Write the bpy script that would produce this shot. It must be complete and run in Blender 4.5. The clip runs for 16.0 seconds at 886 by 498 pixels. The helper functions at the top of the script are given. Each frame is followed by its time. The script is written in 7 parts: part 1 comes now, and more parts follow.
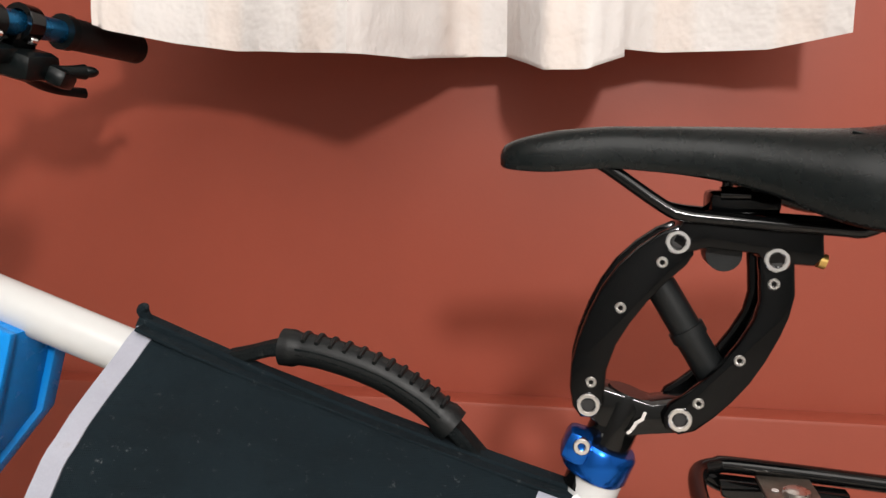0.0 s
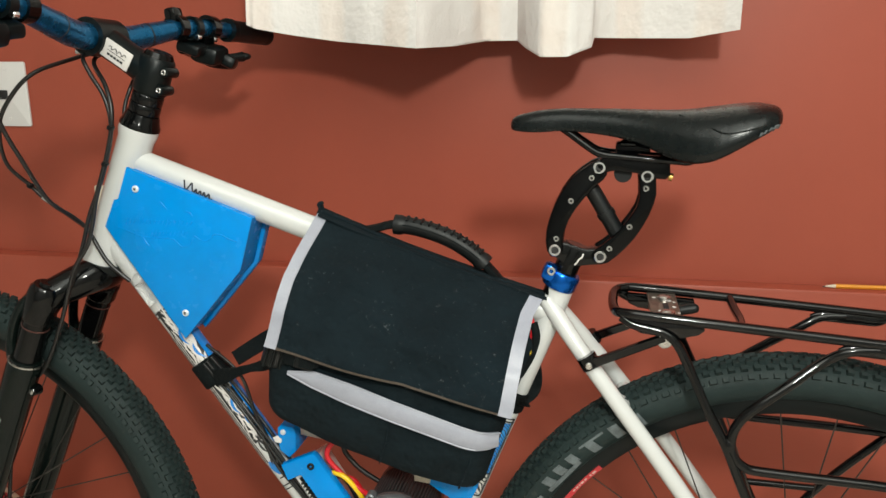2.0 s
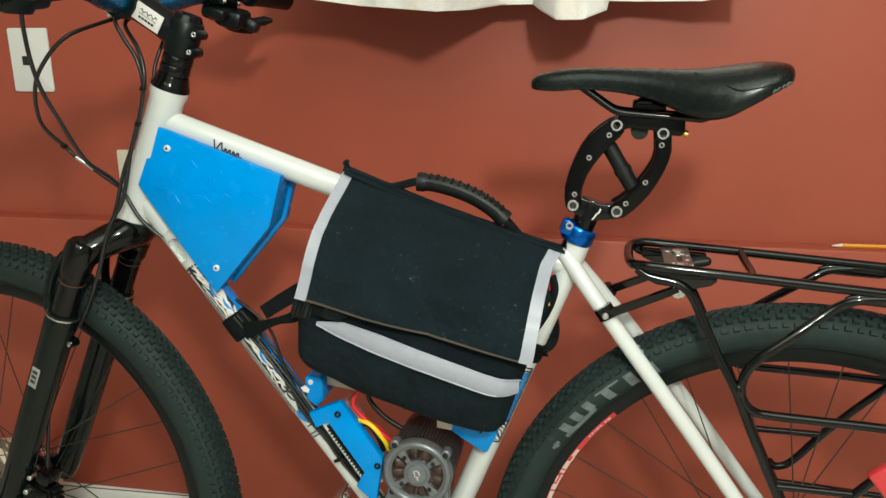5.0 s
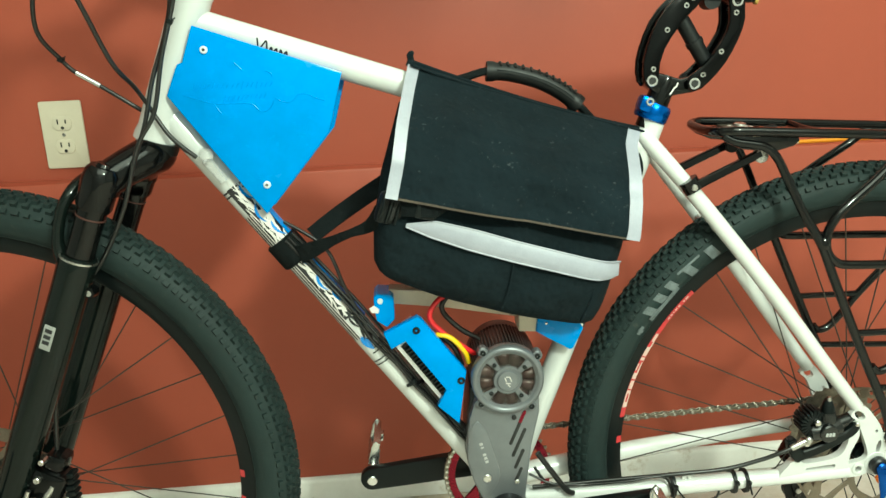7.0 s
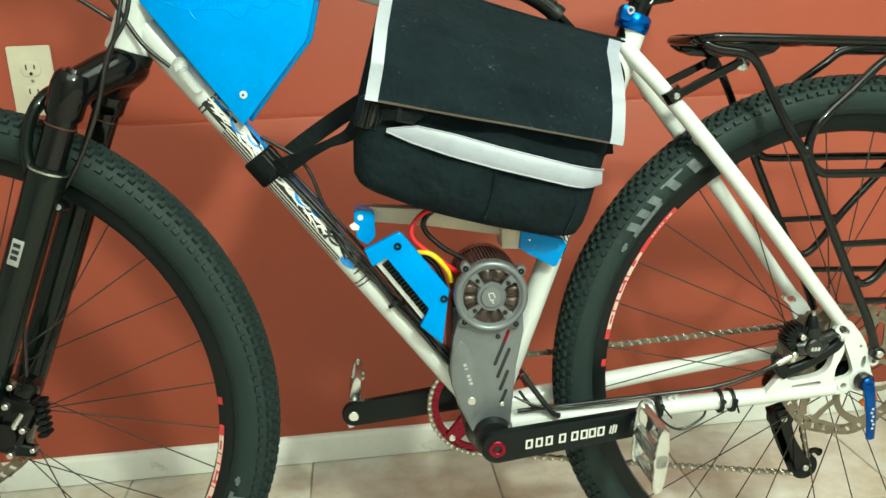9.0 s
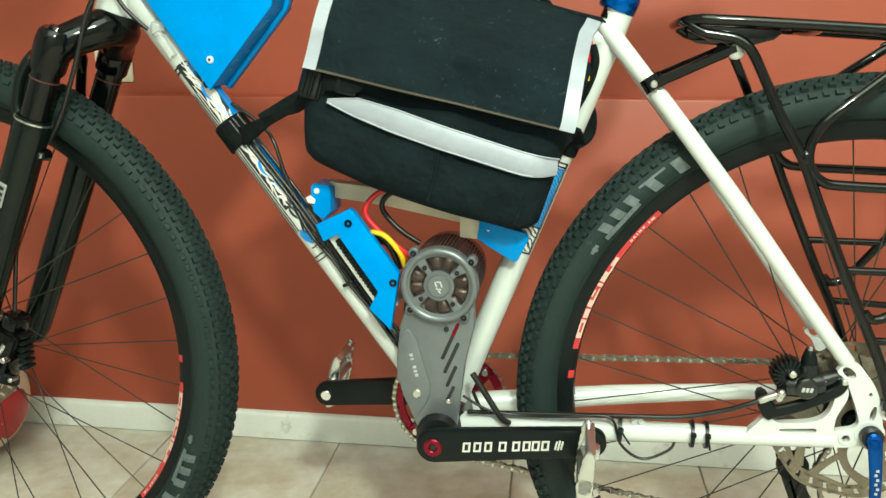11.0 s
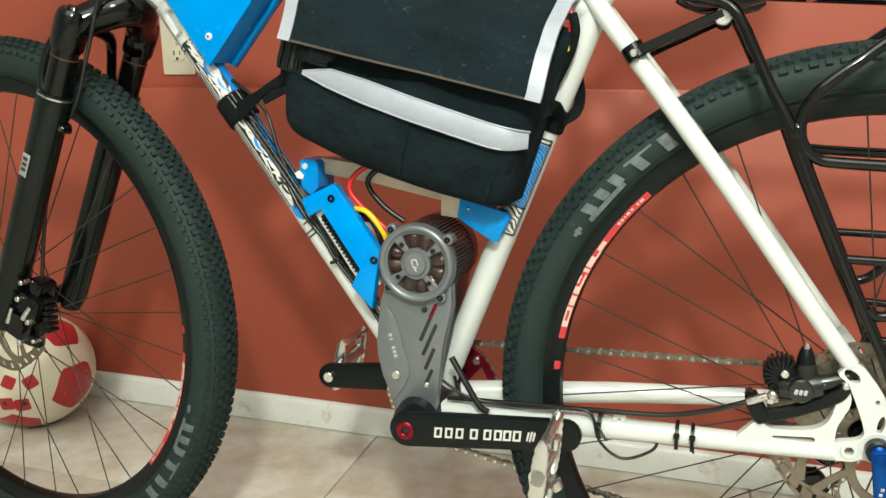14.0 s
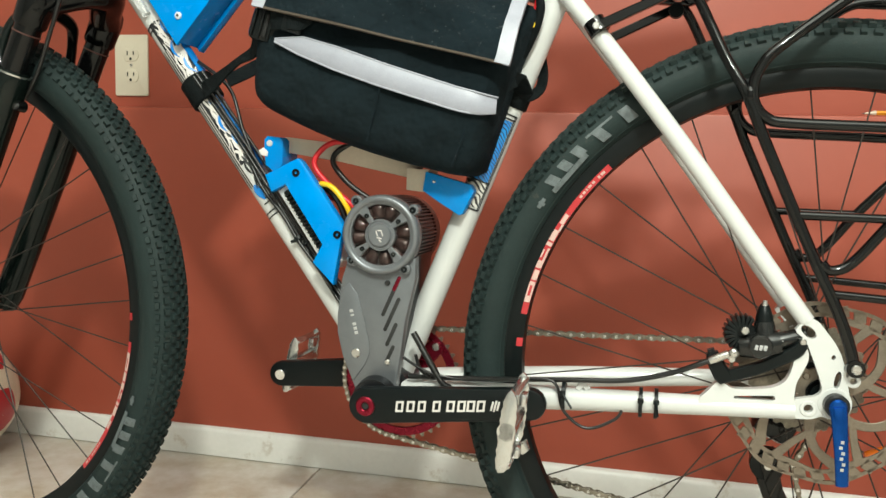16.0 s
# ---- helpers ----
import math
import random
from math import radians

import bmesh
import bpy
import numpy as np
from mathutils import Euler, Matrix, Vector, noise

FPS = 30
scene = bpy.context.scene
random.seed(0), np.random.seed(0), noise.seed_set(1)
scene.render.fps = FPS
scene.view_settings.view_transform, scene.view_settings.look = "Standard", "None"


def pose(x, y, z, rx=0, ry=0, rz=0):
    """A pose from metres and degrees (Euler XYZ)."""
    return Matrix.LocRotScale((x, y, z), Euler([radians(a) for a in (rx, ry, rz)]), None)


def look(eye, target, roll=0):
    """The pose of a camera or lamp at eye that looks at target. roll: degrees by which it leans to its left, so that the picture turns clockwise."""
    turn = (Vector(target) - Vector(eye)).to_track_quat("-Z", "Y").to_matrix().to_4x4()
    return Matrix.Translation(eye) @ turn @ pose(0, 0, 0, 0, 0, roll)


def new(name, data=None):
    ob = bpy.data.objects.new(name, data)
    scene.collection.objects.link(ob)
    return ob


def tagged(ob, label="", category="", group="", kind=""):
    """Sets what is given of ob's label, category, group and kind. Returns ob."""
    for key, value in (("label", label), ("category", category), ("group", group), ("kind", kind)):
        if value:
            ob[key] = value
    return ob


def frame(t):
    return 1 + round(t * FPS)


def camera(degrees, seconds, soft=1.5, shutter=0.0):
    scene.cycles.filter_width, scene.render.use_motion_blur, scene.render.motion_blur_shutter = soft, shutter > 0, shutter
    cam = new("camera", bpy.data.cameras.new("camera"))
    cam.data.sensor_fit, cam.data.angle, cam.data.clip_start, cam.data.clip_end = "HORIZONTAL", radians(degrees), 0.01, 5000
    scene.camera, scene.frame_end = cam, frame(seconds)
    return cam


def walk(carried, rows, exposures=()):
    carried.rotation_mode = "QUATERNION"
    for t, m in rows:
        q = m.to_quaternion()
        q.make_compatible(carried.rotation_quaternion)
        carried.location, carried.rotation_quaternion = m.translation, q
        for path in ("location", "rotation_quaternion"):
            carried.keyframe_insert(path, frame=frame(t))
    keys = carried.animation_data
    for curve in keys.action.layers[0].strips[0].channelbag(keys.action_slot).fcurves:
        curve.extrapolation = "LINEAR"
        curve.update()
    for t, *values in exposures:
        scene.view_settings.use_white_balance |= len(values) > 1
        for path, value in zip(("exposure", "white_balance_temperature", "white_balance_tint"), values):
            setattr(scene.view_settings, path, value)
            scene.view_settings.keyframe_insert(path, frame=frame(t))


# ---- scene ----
from mathutils import geometry

# ---- camera ----
cam = camera(58.2, 16.0)
PATH = [
    (0, (0.163, -0.481, 0.975), (-0.131, 1.475, 0.684), 0.3),
    (0.5, (0.135, -0.592, 1.014), (-0.094, 1.318, 0.468), 0.2),
    (1, (0.13, -0.703, 1.059), (-0.089, 1.196, 0.472), 0.2),
    (1.5, (0.17, -0.805, 1.057), (-0.097, 1.102, 0.516), 0.0),
    (2, (0.201, -0.906, 1.04), (-0.124, 1.006, 0.554), -0.1),
    (2.5, (0.207, -0.946, 1.042), (-0.133, 0.969, 0.574), -0.1),
    (3, (0.199, -0.947, 1.038), (-0.145, 0.968, 0.577), 0.0),
    (5.3, (0.181, -0.95, 1.027), (-0.145, 0.943, 0.469), -0.3),
    (5.5, (0.157, -0.962, 1.005), (-0.156, 0.938, 0.468), -0.3),
    (6, (0.069, -0.97, 0.975), (-0.143, 0.935, 0.406), -0.5),
    (6.5, (-0.06, -0.968, 0.944), (-0.049, 0.947, 0.369), -1.3),
    (7, (-0.131, -0.948, 0.907), (0.009, 0.966, 0.342), -2.2),
    (7.5, (-0.169, -0.945, 0.888), (0.048, 0.968, 0.346), -2.9),
    (8, (-0.166, -0.959, 0.857), (0.056, 0.967, 0.365), -3.1),
    (8.5, (-0.15, -0.96, 0.808), (0.056, 0.969, 0.318), -2.9),
    (9, (-0.143, -0.963, 0.793), (0.058, 0.953, 0.257), -2.4),
    (9.2, (-0.122, -0.969, 0.789), (0.041, 0.951, 0.254), -2.2),
    (11.3, (0.134, -0.918, 0.752), (-0.161, 0.993, 0.24), -0.2),
    (11.5, (0.139, -0.914, 0.76), (-0.181, 0.99, 0.238), -0.4),
    (12, (0.186, -0.91, 0.755), (-0.315, 0.96, 0.253), -1.2),
    (12.5, (0.195, -0.92, 0.757), (-0.343, 0.943, 0.265), -1.6),
    (13, (0.21, -0.913, 0.77), (-0.343, 0.939, 0.255), -1.7),
    (13.5, (0.257, -0.88, 0.761), (-0.308, 0.966, 0.239), -1.8),
    (14, (0.283, -0.878, 0.703), (-0.306, 0.976, 0.239), -0.4),
    (14.5, (0.252, -0.878, 0.617), (-0.293, 1.024, 0.323), 1.1),
    (15, (0.252, -0.911, 0.578), (-0.281, 1.006, 0.373), 0.8),
    (15.5, (0.251, -0.929, 0.579), (-0.22, 1.002, 0.357), 1.2),
    (16, (0.257, -0.913, 0.569), (-0.18, 1.027, 0.35), 1.5),
]
EXPOSURES = [(0.0, 0.30, 6500, 12), (0.6, 0.23, 6500, 10), (2.5, 0.30, 6500, -2), (3.2, 0.31, 6500, -3), (5.5, 0.34, 6500, -11), (6.0, 0.54, 6500, -18), (6.5, 0.78, 6500, -22), (7.0, 0.80, 6500, -23), (9.0, 0.87, 6500, -23), (12.5, 0.85, 6500, -18), (14.5, 0.77, 6500, -6), (16.0, 0.73, 6500, -5)]
walk(cam, [(t, look(eye, target, roll)) for t, eye, target, roll in PATH], EXPOSURES)

# ---- light ----
world = bpy.data.worlds.new("room_air")
scene.world = world
world.use_nodes = True
world.node_tree.nodes["Background"].inputs[0].default_value = (0.9, 0.93, 1.0, 1)
world.node_tree.nodes["Background"].inputs[1].default_value = 0.05


def lamp(name, kind, power, colour, m, size):
    d = bpy.data.lights.new(name, kind)
    d.energy, d.color = power, colour
    if kind == "AREA":
        d.shape, d.size = "DISK", size
    else:
        d.shadow_soft_size = size
    ob = new(name, d)
    ob.matrix_world = m
    return ob


KEY = (0.44, -1.36, 1.55)
lamp("room_lamp", "POINT", 62, (1.0, 0.97, 0.925), pose(*KEY), 0.065)
# added fill: a broad unseen disc under the ceiling that softens the shadows
lamp("ceiling_fill", "AREA", 36, (1.0, 0.97, 0.93), pose(0.4, -1.9, 2.38), 2.4)

# ---- materials ----
def nodes_of(name):
    m = bpy.data.materials.new(name)
    m.use_nodes = True
    nt = m.node_tree
    return m, nt, nt.nodes["Principled BSDF"], lambda kind: nt.nodes.new(kind), nt.links.new


def mix(nt, add, link, fac, a, b):
    n = add("ShaderNodeMix")
    n.data_type = "RGBA"
    for k, v in ((0, fac), (6, a), (7, b)):
        if isinstance(v, (tuple, float, int)):
            n.inputs[k].default_value = v if k == 0 else (*v, 1)[:4]
        else:
            link(v, n.inputs[k])
    return n.outputs[2]


def ramp(add, link, src, lo, hi):
    n = add("ShaderNodeMapRange")
    n.inputs[1].default_value, n.inputs[2].default_value = lo, hi
    link(src, n.inputs[0])
    return n.outputs[0]


def noise_tex(add, link, co, scale, detail=4.0, rough=0.6):
    n = add("ShaderNodeTexNoise")
    n.inputs["Scale"].default_value, n.inputs["Detail"].default_value, n.inputs["Roughness"].default_value = scale, detail, rough
    link(co, n.inputs["Vector"])
    return n.outputs["Fac"]


def mat(name, colour, rough, metal=0.0, var=0.12, scale=25.0, bump=0.0, bscale=400.0, dirt=None, dirt_amt=0.0, dirt_scale=60.0,
        coat=0.0, sheen=0.0, rvar=0.08, spec=0.5):
    """A painted, moulded or metal surface: colour drift at two scales, roughness drift, fine relief and optional dirt."""
    m, nt, b, add, link = nodes_of(name)
    co = add("ShaderNodeTexCoord").outputs["Object"]
    big = ramp(add, link, noise_tex(add, link, co, scale), 0.3, 0.7)
    fine = ramp(add, link, noise_tex(add, link, co, scale * 9), 0.3, 0.7)
    lo, hi = tuple(c * (1 - var) for c in colour), tuple(min(1.0, c * (1 + var)) for c in colour)
    c1 = mix(nt, add, link, big, lo, hi)
    c2 = mix(nt, add, link, fine, tuple(c * (1 - var * 0.6) for c in colour), hi)
    c = mix(nt, add, link, 0.4, c1, c2)
    if dirt:
        d = ramp(add, link, noise_tex(add, link, co, dirt_scale, 6.0, 0.7), 0.70 - 0.22 * dirt_amt, 0.82 - 0.1 * dirt_amt)
        c = mix(nt, add, link, d, c, dirt)
    link(c, b.inputs["Base Color"])
    r = add("ShaderNodeMapRange")
    r.inputs[3].default_value, r.inputs[4].default_value = max(0.03, rough - rvar), min(1.0, rough + rvar)
    link(noise_tex(add, link, co, scale * 3), r.inputs[0])
    link(r.outputs[0], b.inputs["Roughness"])
    b.inputs["Metallic"].default_value = metal
    b.inputs["Coat Weight"].default_value = coat
    b.inputs["Coat Roughness"].default_value = 0.08
    b.inputs["Sheen Weight"].default_value = sheen
    b.inputs["Specular IOR Level"].default_value = spec
    if bump:
        bn = add("ShaderNodeBump")
        bn.inputs["Strength"].default_value, bn.inputs["Distance"].default_value = bump, 0.001
        link(noise_tex(add, link, co, bscale, 3.0), bn.inputs["Height"])
        link(bn.outputs[0], b.inputs["Normal"])
    return m


def weave_mat(name, colour, rough, pitch, bump, dust):
    """Woven cloth: crossed threads as relief, and specks of dust."""
    m, nt, b, add, link = nodes_of(name)
    co = add("ShaderNodeTexCoord").outputs["Object"]
    waves = []
    for axis in ("X", "Z"):
        w = add("ShaderNodeTexWave")
        w.bands_direction = axis
        w.inputs["Scale"].default_value = 0.314 / pitch
        w.inputs["Distortion"].default_value = 0.6
        link(co, w.inputs["Vector"])
        waves.append(w.outputs["Fac"])
    mx = add("ShaderNodeMath")
    mx.operation = "MAXIMUM"
    link(waves[0], mx.inputs[0])
    link(waves[1], mx.inputs[1])
    drift = ramp(add, link, noise_tex(add, link, co, 14), 0.3, 0.7)
    c = mix(nt, add, link, drift, tuple(v * 0.8 for v in colour), tuple(v * 1.3 for v in colour))
    specks = ramp(add, link, noise_tex(add, link, co, 165, 3.0, 0.8), 0.628, 0.712)
    patch = ramp(add, link, noise_tex(add, link, co, 17, 4.0), 0.34, 0.70)
    both = add("ShaderNodeMath")
    both.operation = "MULTIPLY"
    link(specks, both.inputs[0])
    link(patch, both.inputs[1])
    c = mix(nt, add, link, both.outputs[0], c, dust)
    link(c, b.inputs["Base Color"])
    b.inputs["Roughness"].default_value = rough
    b.inputs["Specular IOR Level"].default_value = 0.16
    bn = add("ShaderNodeBump")
    bn.inputs["Strength"].default_value, bn.inputs["Distance"].default_value = bump, 0.0006
    link(mx.outputs[0], bn.inputs["Height"])
    wr = add("ShaderNodeBump")
    wr.inputs["Strength"].default_value, wr.inputs["Distance"].default_value = 0.85, 0.014
    link(noise_tex(add, link, co, 22, 3.0), wr.inputs["Height"])
    link(wr.outputs[0], bn.inputs["Normal"])
    link(bn.outputs[0], b.inputs["Normal"])
    return m


def swirl_mat(name, colours, scale, twist, lo):
    """A printed sticker of flowing lines in two inks on a ground colour."""
    m, nt, b, add, link = nodes_of(name)
    co = add("ShaderNodeTexCoord").outputs["Object"]
    w = add("ShaderNodeTexWave")
    w.bands_direction = "DIAGONAL"
    w.inputs["Scale"].default_value, w.inputs["Distortion"].default_value = scale, twist
    w.inputs["Detail"].default_value, w.inputs["Detail Scale"].default_value = 1.0, 0.8
    link(co, w.inputs["Vector"])
    line = ramp(add, link, w.outputs["Fac"], lo, lo + 0.05)
    field = ramp(add, link, noise_tex(add, link, co, 26, 1.0), 0.53, 0.55)
    ground = mix(nt, add, link, field, colours[0], colours[1])
    c = mix(nt, add, link, line, colours[2], ground)
    link(c, b.inputs["Base Color"])
    b.inputs["Roughness"].default_value = 0.3
    b.inputs["Coat Weight"].default_value = 0.3
    return m


def layer_mat(name, colour):
    """Printed plastic: fine level layer lines in satin plastic."""
    m, nt, b, add, link = nodes_of(name)
    co = add("ShaderNodeTexCoord").outputs["Object"]
    w = add("ShaderNodeTexWave")
    w.bands_direction = "Y"
    w.inputs["Scale"].default_value, w.inputs["Distortion"].default_value = 420, 0.4
    link(co, w.inputs["Vector"])
    drift = ramp(add, link, noise_tex(add, link, co, 18), 0.3, 0.7)
    link(mix(nt, add, link, drift, tuple(v * 0.9 for v in colour), tuple(min(1, v * 1.1) for v in colour)), b.inputs["Base Color"])
    r = ramp(add, link, noise_tex(add, link, co, 40), 0.0, 2.2)
    link(r, b.inputs["Roughness"])
    b.inputs["Specular IOR Level"].default_value = 0.3
    bn = add("ShaderNodeBump")
    bn.inputs["Strength"].default_value, bn.inputs["Distance"].default_value = 0.25, 0.0004
    link(w.outputs["Fac"], bn.inputs["Height"])
    b2 = add("ShaderNodeBump")
    b2.inputs["Strength"].default_value, b2.inputs["Distance"].default_value = 0.12, 0.001
    link(noise_tex(add, link, co, 120, 2.0), b2.inputs["Height"])
    link(bn.outputs[0], b2.inputs["Normal"])
    link(b2.outputs[0], b.inputs["Normal"])
    return m


def tile_mat(name):
    """Glazed stone-look floor tile: clouded beige and grey, each tile a little different."""
    m, nt, b, add, link = nodes_of(name)
    co = add("ShaderNodeTexCoord").outputs["Object"]
    rnd = add("ShaderNodeObjectInfo").outputs["Random"]
    sh = add("ShaderNodeVectorMath")
    sh.operation = "ADD"
    cmb = add("ShaderNodeCombineXYZ")
    mul = add("ShaderNodeMath")
    mul.operation = "MULTIPLY"
    mul.inputs[1].default_value = 37.0
    link(rnd, mul.inputs[0])
    link(mul.outputs[0], cmb.inputs[2])
    link(co, sh.inputs[0])
    link(cmb.outputs[0], sh.inputs[1])
    v = sh.outputs[0]
    cloud = ramp(add, link, noise_tex(add, link, v, 9, 6.0, 0.6), 0.38, 0.66)
    vein = ramp(add, link, noise_tex(add, link, v, 34, 8.0, 0.7), 0.35, 0.7)
    c = mix(nt, add, link, cloud, (0.50, 0.43, 0.335), (0.72, 0.70, 0.67))
    c = mix(nt, add, link, 0.3, c, mix(nt, add, link, vein, (0.42, 0.34, 0.25), (0.72, 0.70, 0.67)))
    grime = ramp(add, link, noise_tex(add, link, v, 70, 5.0, 0.8), 0.66, 0.8)
    c = mix(nt, add, link, grime, c, (0.22, 0.18, 0.14))
    link(c, b.inputs["Base Color"])
    rr = ramp(add, link, noise_tex(add, link, v, 20), -0.4, 1.6)
    link(rr, b.inputs["Roughness"])
    bn = add("ShaderNodeBump")
    bn.inputs["Strength"].default_value, bn.inputs["Distance"].default_value = 0.2, 0.0015
    link(noise_tex(add, link, v, 24, 4.0), bn.inputs["Height"])
    link(bn.outputs[0], b.inputs["Normal"])
    return m


def curtain_mat(name):
    """Cream cloth with wide, faint rose stripes, a fine weave and soft crumples."""
    m, nt, b, add, link = nodes_of(name)
    co = add("ShaderNodeTexCoord").outputs["Object"]
    w = add("ShaderNodeTexWave")
    w.bands_direction = "X"
    w.inputs["Scale"].default_value, w.inputs["Distortion"].default_value = 2.9, 0.8
    w.inputs["Detail Scale"].default_value = 1.2
    link(co, w.inputs["Vector"])
    stripe = ramp(add, link, w.outputs["Fac"], 0.60, 0.85)
    c = mix(nt, add, link, stripe, (0.645, 0.612, 0.595), (0.645, 0.572, 0.528))
    blot = ramp(add, link, noise_tex(add, link, co, 22, 5.0), 0.35, 0.75)
    c = mix(nt, add, link, blot, c, mix(nt, add, link, 0.5, c, (0.685, 0.652, 0.628)))
    link(c, b.inputs["Base Color"])
    b.inputs["Roughness"].default_value, b.inputs["Sheen Weight"].default_value = 0.9, 0.1
    fine = add("ShaderNodeBump")
    fine.inputs["Strength"].default_value, fine.inputs["Distance"].default_value = 0.3, 0.0008
    link(noise_tex(add, link, co, 900, 3.0), fine.inputs["Height"])
    soft = add("ShaderNodeBump")
    soft.inputs["Strength"].default_value, soft.inputs["Distance"].default_value = 0.55, 0.010
    link(noise_tex(add, link, co, 26, 3.0), soft.inputs["Height"])
    link(soft.outputs[0], fine.inputs["Normal"])
    link(fine.outputs[0], b.inputs["Normal"])
    return m


WALL = mat("red_wall_paint", (0.302, 0.0632, 0.0368), 0.46, var=0.05, scale=3.0, bump=0.10, bscale=260, rvar=0.05, spec=0.35)
PLAIN = mat("grey_wall_paint", (0.46, 0.47, 0.46), 0.7, var=0.04, scale=3.0, bump=0.1, bscale=200)
CEIL = mat("ceiling_paint", (0.72, 0.72, 0.70), 0.8, var=0.03, scale=3.0)
TRIM = mat("white_trim_paint", (0.71, 0.695, 0.67), 0.45, var=0.07, scale=12, bump=0.08, bscale=90, dirt=(0.36, 0.27, 0.18), dirt_amt=0.45, dirt_scale=16)
GROUT = mat("grout", (0.34, 0.30, 0.26), 0.9, var=0.2, bump=0.3)
TILE = tile_mat("stone_tile")
CURTAIN = curtain_mat("cream_curtain_cloth")
CREAM = mat("cream_frame_paint", (0.53, 0.535, 0.53), 0.24, var=0.025, scale=14, coat=0.4, dirt=(0.34, 0.29, 0.22), dirt_amt=0.15, dirt_scale=90, rvar=0.05)
BLACK = mat("gloss_black_paint", (0.0020, 0.0022, 0.0023), 0.12, var=0.2, coat=0.0, dirt=(0.06, 0.05, 0.04), dirt_amt=0.10, dirt_scale=130, rvar=0.04, spec=0.28)
SATIN = mat("satin_black_alloy", (0.0028, 0.0047, 0.0050), 0.34, var=0.2, bump=0.05, dirt=(0.022, 0.024, 0.022), dirt_amt=0.05, dirt_scale=150, spec=0.2)
FORKB = mat("black_fork_paint", (0.0034, 0.0058, 0.0050), 0.13, var=0.2, bump=0.03, dirt=(0.04, 0.036, 0.03), dirt_amt=0.15, dirt_scale=110, spec=0.24, rvar=0.05)
LINKB = mat("deep_gloss_black", (0.0014, 0.0016, 0.0018), 0.14, var=0.2, spec=0.10, rvar=0.04, coat=0.12)
RIMGLOSS = mat("polished_rim_edge", (0.012, 0.013, 0.013), 0.14, var=0.15, spec=0.9, rvar=0.03)
RUBBER = mat("tyre_rubber", (0.0114, 0.0202, 0.0198), 0.66, var=0.25, scale=20, bump=0.25, bscale=500, dirt=(0.055, 0.055, 0.046), dirt_amt=0.32, dirt_scale=70, spec=0.25)
HOSE = mat("black_hose", (0.006, 0.006, 0.006), 0.33, var=0.15)
SADDLE = mat("saddle_cover", (0.0026, 0.0042, 0.0044), 0.27, var=0.2, scale=30, bump=0.10, bscale=900, rvar=0.06, spec=0.26)
PLAINCLOTH = weave_mat("clean_black_canvas", (0.0040, 0.0082, 0.0105), 0.95, 0.0011, 0.35, (0.010, 0.012, 0.013))
CLOTH = weave_mat("black_canvas", (0.0040, 0.0084, 0.0112), 0.95, 0.0011, 0.35, (0.080, 0.088, 0.092))
WEB = weave_mat("black_webbing", (0.0021, 0.0038, 0.0043), 0.85, 0.0022, 0.4, (0.02, 0.02, 0.018))
SILVERTAPE = mat("reflective_tape", (0.285, 0.293, 0.345), 0.42, metal=0.0, var=0.10, scale=60, bump=0.25, bscale=200, dirt=(0.24, 0.235, 0.24), dirt_amt=0.35)
BUCKLE = mat("black_plastic", (0.0028, 0.0046, 0.0050), 0.36, var=0.15, bump=0.05, spec=0.25)
GRIP = mat("moulded_handle_rubber", (0.0045, 0.0055, 0.0058), 0.46, var=0.2, bump=0.15, bscale=600, spec=0.25)
BLUE = layer_mat("blue_printed_plastic", (0.0025, 0.205, 0.60))
BLUEAN = mat("blue_anodised_alloy", (0.006, 0.095, 0.42), 0.20, metal=0.85, var=0.12)
TEALAN = mat("teal_blue_anodised_bar", (0.008, 0.11, 0.25), 0.28, metal=0.8, var=0.15)
LEVERB = mat("navy_anodised_alloy", (0.005, 0.055, 0.26), 0.22, metal=0.8, var=0.2)
REDAN = mat("red_anodised_alloy", (0.17, 0.006, 0.020), 0.28, metal=0.8, var=0.2)
STEEL = mat("steel", (0.55, 0.54, 0.52), 0.28, metal=1.0, var=0.12, scale=60)
CHROME = mat("bright_bolt_steel", (0.72, 0.72, 0.72), 0.16, metal=1.0, var=0.08, scale=90)
SCREW = mat("zinc_screw", (0.66, 0.70, 0.74), 0.42, metal=0.35, var=0.08, scale=90)
ROTOR = mat("brake_rotor_steel", (0.21, 0.178, 0.142), 0.48, metal=0.9, var=0.25, scale=60, dirt=(0.14, 0.10, 0.07), dirt_amt=0.4)
CHAIN = mat("oily_chain_steel", (0.22, 0.20, 0.165), 0.30, metal=0.9, var=0.5, scale=160)
ALLOY = mat("polished_pedal_alloy", (0.52, 0.52, 0.51), 0.24, metal=0.95, var=0.10, scale=40, dirt=(0.3, 0.27, 0.24), dirt_amt=0.05)
GREY = mat("grey_motor_alloy", (0.145, 0.153, 0.165), 0.36, metal=0.45, var=0.08, scale=60, bump=0.05)
GREYF = mat("cast_fin_alloy", (0.060, 0.063, 0.068), 0.42, metal=0.5, var=0.12, scale=60)
GREYD = mat("dark_motor_alloy", (0.018, 0.019, 0.021), 0.33, metal=0.5, var=0.12, scale=60)
WOOD = mat("bare_pine_batten", (0.58, 0.50, 0.40), 0.6, var=0.10, scale=35, bump=0.2, bscale=200)
WIRER = mat("red_wire", (0.55, 0.012, 0.02), 0.4, var=0.1)
WIREY = mat("yellow_wire", (0.72, 0.47, 0.01), 0.4, var=0.1)
WHITEP = mat("white_plastic", (0.64, 0.62, 0.61), 0.32, var=0.03, scale=30)
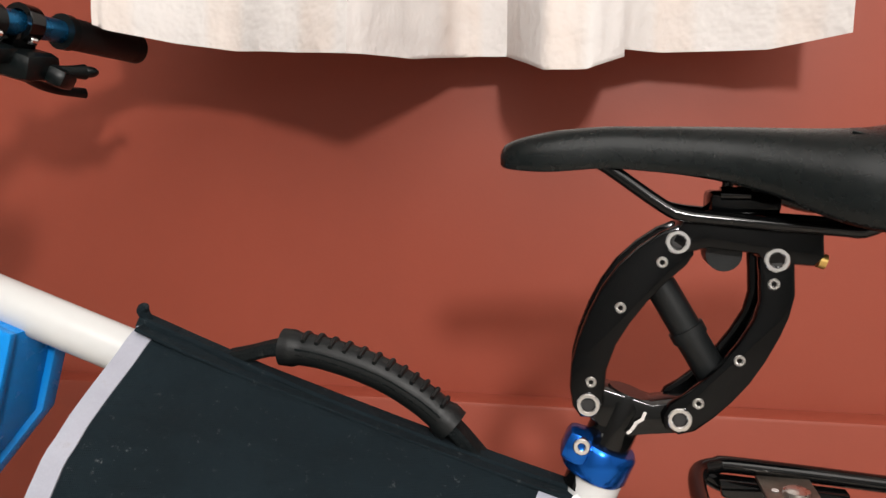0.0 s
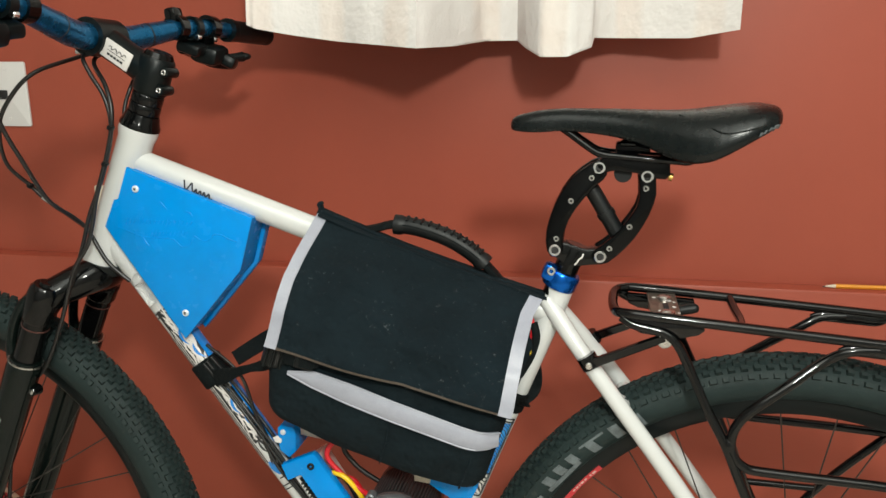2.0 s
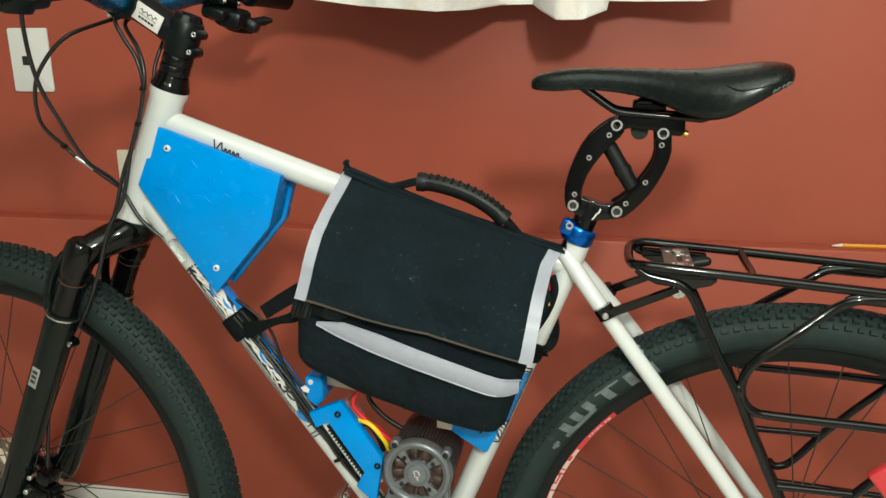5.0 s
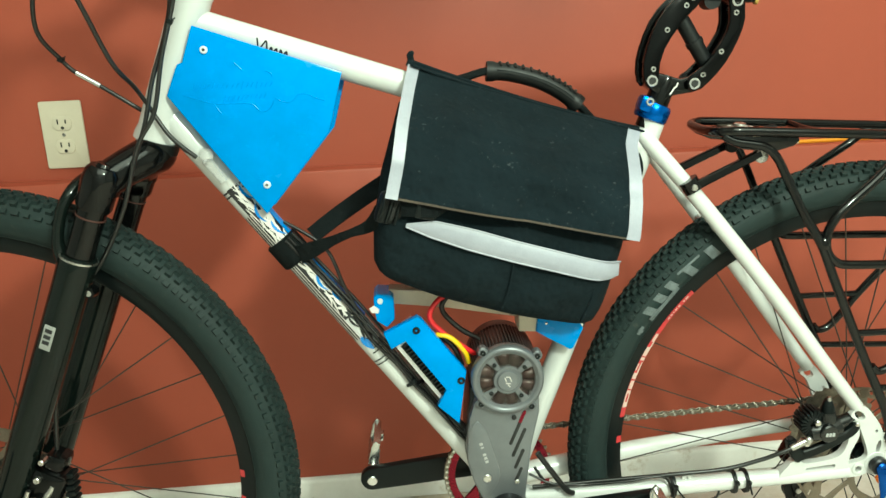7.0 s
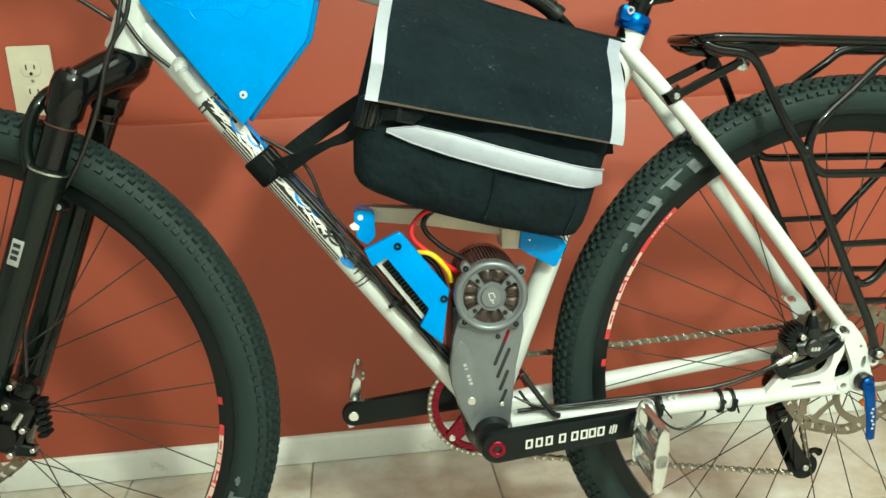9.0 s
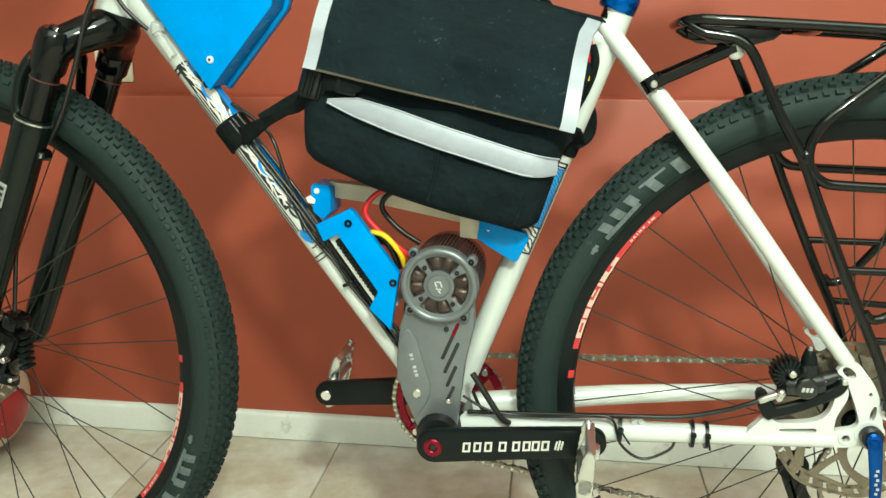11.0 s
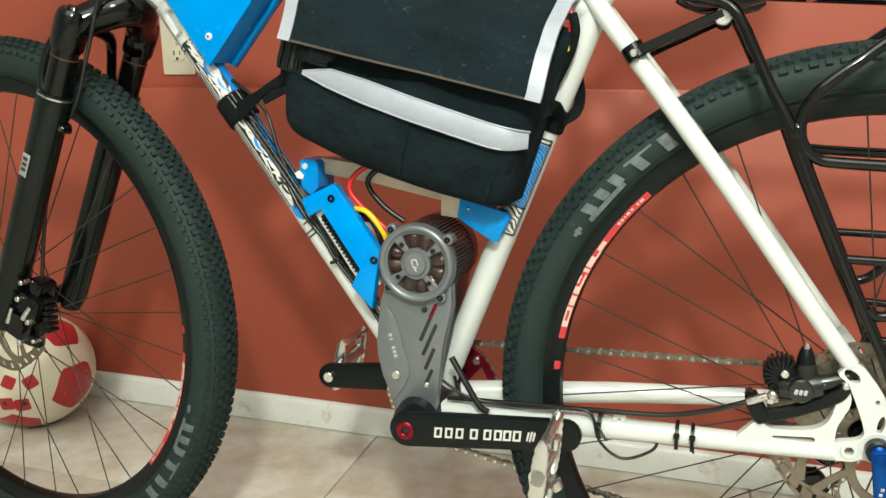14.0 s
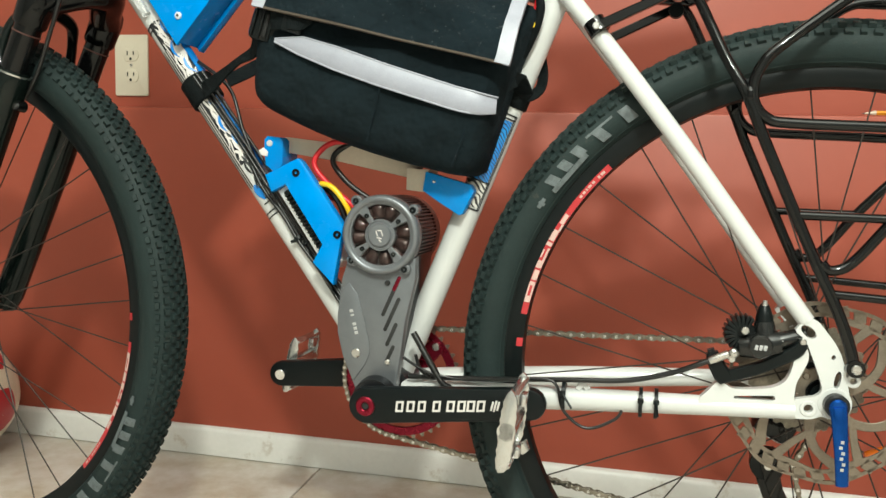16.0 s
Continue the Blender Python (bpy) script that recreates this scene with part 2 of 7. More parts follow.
IVORY = mat("ivory_plastic", (0.55, 0.49, 0.39), 0.30, var=0.03, scale=30)
RACKB = mat("chipped_black_rack", (0.0018, 0.0020, 0.0021), 0.085, var=0.2, coat=0.0, dirt=(0.30, 0.27, 0.23), dirt_amt=0.08, dirt_scale=240, rvar=0.04, spec=0.36)
# slots, ports and bores are solid pieces; this near-black paints the shade inside them
DARK = mat("dark_recess", (0.008, 0.008, 0.008), 0.7, var=0.2)
LETTER = mat("pale_grey_print", (0.085, 0.10, 0.105), 0.6, var=0.5, scale=120, dirt=(0.02, 0.026, 0.025), dirt_amt=0.6, dirt_scale=160)
WLETTER = mat("white_print", (0.55, 0.52, 0.50), 0.45, var=0.10)
GREYPRINT = mat("grey_print", (0.34, 0.34, 0.34), 0.5, var=0.10)
REDP = mat("red_print", (0.44, 0.026, 0.034), 0.35, var=0.12, scale=60)
BLACKINK = mat("black_ink", (0.01, 0.01, 0.012), 0.4, var=0.1)
COPPER = mat("copper_coil", (0.026, 0.011, 0.010), 0.30, metal=0.2, var=0.3, scale=120, coat=0.6)
BALLW = mat("cream_ball_leather", (0.70, 0.63, 0.50), 0.4, var=0.06, bump=0.12, bscale=500, dirt=(0.3, 0.25, 0.2), dirt_amt=0.2)
BALLR = mat("red_ball_leather", (0.40, 0.02, 0.03), 0.4, var=0.1, bump=0.12, bscale=500)
PENCIL = mat("orange_pencil_lacquer", (0.62, 0.24, 0.015), 0.35, var=0.08)
LEAD = mat("pencil_lead", (0.03, 0.03, 0.03), 0.5, var=0.1)
ORANGE = mat("orange_reflector", (0.75, 0.16, 0.01), 0.25, var=0.1)
BLUEVINYL = mat("blue_vinyl", (0.01, 0.17, 0.52), 0.25, var=0.05, coat=0.4)
BLACKVINYL = mat("black_vinyl", (0.010, 0.011, 0.014), 0.28, var=0.15, coat=0.3)
SWIRLB = swirl_mat("blue_line_sticker", ((0.01, 0.19, 0.58), (0.01, 0.23, 0.62), (0.010, 0.012, 0.02)), 120, 6.0, 0.20)
SWIRLW = swirl_mat("white_line_sticker", ((0.60, 0.59, 0.56), (0.60, 0.59, 0.56), (0.012, 0.012, 0.015)), 78, 9.0, 0.34)

SMOKE, _nt, _b, _add, _link = nodes_of("smoked_lens")
_b.inputs["IOR"].default_value = 1.3
_b.inputs["Base Color"].default_value = (0.62, 0.56, 0.54, 1)
_b.inputs["Roughness"].default_value = 0.04
_b.inputs["Transmission Weight"].default_value = 1.0
CLEAR, _nt, _b, _add, _link = nodes_of("clear_plastic")
_b.inputs["Base Color"].default_value = (0.9, 0.9, 0.9, 1)
_b.inputs["Roughness"].default_value = 0.1
_b.inputs["Transmission Weight"].default_value = 0.8


# ---- shapes ----
class Shape:
    """Vertices and faces gathered for one mesh."""

    def __init__(self):
        self.v, self.f = [], []

    def add(self, v, f):
        n = len(self.v)
        self.v += [tuple(p) for p in v]
        self.f += [tuple(i + n for i in q) for q in f]
        return self

    def loft(self, rings, closed=False, caps=True):
        k = len(rings[0])
        v = [p for r in rings for p in r]
        f = []
        n = len(rings)
        for i in range(n if closed else n - 1):
            a, b = i * k, (i + 1) % n * k
            f += [(a + j, a + (j + 1) % k, b + (j + 1) % k, b + j) for j in range(k)]
        if caps and not closed:
            f += [tuple(range(k - 1, -1, -1)), tuple((n - 1) * k + j for j in range(k))]
        return self.add(v, f)

    def tube(self, pts, r, seg=12, fine=0, flat=1.0, up=None):
        """A round bar along pts; r one radius or one a point; fine: steps between points of a smooth curve; flat squashes it."""
        pts = [Vector(p) for p in pts]
        rs = list(r) if isinstance(r, (list, tuple)) else [r] * len(pts)
        if fine:
            pts, rs = smooth(pts, rs, fine)
        rings, n0 = [], None
        for i, p in enumerate(pts):
            d = (pts[min(i + 1, len(pts) - 1)] - pts[max(i - 1, 0)]).normalized()
            if n0 is None:
                n0 = Vector(up) if up else Vector((0, 1, 0)) if abs(d.y) < 0.9 else Vector((1, 0, 0))
            n0 = (n0 - d * n0.dot(d)).normalized()
            b = d.cross(n0)
            rings.append([p + rs[i] * (math.cos(a) * n0 * flat + math.sin(a) * b) for a in (2 * math.pi * j / seg for j in range(seg))])
        return self.loft(rings)

    def ribbon(self, pts, half, thick, fine=0, normal=(0, 1, 0)):
        """A flat bar of width 2*half and the given thickness along pts; normal is the flat side's."""
        pts = [Vector(p) for p in pts]
        hs = list(half) if isinstance(half, (list, tuple)) else [half] * len(pts)
        if fine:
            pts, hs = smooth(pts, hs, fine)
        rings = []
        for i, p in enumerate(pts):
            d = (pts[min(i + 1, len(pts) - 1)] - pts[max(i - 1, 0)]).normalized()
            nn = Vector(normal)
            nn = (nn - d * nn.dot(d)).normalized()
            b = d.cross(nn)
            h, t, e = hs[i], thick / 2, min(thick, hs[i]) * 0.25
            rings.append([p + b * x + nn * y for x, y in ((-h, -t + e), (-h + e, -t), (h - e, -t), (h, -t + e), (h, t - e), (h - e, t), (-h + e, t), (-h, t - e))])
        return self.loft(rings)

    def lathe(self, prof, c, seg=48, closed=False, sweep=None):
        """Turns (radius, y) pairs about the y axis through c = (x, z); sweep: an arc in degrees."""
        rings = []
        a0, a1 = (0, 360) if sweep is None else sweep
        n = seg if sweep is None else seg + 1
        for i in range(n):
            a = radians(a0 + (a1 - a0) * i / seg)
            rings.append([(c[0] + r * math.cos(a), y, c[1] + r * math.sin(a)) for r, y in prof])
        k = len(prof)
        v = [p for r in rings for p in r]
        f = []
        for i in range(seg):
            p, q = i * k, (i + 1) % n * k
            f += [(p + j, p + (j + 1) % k, q + (j + 1) % k, q + j) for j in range(k if closed else k - 1)]
        if sweep is not None and closed:
            f += [tuple(range(k)), tuple((n - 1) * k + j for j in range(k - 1, -1, -1))]
        return self.add(v, f)

    def disc(self, c, y0, y1, r, seg=24, bev=0.0008):
        """A round boss between y0 (front) and y1."""
        s = 1 if y1 > y0 else -1
        return self.lathe([(0.0001, y0), (r - bev, y0), (r, y0 + s * bev), (r, y1 - s * bev), (r - bev, y1), (0.0001, y1)], c, seg)

    def ring(self, c, y0, y1, r0, r1, seg=36, bev=0.0006):
        s = 1 if y1 > y0 else -1
        return self.lathe([(r0, y1), (r0, y0 + s * bev), (r0 + bev, y0), (r1 - bev, y0), (r1, y0 + s * bev), (r1, y1)], c, seg, closed=True)

    def box(self, size, m=None, bev=0.0):
        bm = bmesh.new()
        bmesh.ops.create_cube(bm, size=1, matrix=Matrix.Diagonal((*size, 1)))
        if bev:
            bmesh.ops.bevel(bm, geom=bm.edges[:], offset=bev, segments=2, affect="EDGES", profile=0.5)
        return self.take(bm, m)

    def prism(self, poly, y0, y1, bev=0.0, m=None):
        """A plate of outline poly [(x, z)] from y0 to y1 with rounded edges."""
        bm = bmesh.new()
        fc = bm.faces.new([bm.verts.new((x, y0, z)) for x, z in poly])
        ex = bmesh.ops.extrude_face_region(bm, geom=[fc])
        top = [g for g in ex["geom"] if isinstance(g, bmesh.types.BMVert)]
        bmesh.ops.translate(bm, verts=top, vec=(0, y1 - y0, 0))
        bmesh.ops.recalc_face_normals(bm, faces=bm.faces[:])
        if bev:
            es = [e for e in bm.edges if abs(e.verts[0].co.y - e.verts[1].co.y) < 1e-7]
            bmesh.ops.bevel(bm, geom=es, offset=bev, segments=2, affect="EDGES", profile=0.5)
        return self.take(bm, m)

    def plate(self, outer, holes, y0, y1):
        """A flat plate of outline [(x, z)] with through holes, from y0 to y1."""
        loops = [outer, *holes]
        flat = [p for l in loops for p in l]
        n = len(flat)
        tris = geometry.tessellate_polygon([[Vector((x, z, 0)) for x, z in l] for l in loops])
        f = [tuple(t) for t in tris] + [tuple(i + n for i in reversed(t)) for t in tris]
        k = 0
        for l in loops:
            m = len(l)
            f += [(k + i, k + (i + 1) % m, k + (i + 1) % m + n, k + i + n) for i in range(m)]
            k += m
        return self.add([(x, y0, z) for x, z in flat] + [(x, y1, z) for x, z in flat], f)

    def ball(self, c, r, seg=16, scale=(1, 1, 1)):
        bm = bmesh.new()
        bmesh.ops.create_uvsphere(bm, u_segments=seg, v_segments=seg // 2, radius=r)
        return self.take(bm, Matrix.Translation(c) @ Matrix.Diagonal((*scale, 1)))

    def take(self, bm, m=None):
        if m is not None:
            bm.transform(m)
        bm.verts.index_update()
        self.add([v.co.copy() for v in bm.verts], [[v.index for v in f.verts] for f in bm.faces])
        bm.free()
        return self


def smooth(pts, rs, fine):
    """Catmull-Rom points through pts, with radii drawn along."""
    out, ro = [], []
    for i in range(len(pts) - 1):
        p0, p1, p2, p3 = pts[max(i - 1, 0)], pts[i], pts[i + 1], pts[min(i + 2, len(pts) - 1)]
        for k in range(fine):
            t = k / fine
            out.append(0.5 * (2 * p1 + (p2 - p0) * t + (2 * p0 - 5 * p1 + 4 * p2 - p3) * t * t + (3 * p1 - p0 - 3 * p2 + p3) * t ** 3))
            ro.append(rs[i] + (rs[i + 1] - rs[i]) * t)
    return out + [pts[-1]], ro + [rs[-1]]


def mesh_of(name, sh, material, sharp=40):
    me = bpy.data.meshes.new(name)
    me.from_pydata(sh.v, [], sh.f)
    bm = bmesh.new()
    bm.from_mesh(me)
    bmesh.ops.recalc_face_normals(bm, faces=bm.faces[:])
    bm.to_mesh(me)
    bm.free()
    me.shade_smooth()
    me.set_sharp_from_angle(angle=radians(sharp))
    me.materials.append(material)
    return me


def part(name, sh, material, parent, label="", sharp=40):
    ob = new(name, mesh_of(name, sh, material, sharp))
    ob.parent = parent
    return tagged(ob, label) if label else ob


def thing(name, sh, material, label, category, m=None, group="", kind="", sharp=40):
    ob = new(name, mesh_of(name, sh, material, sharp))
    if m is not None:
        ob.matrix_world = m
    return tagged(ob, label, category, group, kind)


def empty(name, label, category, m, group=""):
    ob = new(name)
    ob.matrix_world = m
    return tagged(ob, label, category, group)


def rounded(x0, z0, x1, z1, r, n=4):
    out = []
    for cx, cz, a in ((x1 - r, z1 - r, 0), (x0 + r, z1 - r, 90), (x0 + r, z0 + r, 180), (x1 - r, z0 + r, 270)):
        out += [(cx + r * math.cos(radians(a + 90 * i / n)), cz + r * math.sin(radians(a + 90 * i / n))) for i in range(n + 1)]
    return out


def stadium(a, b, ra, rb, n=10):
    """The outline of a bar with round ends at a and b."""
    t = math.atan2(b[1] - a[1], b[0] - a[0])
    out = [(b[0] + rb * math.cos(t - math.pi / 2 + math.pi * i / n), b[1] + rb * math.sin(t - math.pi / 2 + math.pi * i / n)) for i in range(n + 1)]
    return out + [(a[0] + ra * math.cos(t + math.pi / 2 + math.pi * i / n), a[1] + ra * math.sin(t + math.pi / 2 + math.pi * i / n)) for i in range(n + 1)]


# ---- room ----
WALL_Y, LEDGE_Y, LEDGE_Z = 0.46, 0.43, 0.656
X0, X1, Y0, TOP = -2.4, 2.6, -3.2, 2.42


def slab(name, lo, hi, material, label, category, bev=0.0):
    size = [b - a for a, b in zip(lo, hi)]
    mid = [(a + b) / 2 for a, b in zip(lo, hi)]
    return thing(name, Shape().box(size, pose(*mid), bev), material, label, category, kind="structure")


slab("wall_north", (X0, WALL_Y, 0.5), (X1, WALL_Y + 0.15, TOP), WALL, "red-brown painted wall above the ledge", "wall")
low = Shape()
prof = [(LEDGE_Y, 0), (LEDGE_Y, LEDGE_Z - 0.006), (LEDGE_Y + 0.0015, LEDGE_Z - 0.002), (LEDGE_Y + 0.006, LEDGE_Z), (WALL_Y - 0.001, LEDGE_Z + 0.001), (WALL_Y - 0.001, 0)]
low.loft([[(x, y, z) for y, z in prof] for x in (X0, X1)])
thing("wall_north_lower", low, WALL, "thicker red-brown painted lower wall with a narrow ledge", "wall", kind="structure")
slab("wall_west", (X0 - 0.12, Y0, 0), (X0, WALL_Y + 0.15, TOP), PLAIN, "plain painted side wall", "wall")
slab("wall_east", (X1, Y0, 0), (X1 + 0.12, WALL_Y + 0.15, TOP), PLAIN, "plain painted side wall", "wall")
slab("wall_south", (X0 - 0.12, Y0 - 0.12, 0), (X1 + 0.12, Y0, TOP), PLAIN, "plain painted wall across the room", "wall")
slab("ceiling", (X0 - 0.12, Y0 - 0.12, TOP), (X1 + 0.12, WALL_Y + 0.15, TOP + 0.1), CEIL, "plain white ceiling", "ceiling")
floor = slab("floor", (X0 - 0.12, Y0 - 0.12, -0.12), (X1 + 0.12, WALL_Y + 0.15, -0.004), GROUT, "beige and grey stone-look tiled floor with dark joints", "floor")
bb = Shape()
bprof = [(LEDGE_Y - 0.0005, 0.0), (0.418, 0.0), (0.418, 0.045), (0.4195, 0.050), (0.423, 0.053), (LEDGE_Y - 0.0005, 0.054)]
bb.loft([[(x, y, z + 0.0015) for y, z in bprof] for x in (X0, X1)])
thing("baseboard", bb, TRIM, "low white painted baseboard, scuffed and dusty", "baseboard", kind="structure")

# the curtain's hem hangs into view, gathered in loose folds
HEM = [(-0.2878, 0.2433, 1.0751), (-0.2733, 0.2500, 1.0696), (-0.2199, 0.2700, 1.0600), (-0.1555, 0.2730, 1.0516), (-0.0856, 0.2350, 1.0464), (-0.0242, 0.1960, 1.0416), (-0.0046, 0.2400, 1.0431), (0.0160, 0.2900, 1.0448), (0.0527, 0.3700, 1.0527),
       (0.1011, 0.3700, 1.0534), (0.1175, 0.3000, 1.0430), (0.1431, 0.2400, 1.0298), (0.1805, 0.2360, 1.0299), (0.2141, 0.2660, 1.0427), (0.2184, 0.3400, 1.0567), (0.2598, 0.3800, 1.0563), (0.3555, 0.3450, 1.0555), (0.4193, 0.3129, 1.0664)]
cur = Shape()
hp = [Vector(a).lerp(Vector(b), k / 5) for a, b in zip(HEM, HEM[1:]) for k in range(5)] + [Vector(HEM[-1])]
rows = []
for k, (h, amp) in enumerate(((0, 1.0), (0.004, 1.0), (0.014, 1.0), (0.03, 0.97), (0.09, 0.9), (0.3, 0.8), (0.7, 0.7), (TOP - 1.066, 0.6))):
    row = []
    for i, p in enumerate(hp):
        wob = 0.0026 * math.sin(i * 0.55 + 1.3) + 0.0016 * math.sin(i * 1.31)
        z = p.z + h if k < 7 else TOP + 0.002
        row.append((p.x, 0.290 + (p.y + wob - 0.290) * amp, z))
    rows.append(row)
n = len(hp)
front = [q for r in rows for q in r]
back = [(x, y + 0.0022, z) for x, y, z in front]
m = len(front)
fs = []
for k in range(len(rows) - 1):
    for i in range(n - 1):
        a = k * n + i
        fs += [(a, a + 1, a + n + 1, a + n), (m + a, m + a + n, m + a + n + 1, m + a + 1)]
for i in range(n - 1):
    fs.append((i, m + i, m + i + 1, i + 1))
for k in range(len(rows) - 1):
    for e in (k * n, k * n + n - 1):
        fs.append((e, e + n, m + e + n, m + e))
cur.add(front + back, fs)
curtain = thing("curtain", cur, CURTAIN, "short cream cloth curtain hanging in loose folds", "curtain", sharp=80)

def wall_plate(name, x0, z0, x1, z1, material, label):
    ob = thing(name, Shape().prism(rounded(x0, z0, x1, z1, 0.004), WALL_Y - 0.0055, WALL_Y - 0.0003, 0.0018), material, label, "wall plate")
    return ob


out = wall_plate("power_outlet", -0.7015, 0.6775, -0.6315, 0.7915, IVORY, "ivory plastic double power outlet on the red wall")
ox = -0.6665
for oz in (0.754, 0.715):
    face = [(ox + 0.0165 * max(-1, min(1, 1.0 * math.cos(a))), oz + 0.0145 * max(-0.82, min(0.82, math.sin(a)))) for a in (2 * math.pi * i / 28 for i in range(28))]
    sock = part("socket", Shape().prism(face, WALL_Y - 0.0075, WALL_Y - 0.0050, 0.0006), IVORY, out)
    slots = Shape()
    slots.box((0.0022, 0.001, 0.0085), pose(ox - 0.0065, WALL_Y - 0.0076, oz + 0.003))
    slots.box((0.0022, 0.001, 0.0070), pose(ox + 0.0065, WALL_Y - 0.0076, oz + 0.003))
    slots.disc((ox, oz - 0.0075), WALL_Y - 0.0081, WALL_Y - 0.0071, 0.0028, 12, 0.0002)
    part("slots", slots, DARK, sock)
part("plate_screw", Shape().disc((ox, 0.7345), WALL_Y - 0.0070, WALL_Y - 0.0054, 0.0032, 14), STEEL, out)
jack = wall_plate("phone_socket", -0.9, 0.9005, -0.8165, 1.0195, WHITEP, "white plastic phone socket plate on the red wall")
jp = Shape().prism(rounded(-0.8745, 0.9505, -0.8575, 0.9675, 0.001), WALL_Y - 0.0068, WALL_Y - 0.005, 0.0004)
part("port", jp, DARK, jack, "small square black port")
for jz in (0.915, 1.005):
    part("plate_screw", Shape().disc((-0.858, jz), WALL_Y - 0.0066, WALL_Y - 0.0054, 0.003, 14), WHITEP, jack)

# a pencil on the ledge
pz = LEDGE_Z + 0.0042
pen = Shape().tube([(0.628, 0.444, pz), (0.775, 0.449, pz)], 0.0037, 6)
pencil = thing("pencil", pen, PENCIL, "orange lacquered wooden pencil lying on the wall ledge", "pencil", sharp=30)
part("tip", Shape().tube([(0.612, 0.4435, pz - 0.001), (0.6285, 0.444, pz)], [0.0010, 0.0036], 8), WOOD, pencil, "bare sharpened wood")
part("lead", Shape().tube([(0.6085, 0.4434, pz - 0.0015), (0.6125, 0.4435, pz - 0.001)], [0.0003, 0.0011], 8), LEAD, pencil)
part("eraser", Shape().tube([(0.775, 0.449, pz), (0.787, 0.4494, pz)], 0.0036, 10), IVORY, pencil)

# the ball beside the front wheel
BC, BR = Vector((-0.9380, 0.2880, 0.1118)), 0.1115
ball_ob = thing("football", Shape().ball((0, 0, 0), BR, 56), BALLW, "cream and red panelled football resting on the tiled floor", "ball", m=pose(*BC))


def ball_panel(d, size, sides, twist, lift, material, label):
    """A flat-edged leather panel lying on the ball round the direction d."""
    d = Vector(d).normalized()
    u = Vector((0, 0, 1)).cross(d).normalized()
    w = d.cross(u)
    sh = Shape()
    rings = []
    for t in (0.001, size * 0.4, size * 0.75, size):
        ring = []
        for j in range(24):
            a = 2 * math.pi * j / 24
            edge = math.cos(math.pi / sides) / math.cos(((a + radians(twist)) % (2 * math.pi / sides)) - math.pi / sides)
            ring.append((d + (u * math.cos(a) + w * math.sin(a)) * t * edge).normalized() * BR * lift)
        rings.append(ring)
    rings.append([q.normalized() * BR * 0.995 for q in rings[-1]])
    sh.loft(rings, caps=False)
    part("panel", sh, material, ball_ob, label)


for d, size, sides, twist in (((0.98, -0.084, -0.18), 0.52, 5, 20), ((-0.273, -0.954, 0.122), 0.44, 6, 10), ((0.217, -0.673, -0.80), 0.40, 5, 55), ((0.642, 0.05, 0.80), 0.42, 5, 0), ((-0.6, 0.1, 0.85), 0.42, 5, 30), ((-0.9, 0.2, -0.3), 0.45, 5, 10), ((0.1, 0.98, 0.1), 0.45, 5, 40)):
    ball_panel(d, size, sides, twist, 1.004, BALLR, "red leather panel")
for d, size, twist in (((0.278, -0.929, -0.244), 0.17, 40), ((0.500, -0.830, -0.280), 0.17, 40), ((0.361, -0.915, 0.150), 0.15, 70), ((0.640, -0.740, 0.120), 0.15, 20)):
    ball_panel(d, size, 4, twist, 1.003, BALLR, "red printed diamond")
for d, size, twist in (((0.250, -0.940, -0.225), 0.05, 0), ((0.540, -0.805, -0.25), 0.05, 30)):
    ball_panel(d, size, 4, twist, 1.005, LEAD, "small dark printed mark")
# ---- bicycle ----
ROOT = pose(0, -0.0465, 0.0, -1.369, 0, -1.621)
bike = empty("bicycle", "cream hardtail bicycle with fitted motor, leaning beside the red wall", "bicycle", ROOT)
BB, RA, FA = (0.002, 0.306), (0.4540, 0.3535), (-0.6265, 0.3670)


def at(c, y=0.0):
    return (c[0], y, c[1])


# frame
part("head_tube", Shape().tube([(-0.3885, 0, 0.781), (-0.3862, 0, 0.787), (-0.383, 0, 0.795), (-0.327, 0, 0.937), (-0.3243, 0, 0.944), (-0.3218, 0, 0.9505)],
                               [0.0238, 0.0238, 0.0218, 0.0215, 0.0235, 0.0235], 32), CREAM, bike, "cream painted head tube")
tt = part("top_tube", Shape().tube([(-0.338, 0, 0.9120), (-0.3043, 0, 0.9010), (-0.096, 0, 0.8308), (-0.060, 0, 0.8190), (0.130, 0, 0.7600), (0.172, 0, 0.7500)], [0.0162, 0.0155, 0.0150, 0.0132, 0.0132, 0.0140], 28), CREAM, bike)
dt = part("down_tube", Shape().tube([(-0.3724, 0, 0.8152), (-0.2984, 0, 0.7149), (-0.0484, 0, 0.3765), (0.0036, 0, 0.3072)], [0.0165, 0.0156, 0.0154, 0.0154], 28), CREAM, bike)
st = part("seat_tube", Shape().tube([(0.0055, 0, 0.3045), (0.1760, 0, 0.7466), (0.1882, 0, 0.7852)], [0.0148, 0.0146, 0.0160], 28), CREAM, bike)
part("bottom_bracket_shell", Shape().lathe([(0.0001, -0.036), (0.019, -0.036), (0.0205, -0.034), (0.0205, 0.034), (0.019, 0.036), (0.0001, 0.036)], BB, 32), CREAM, bike)
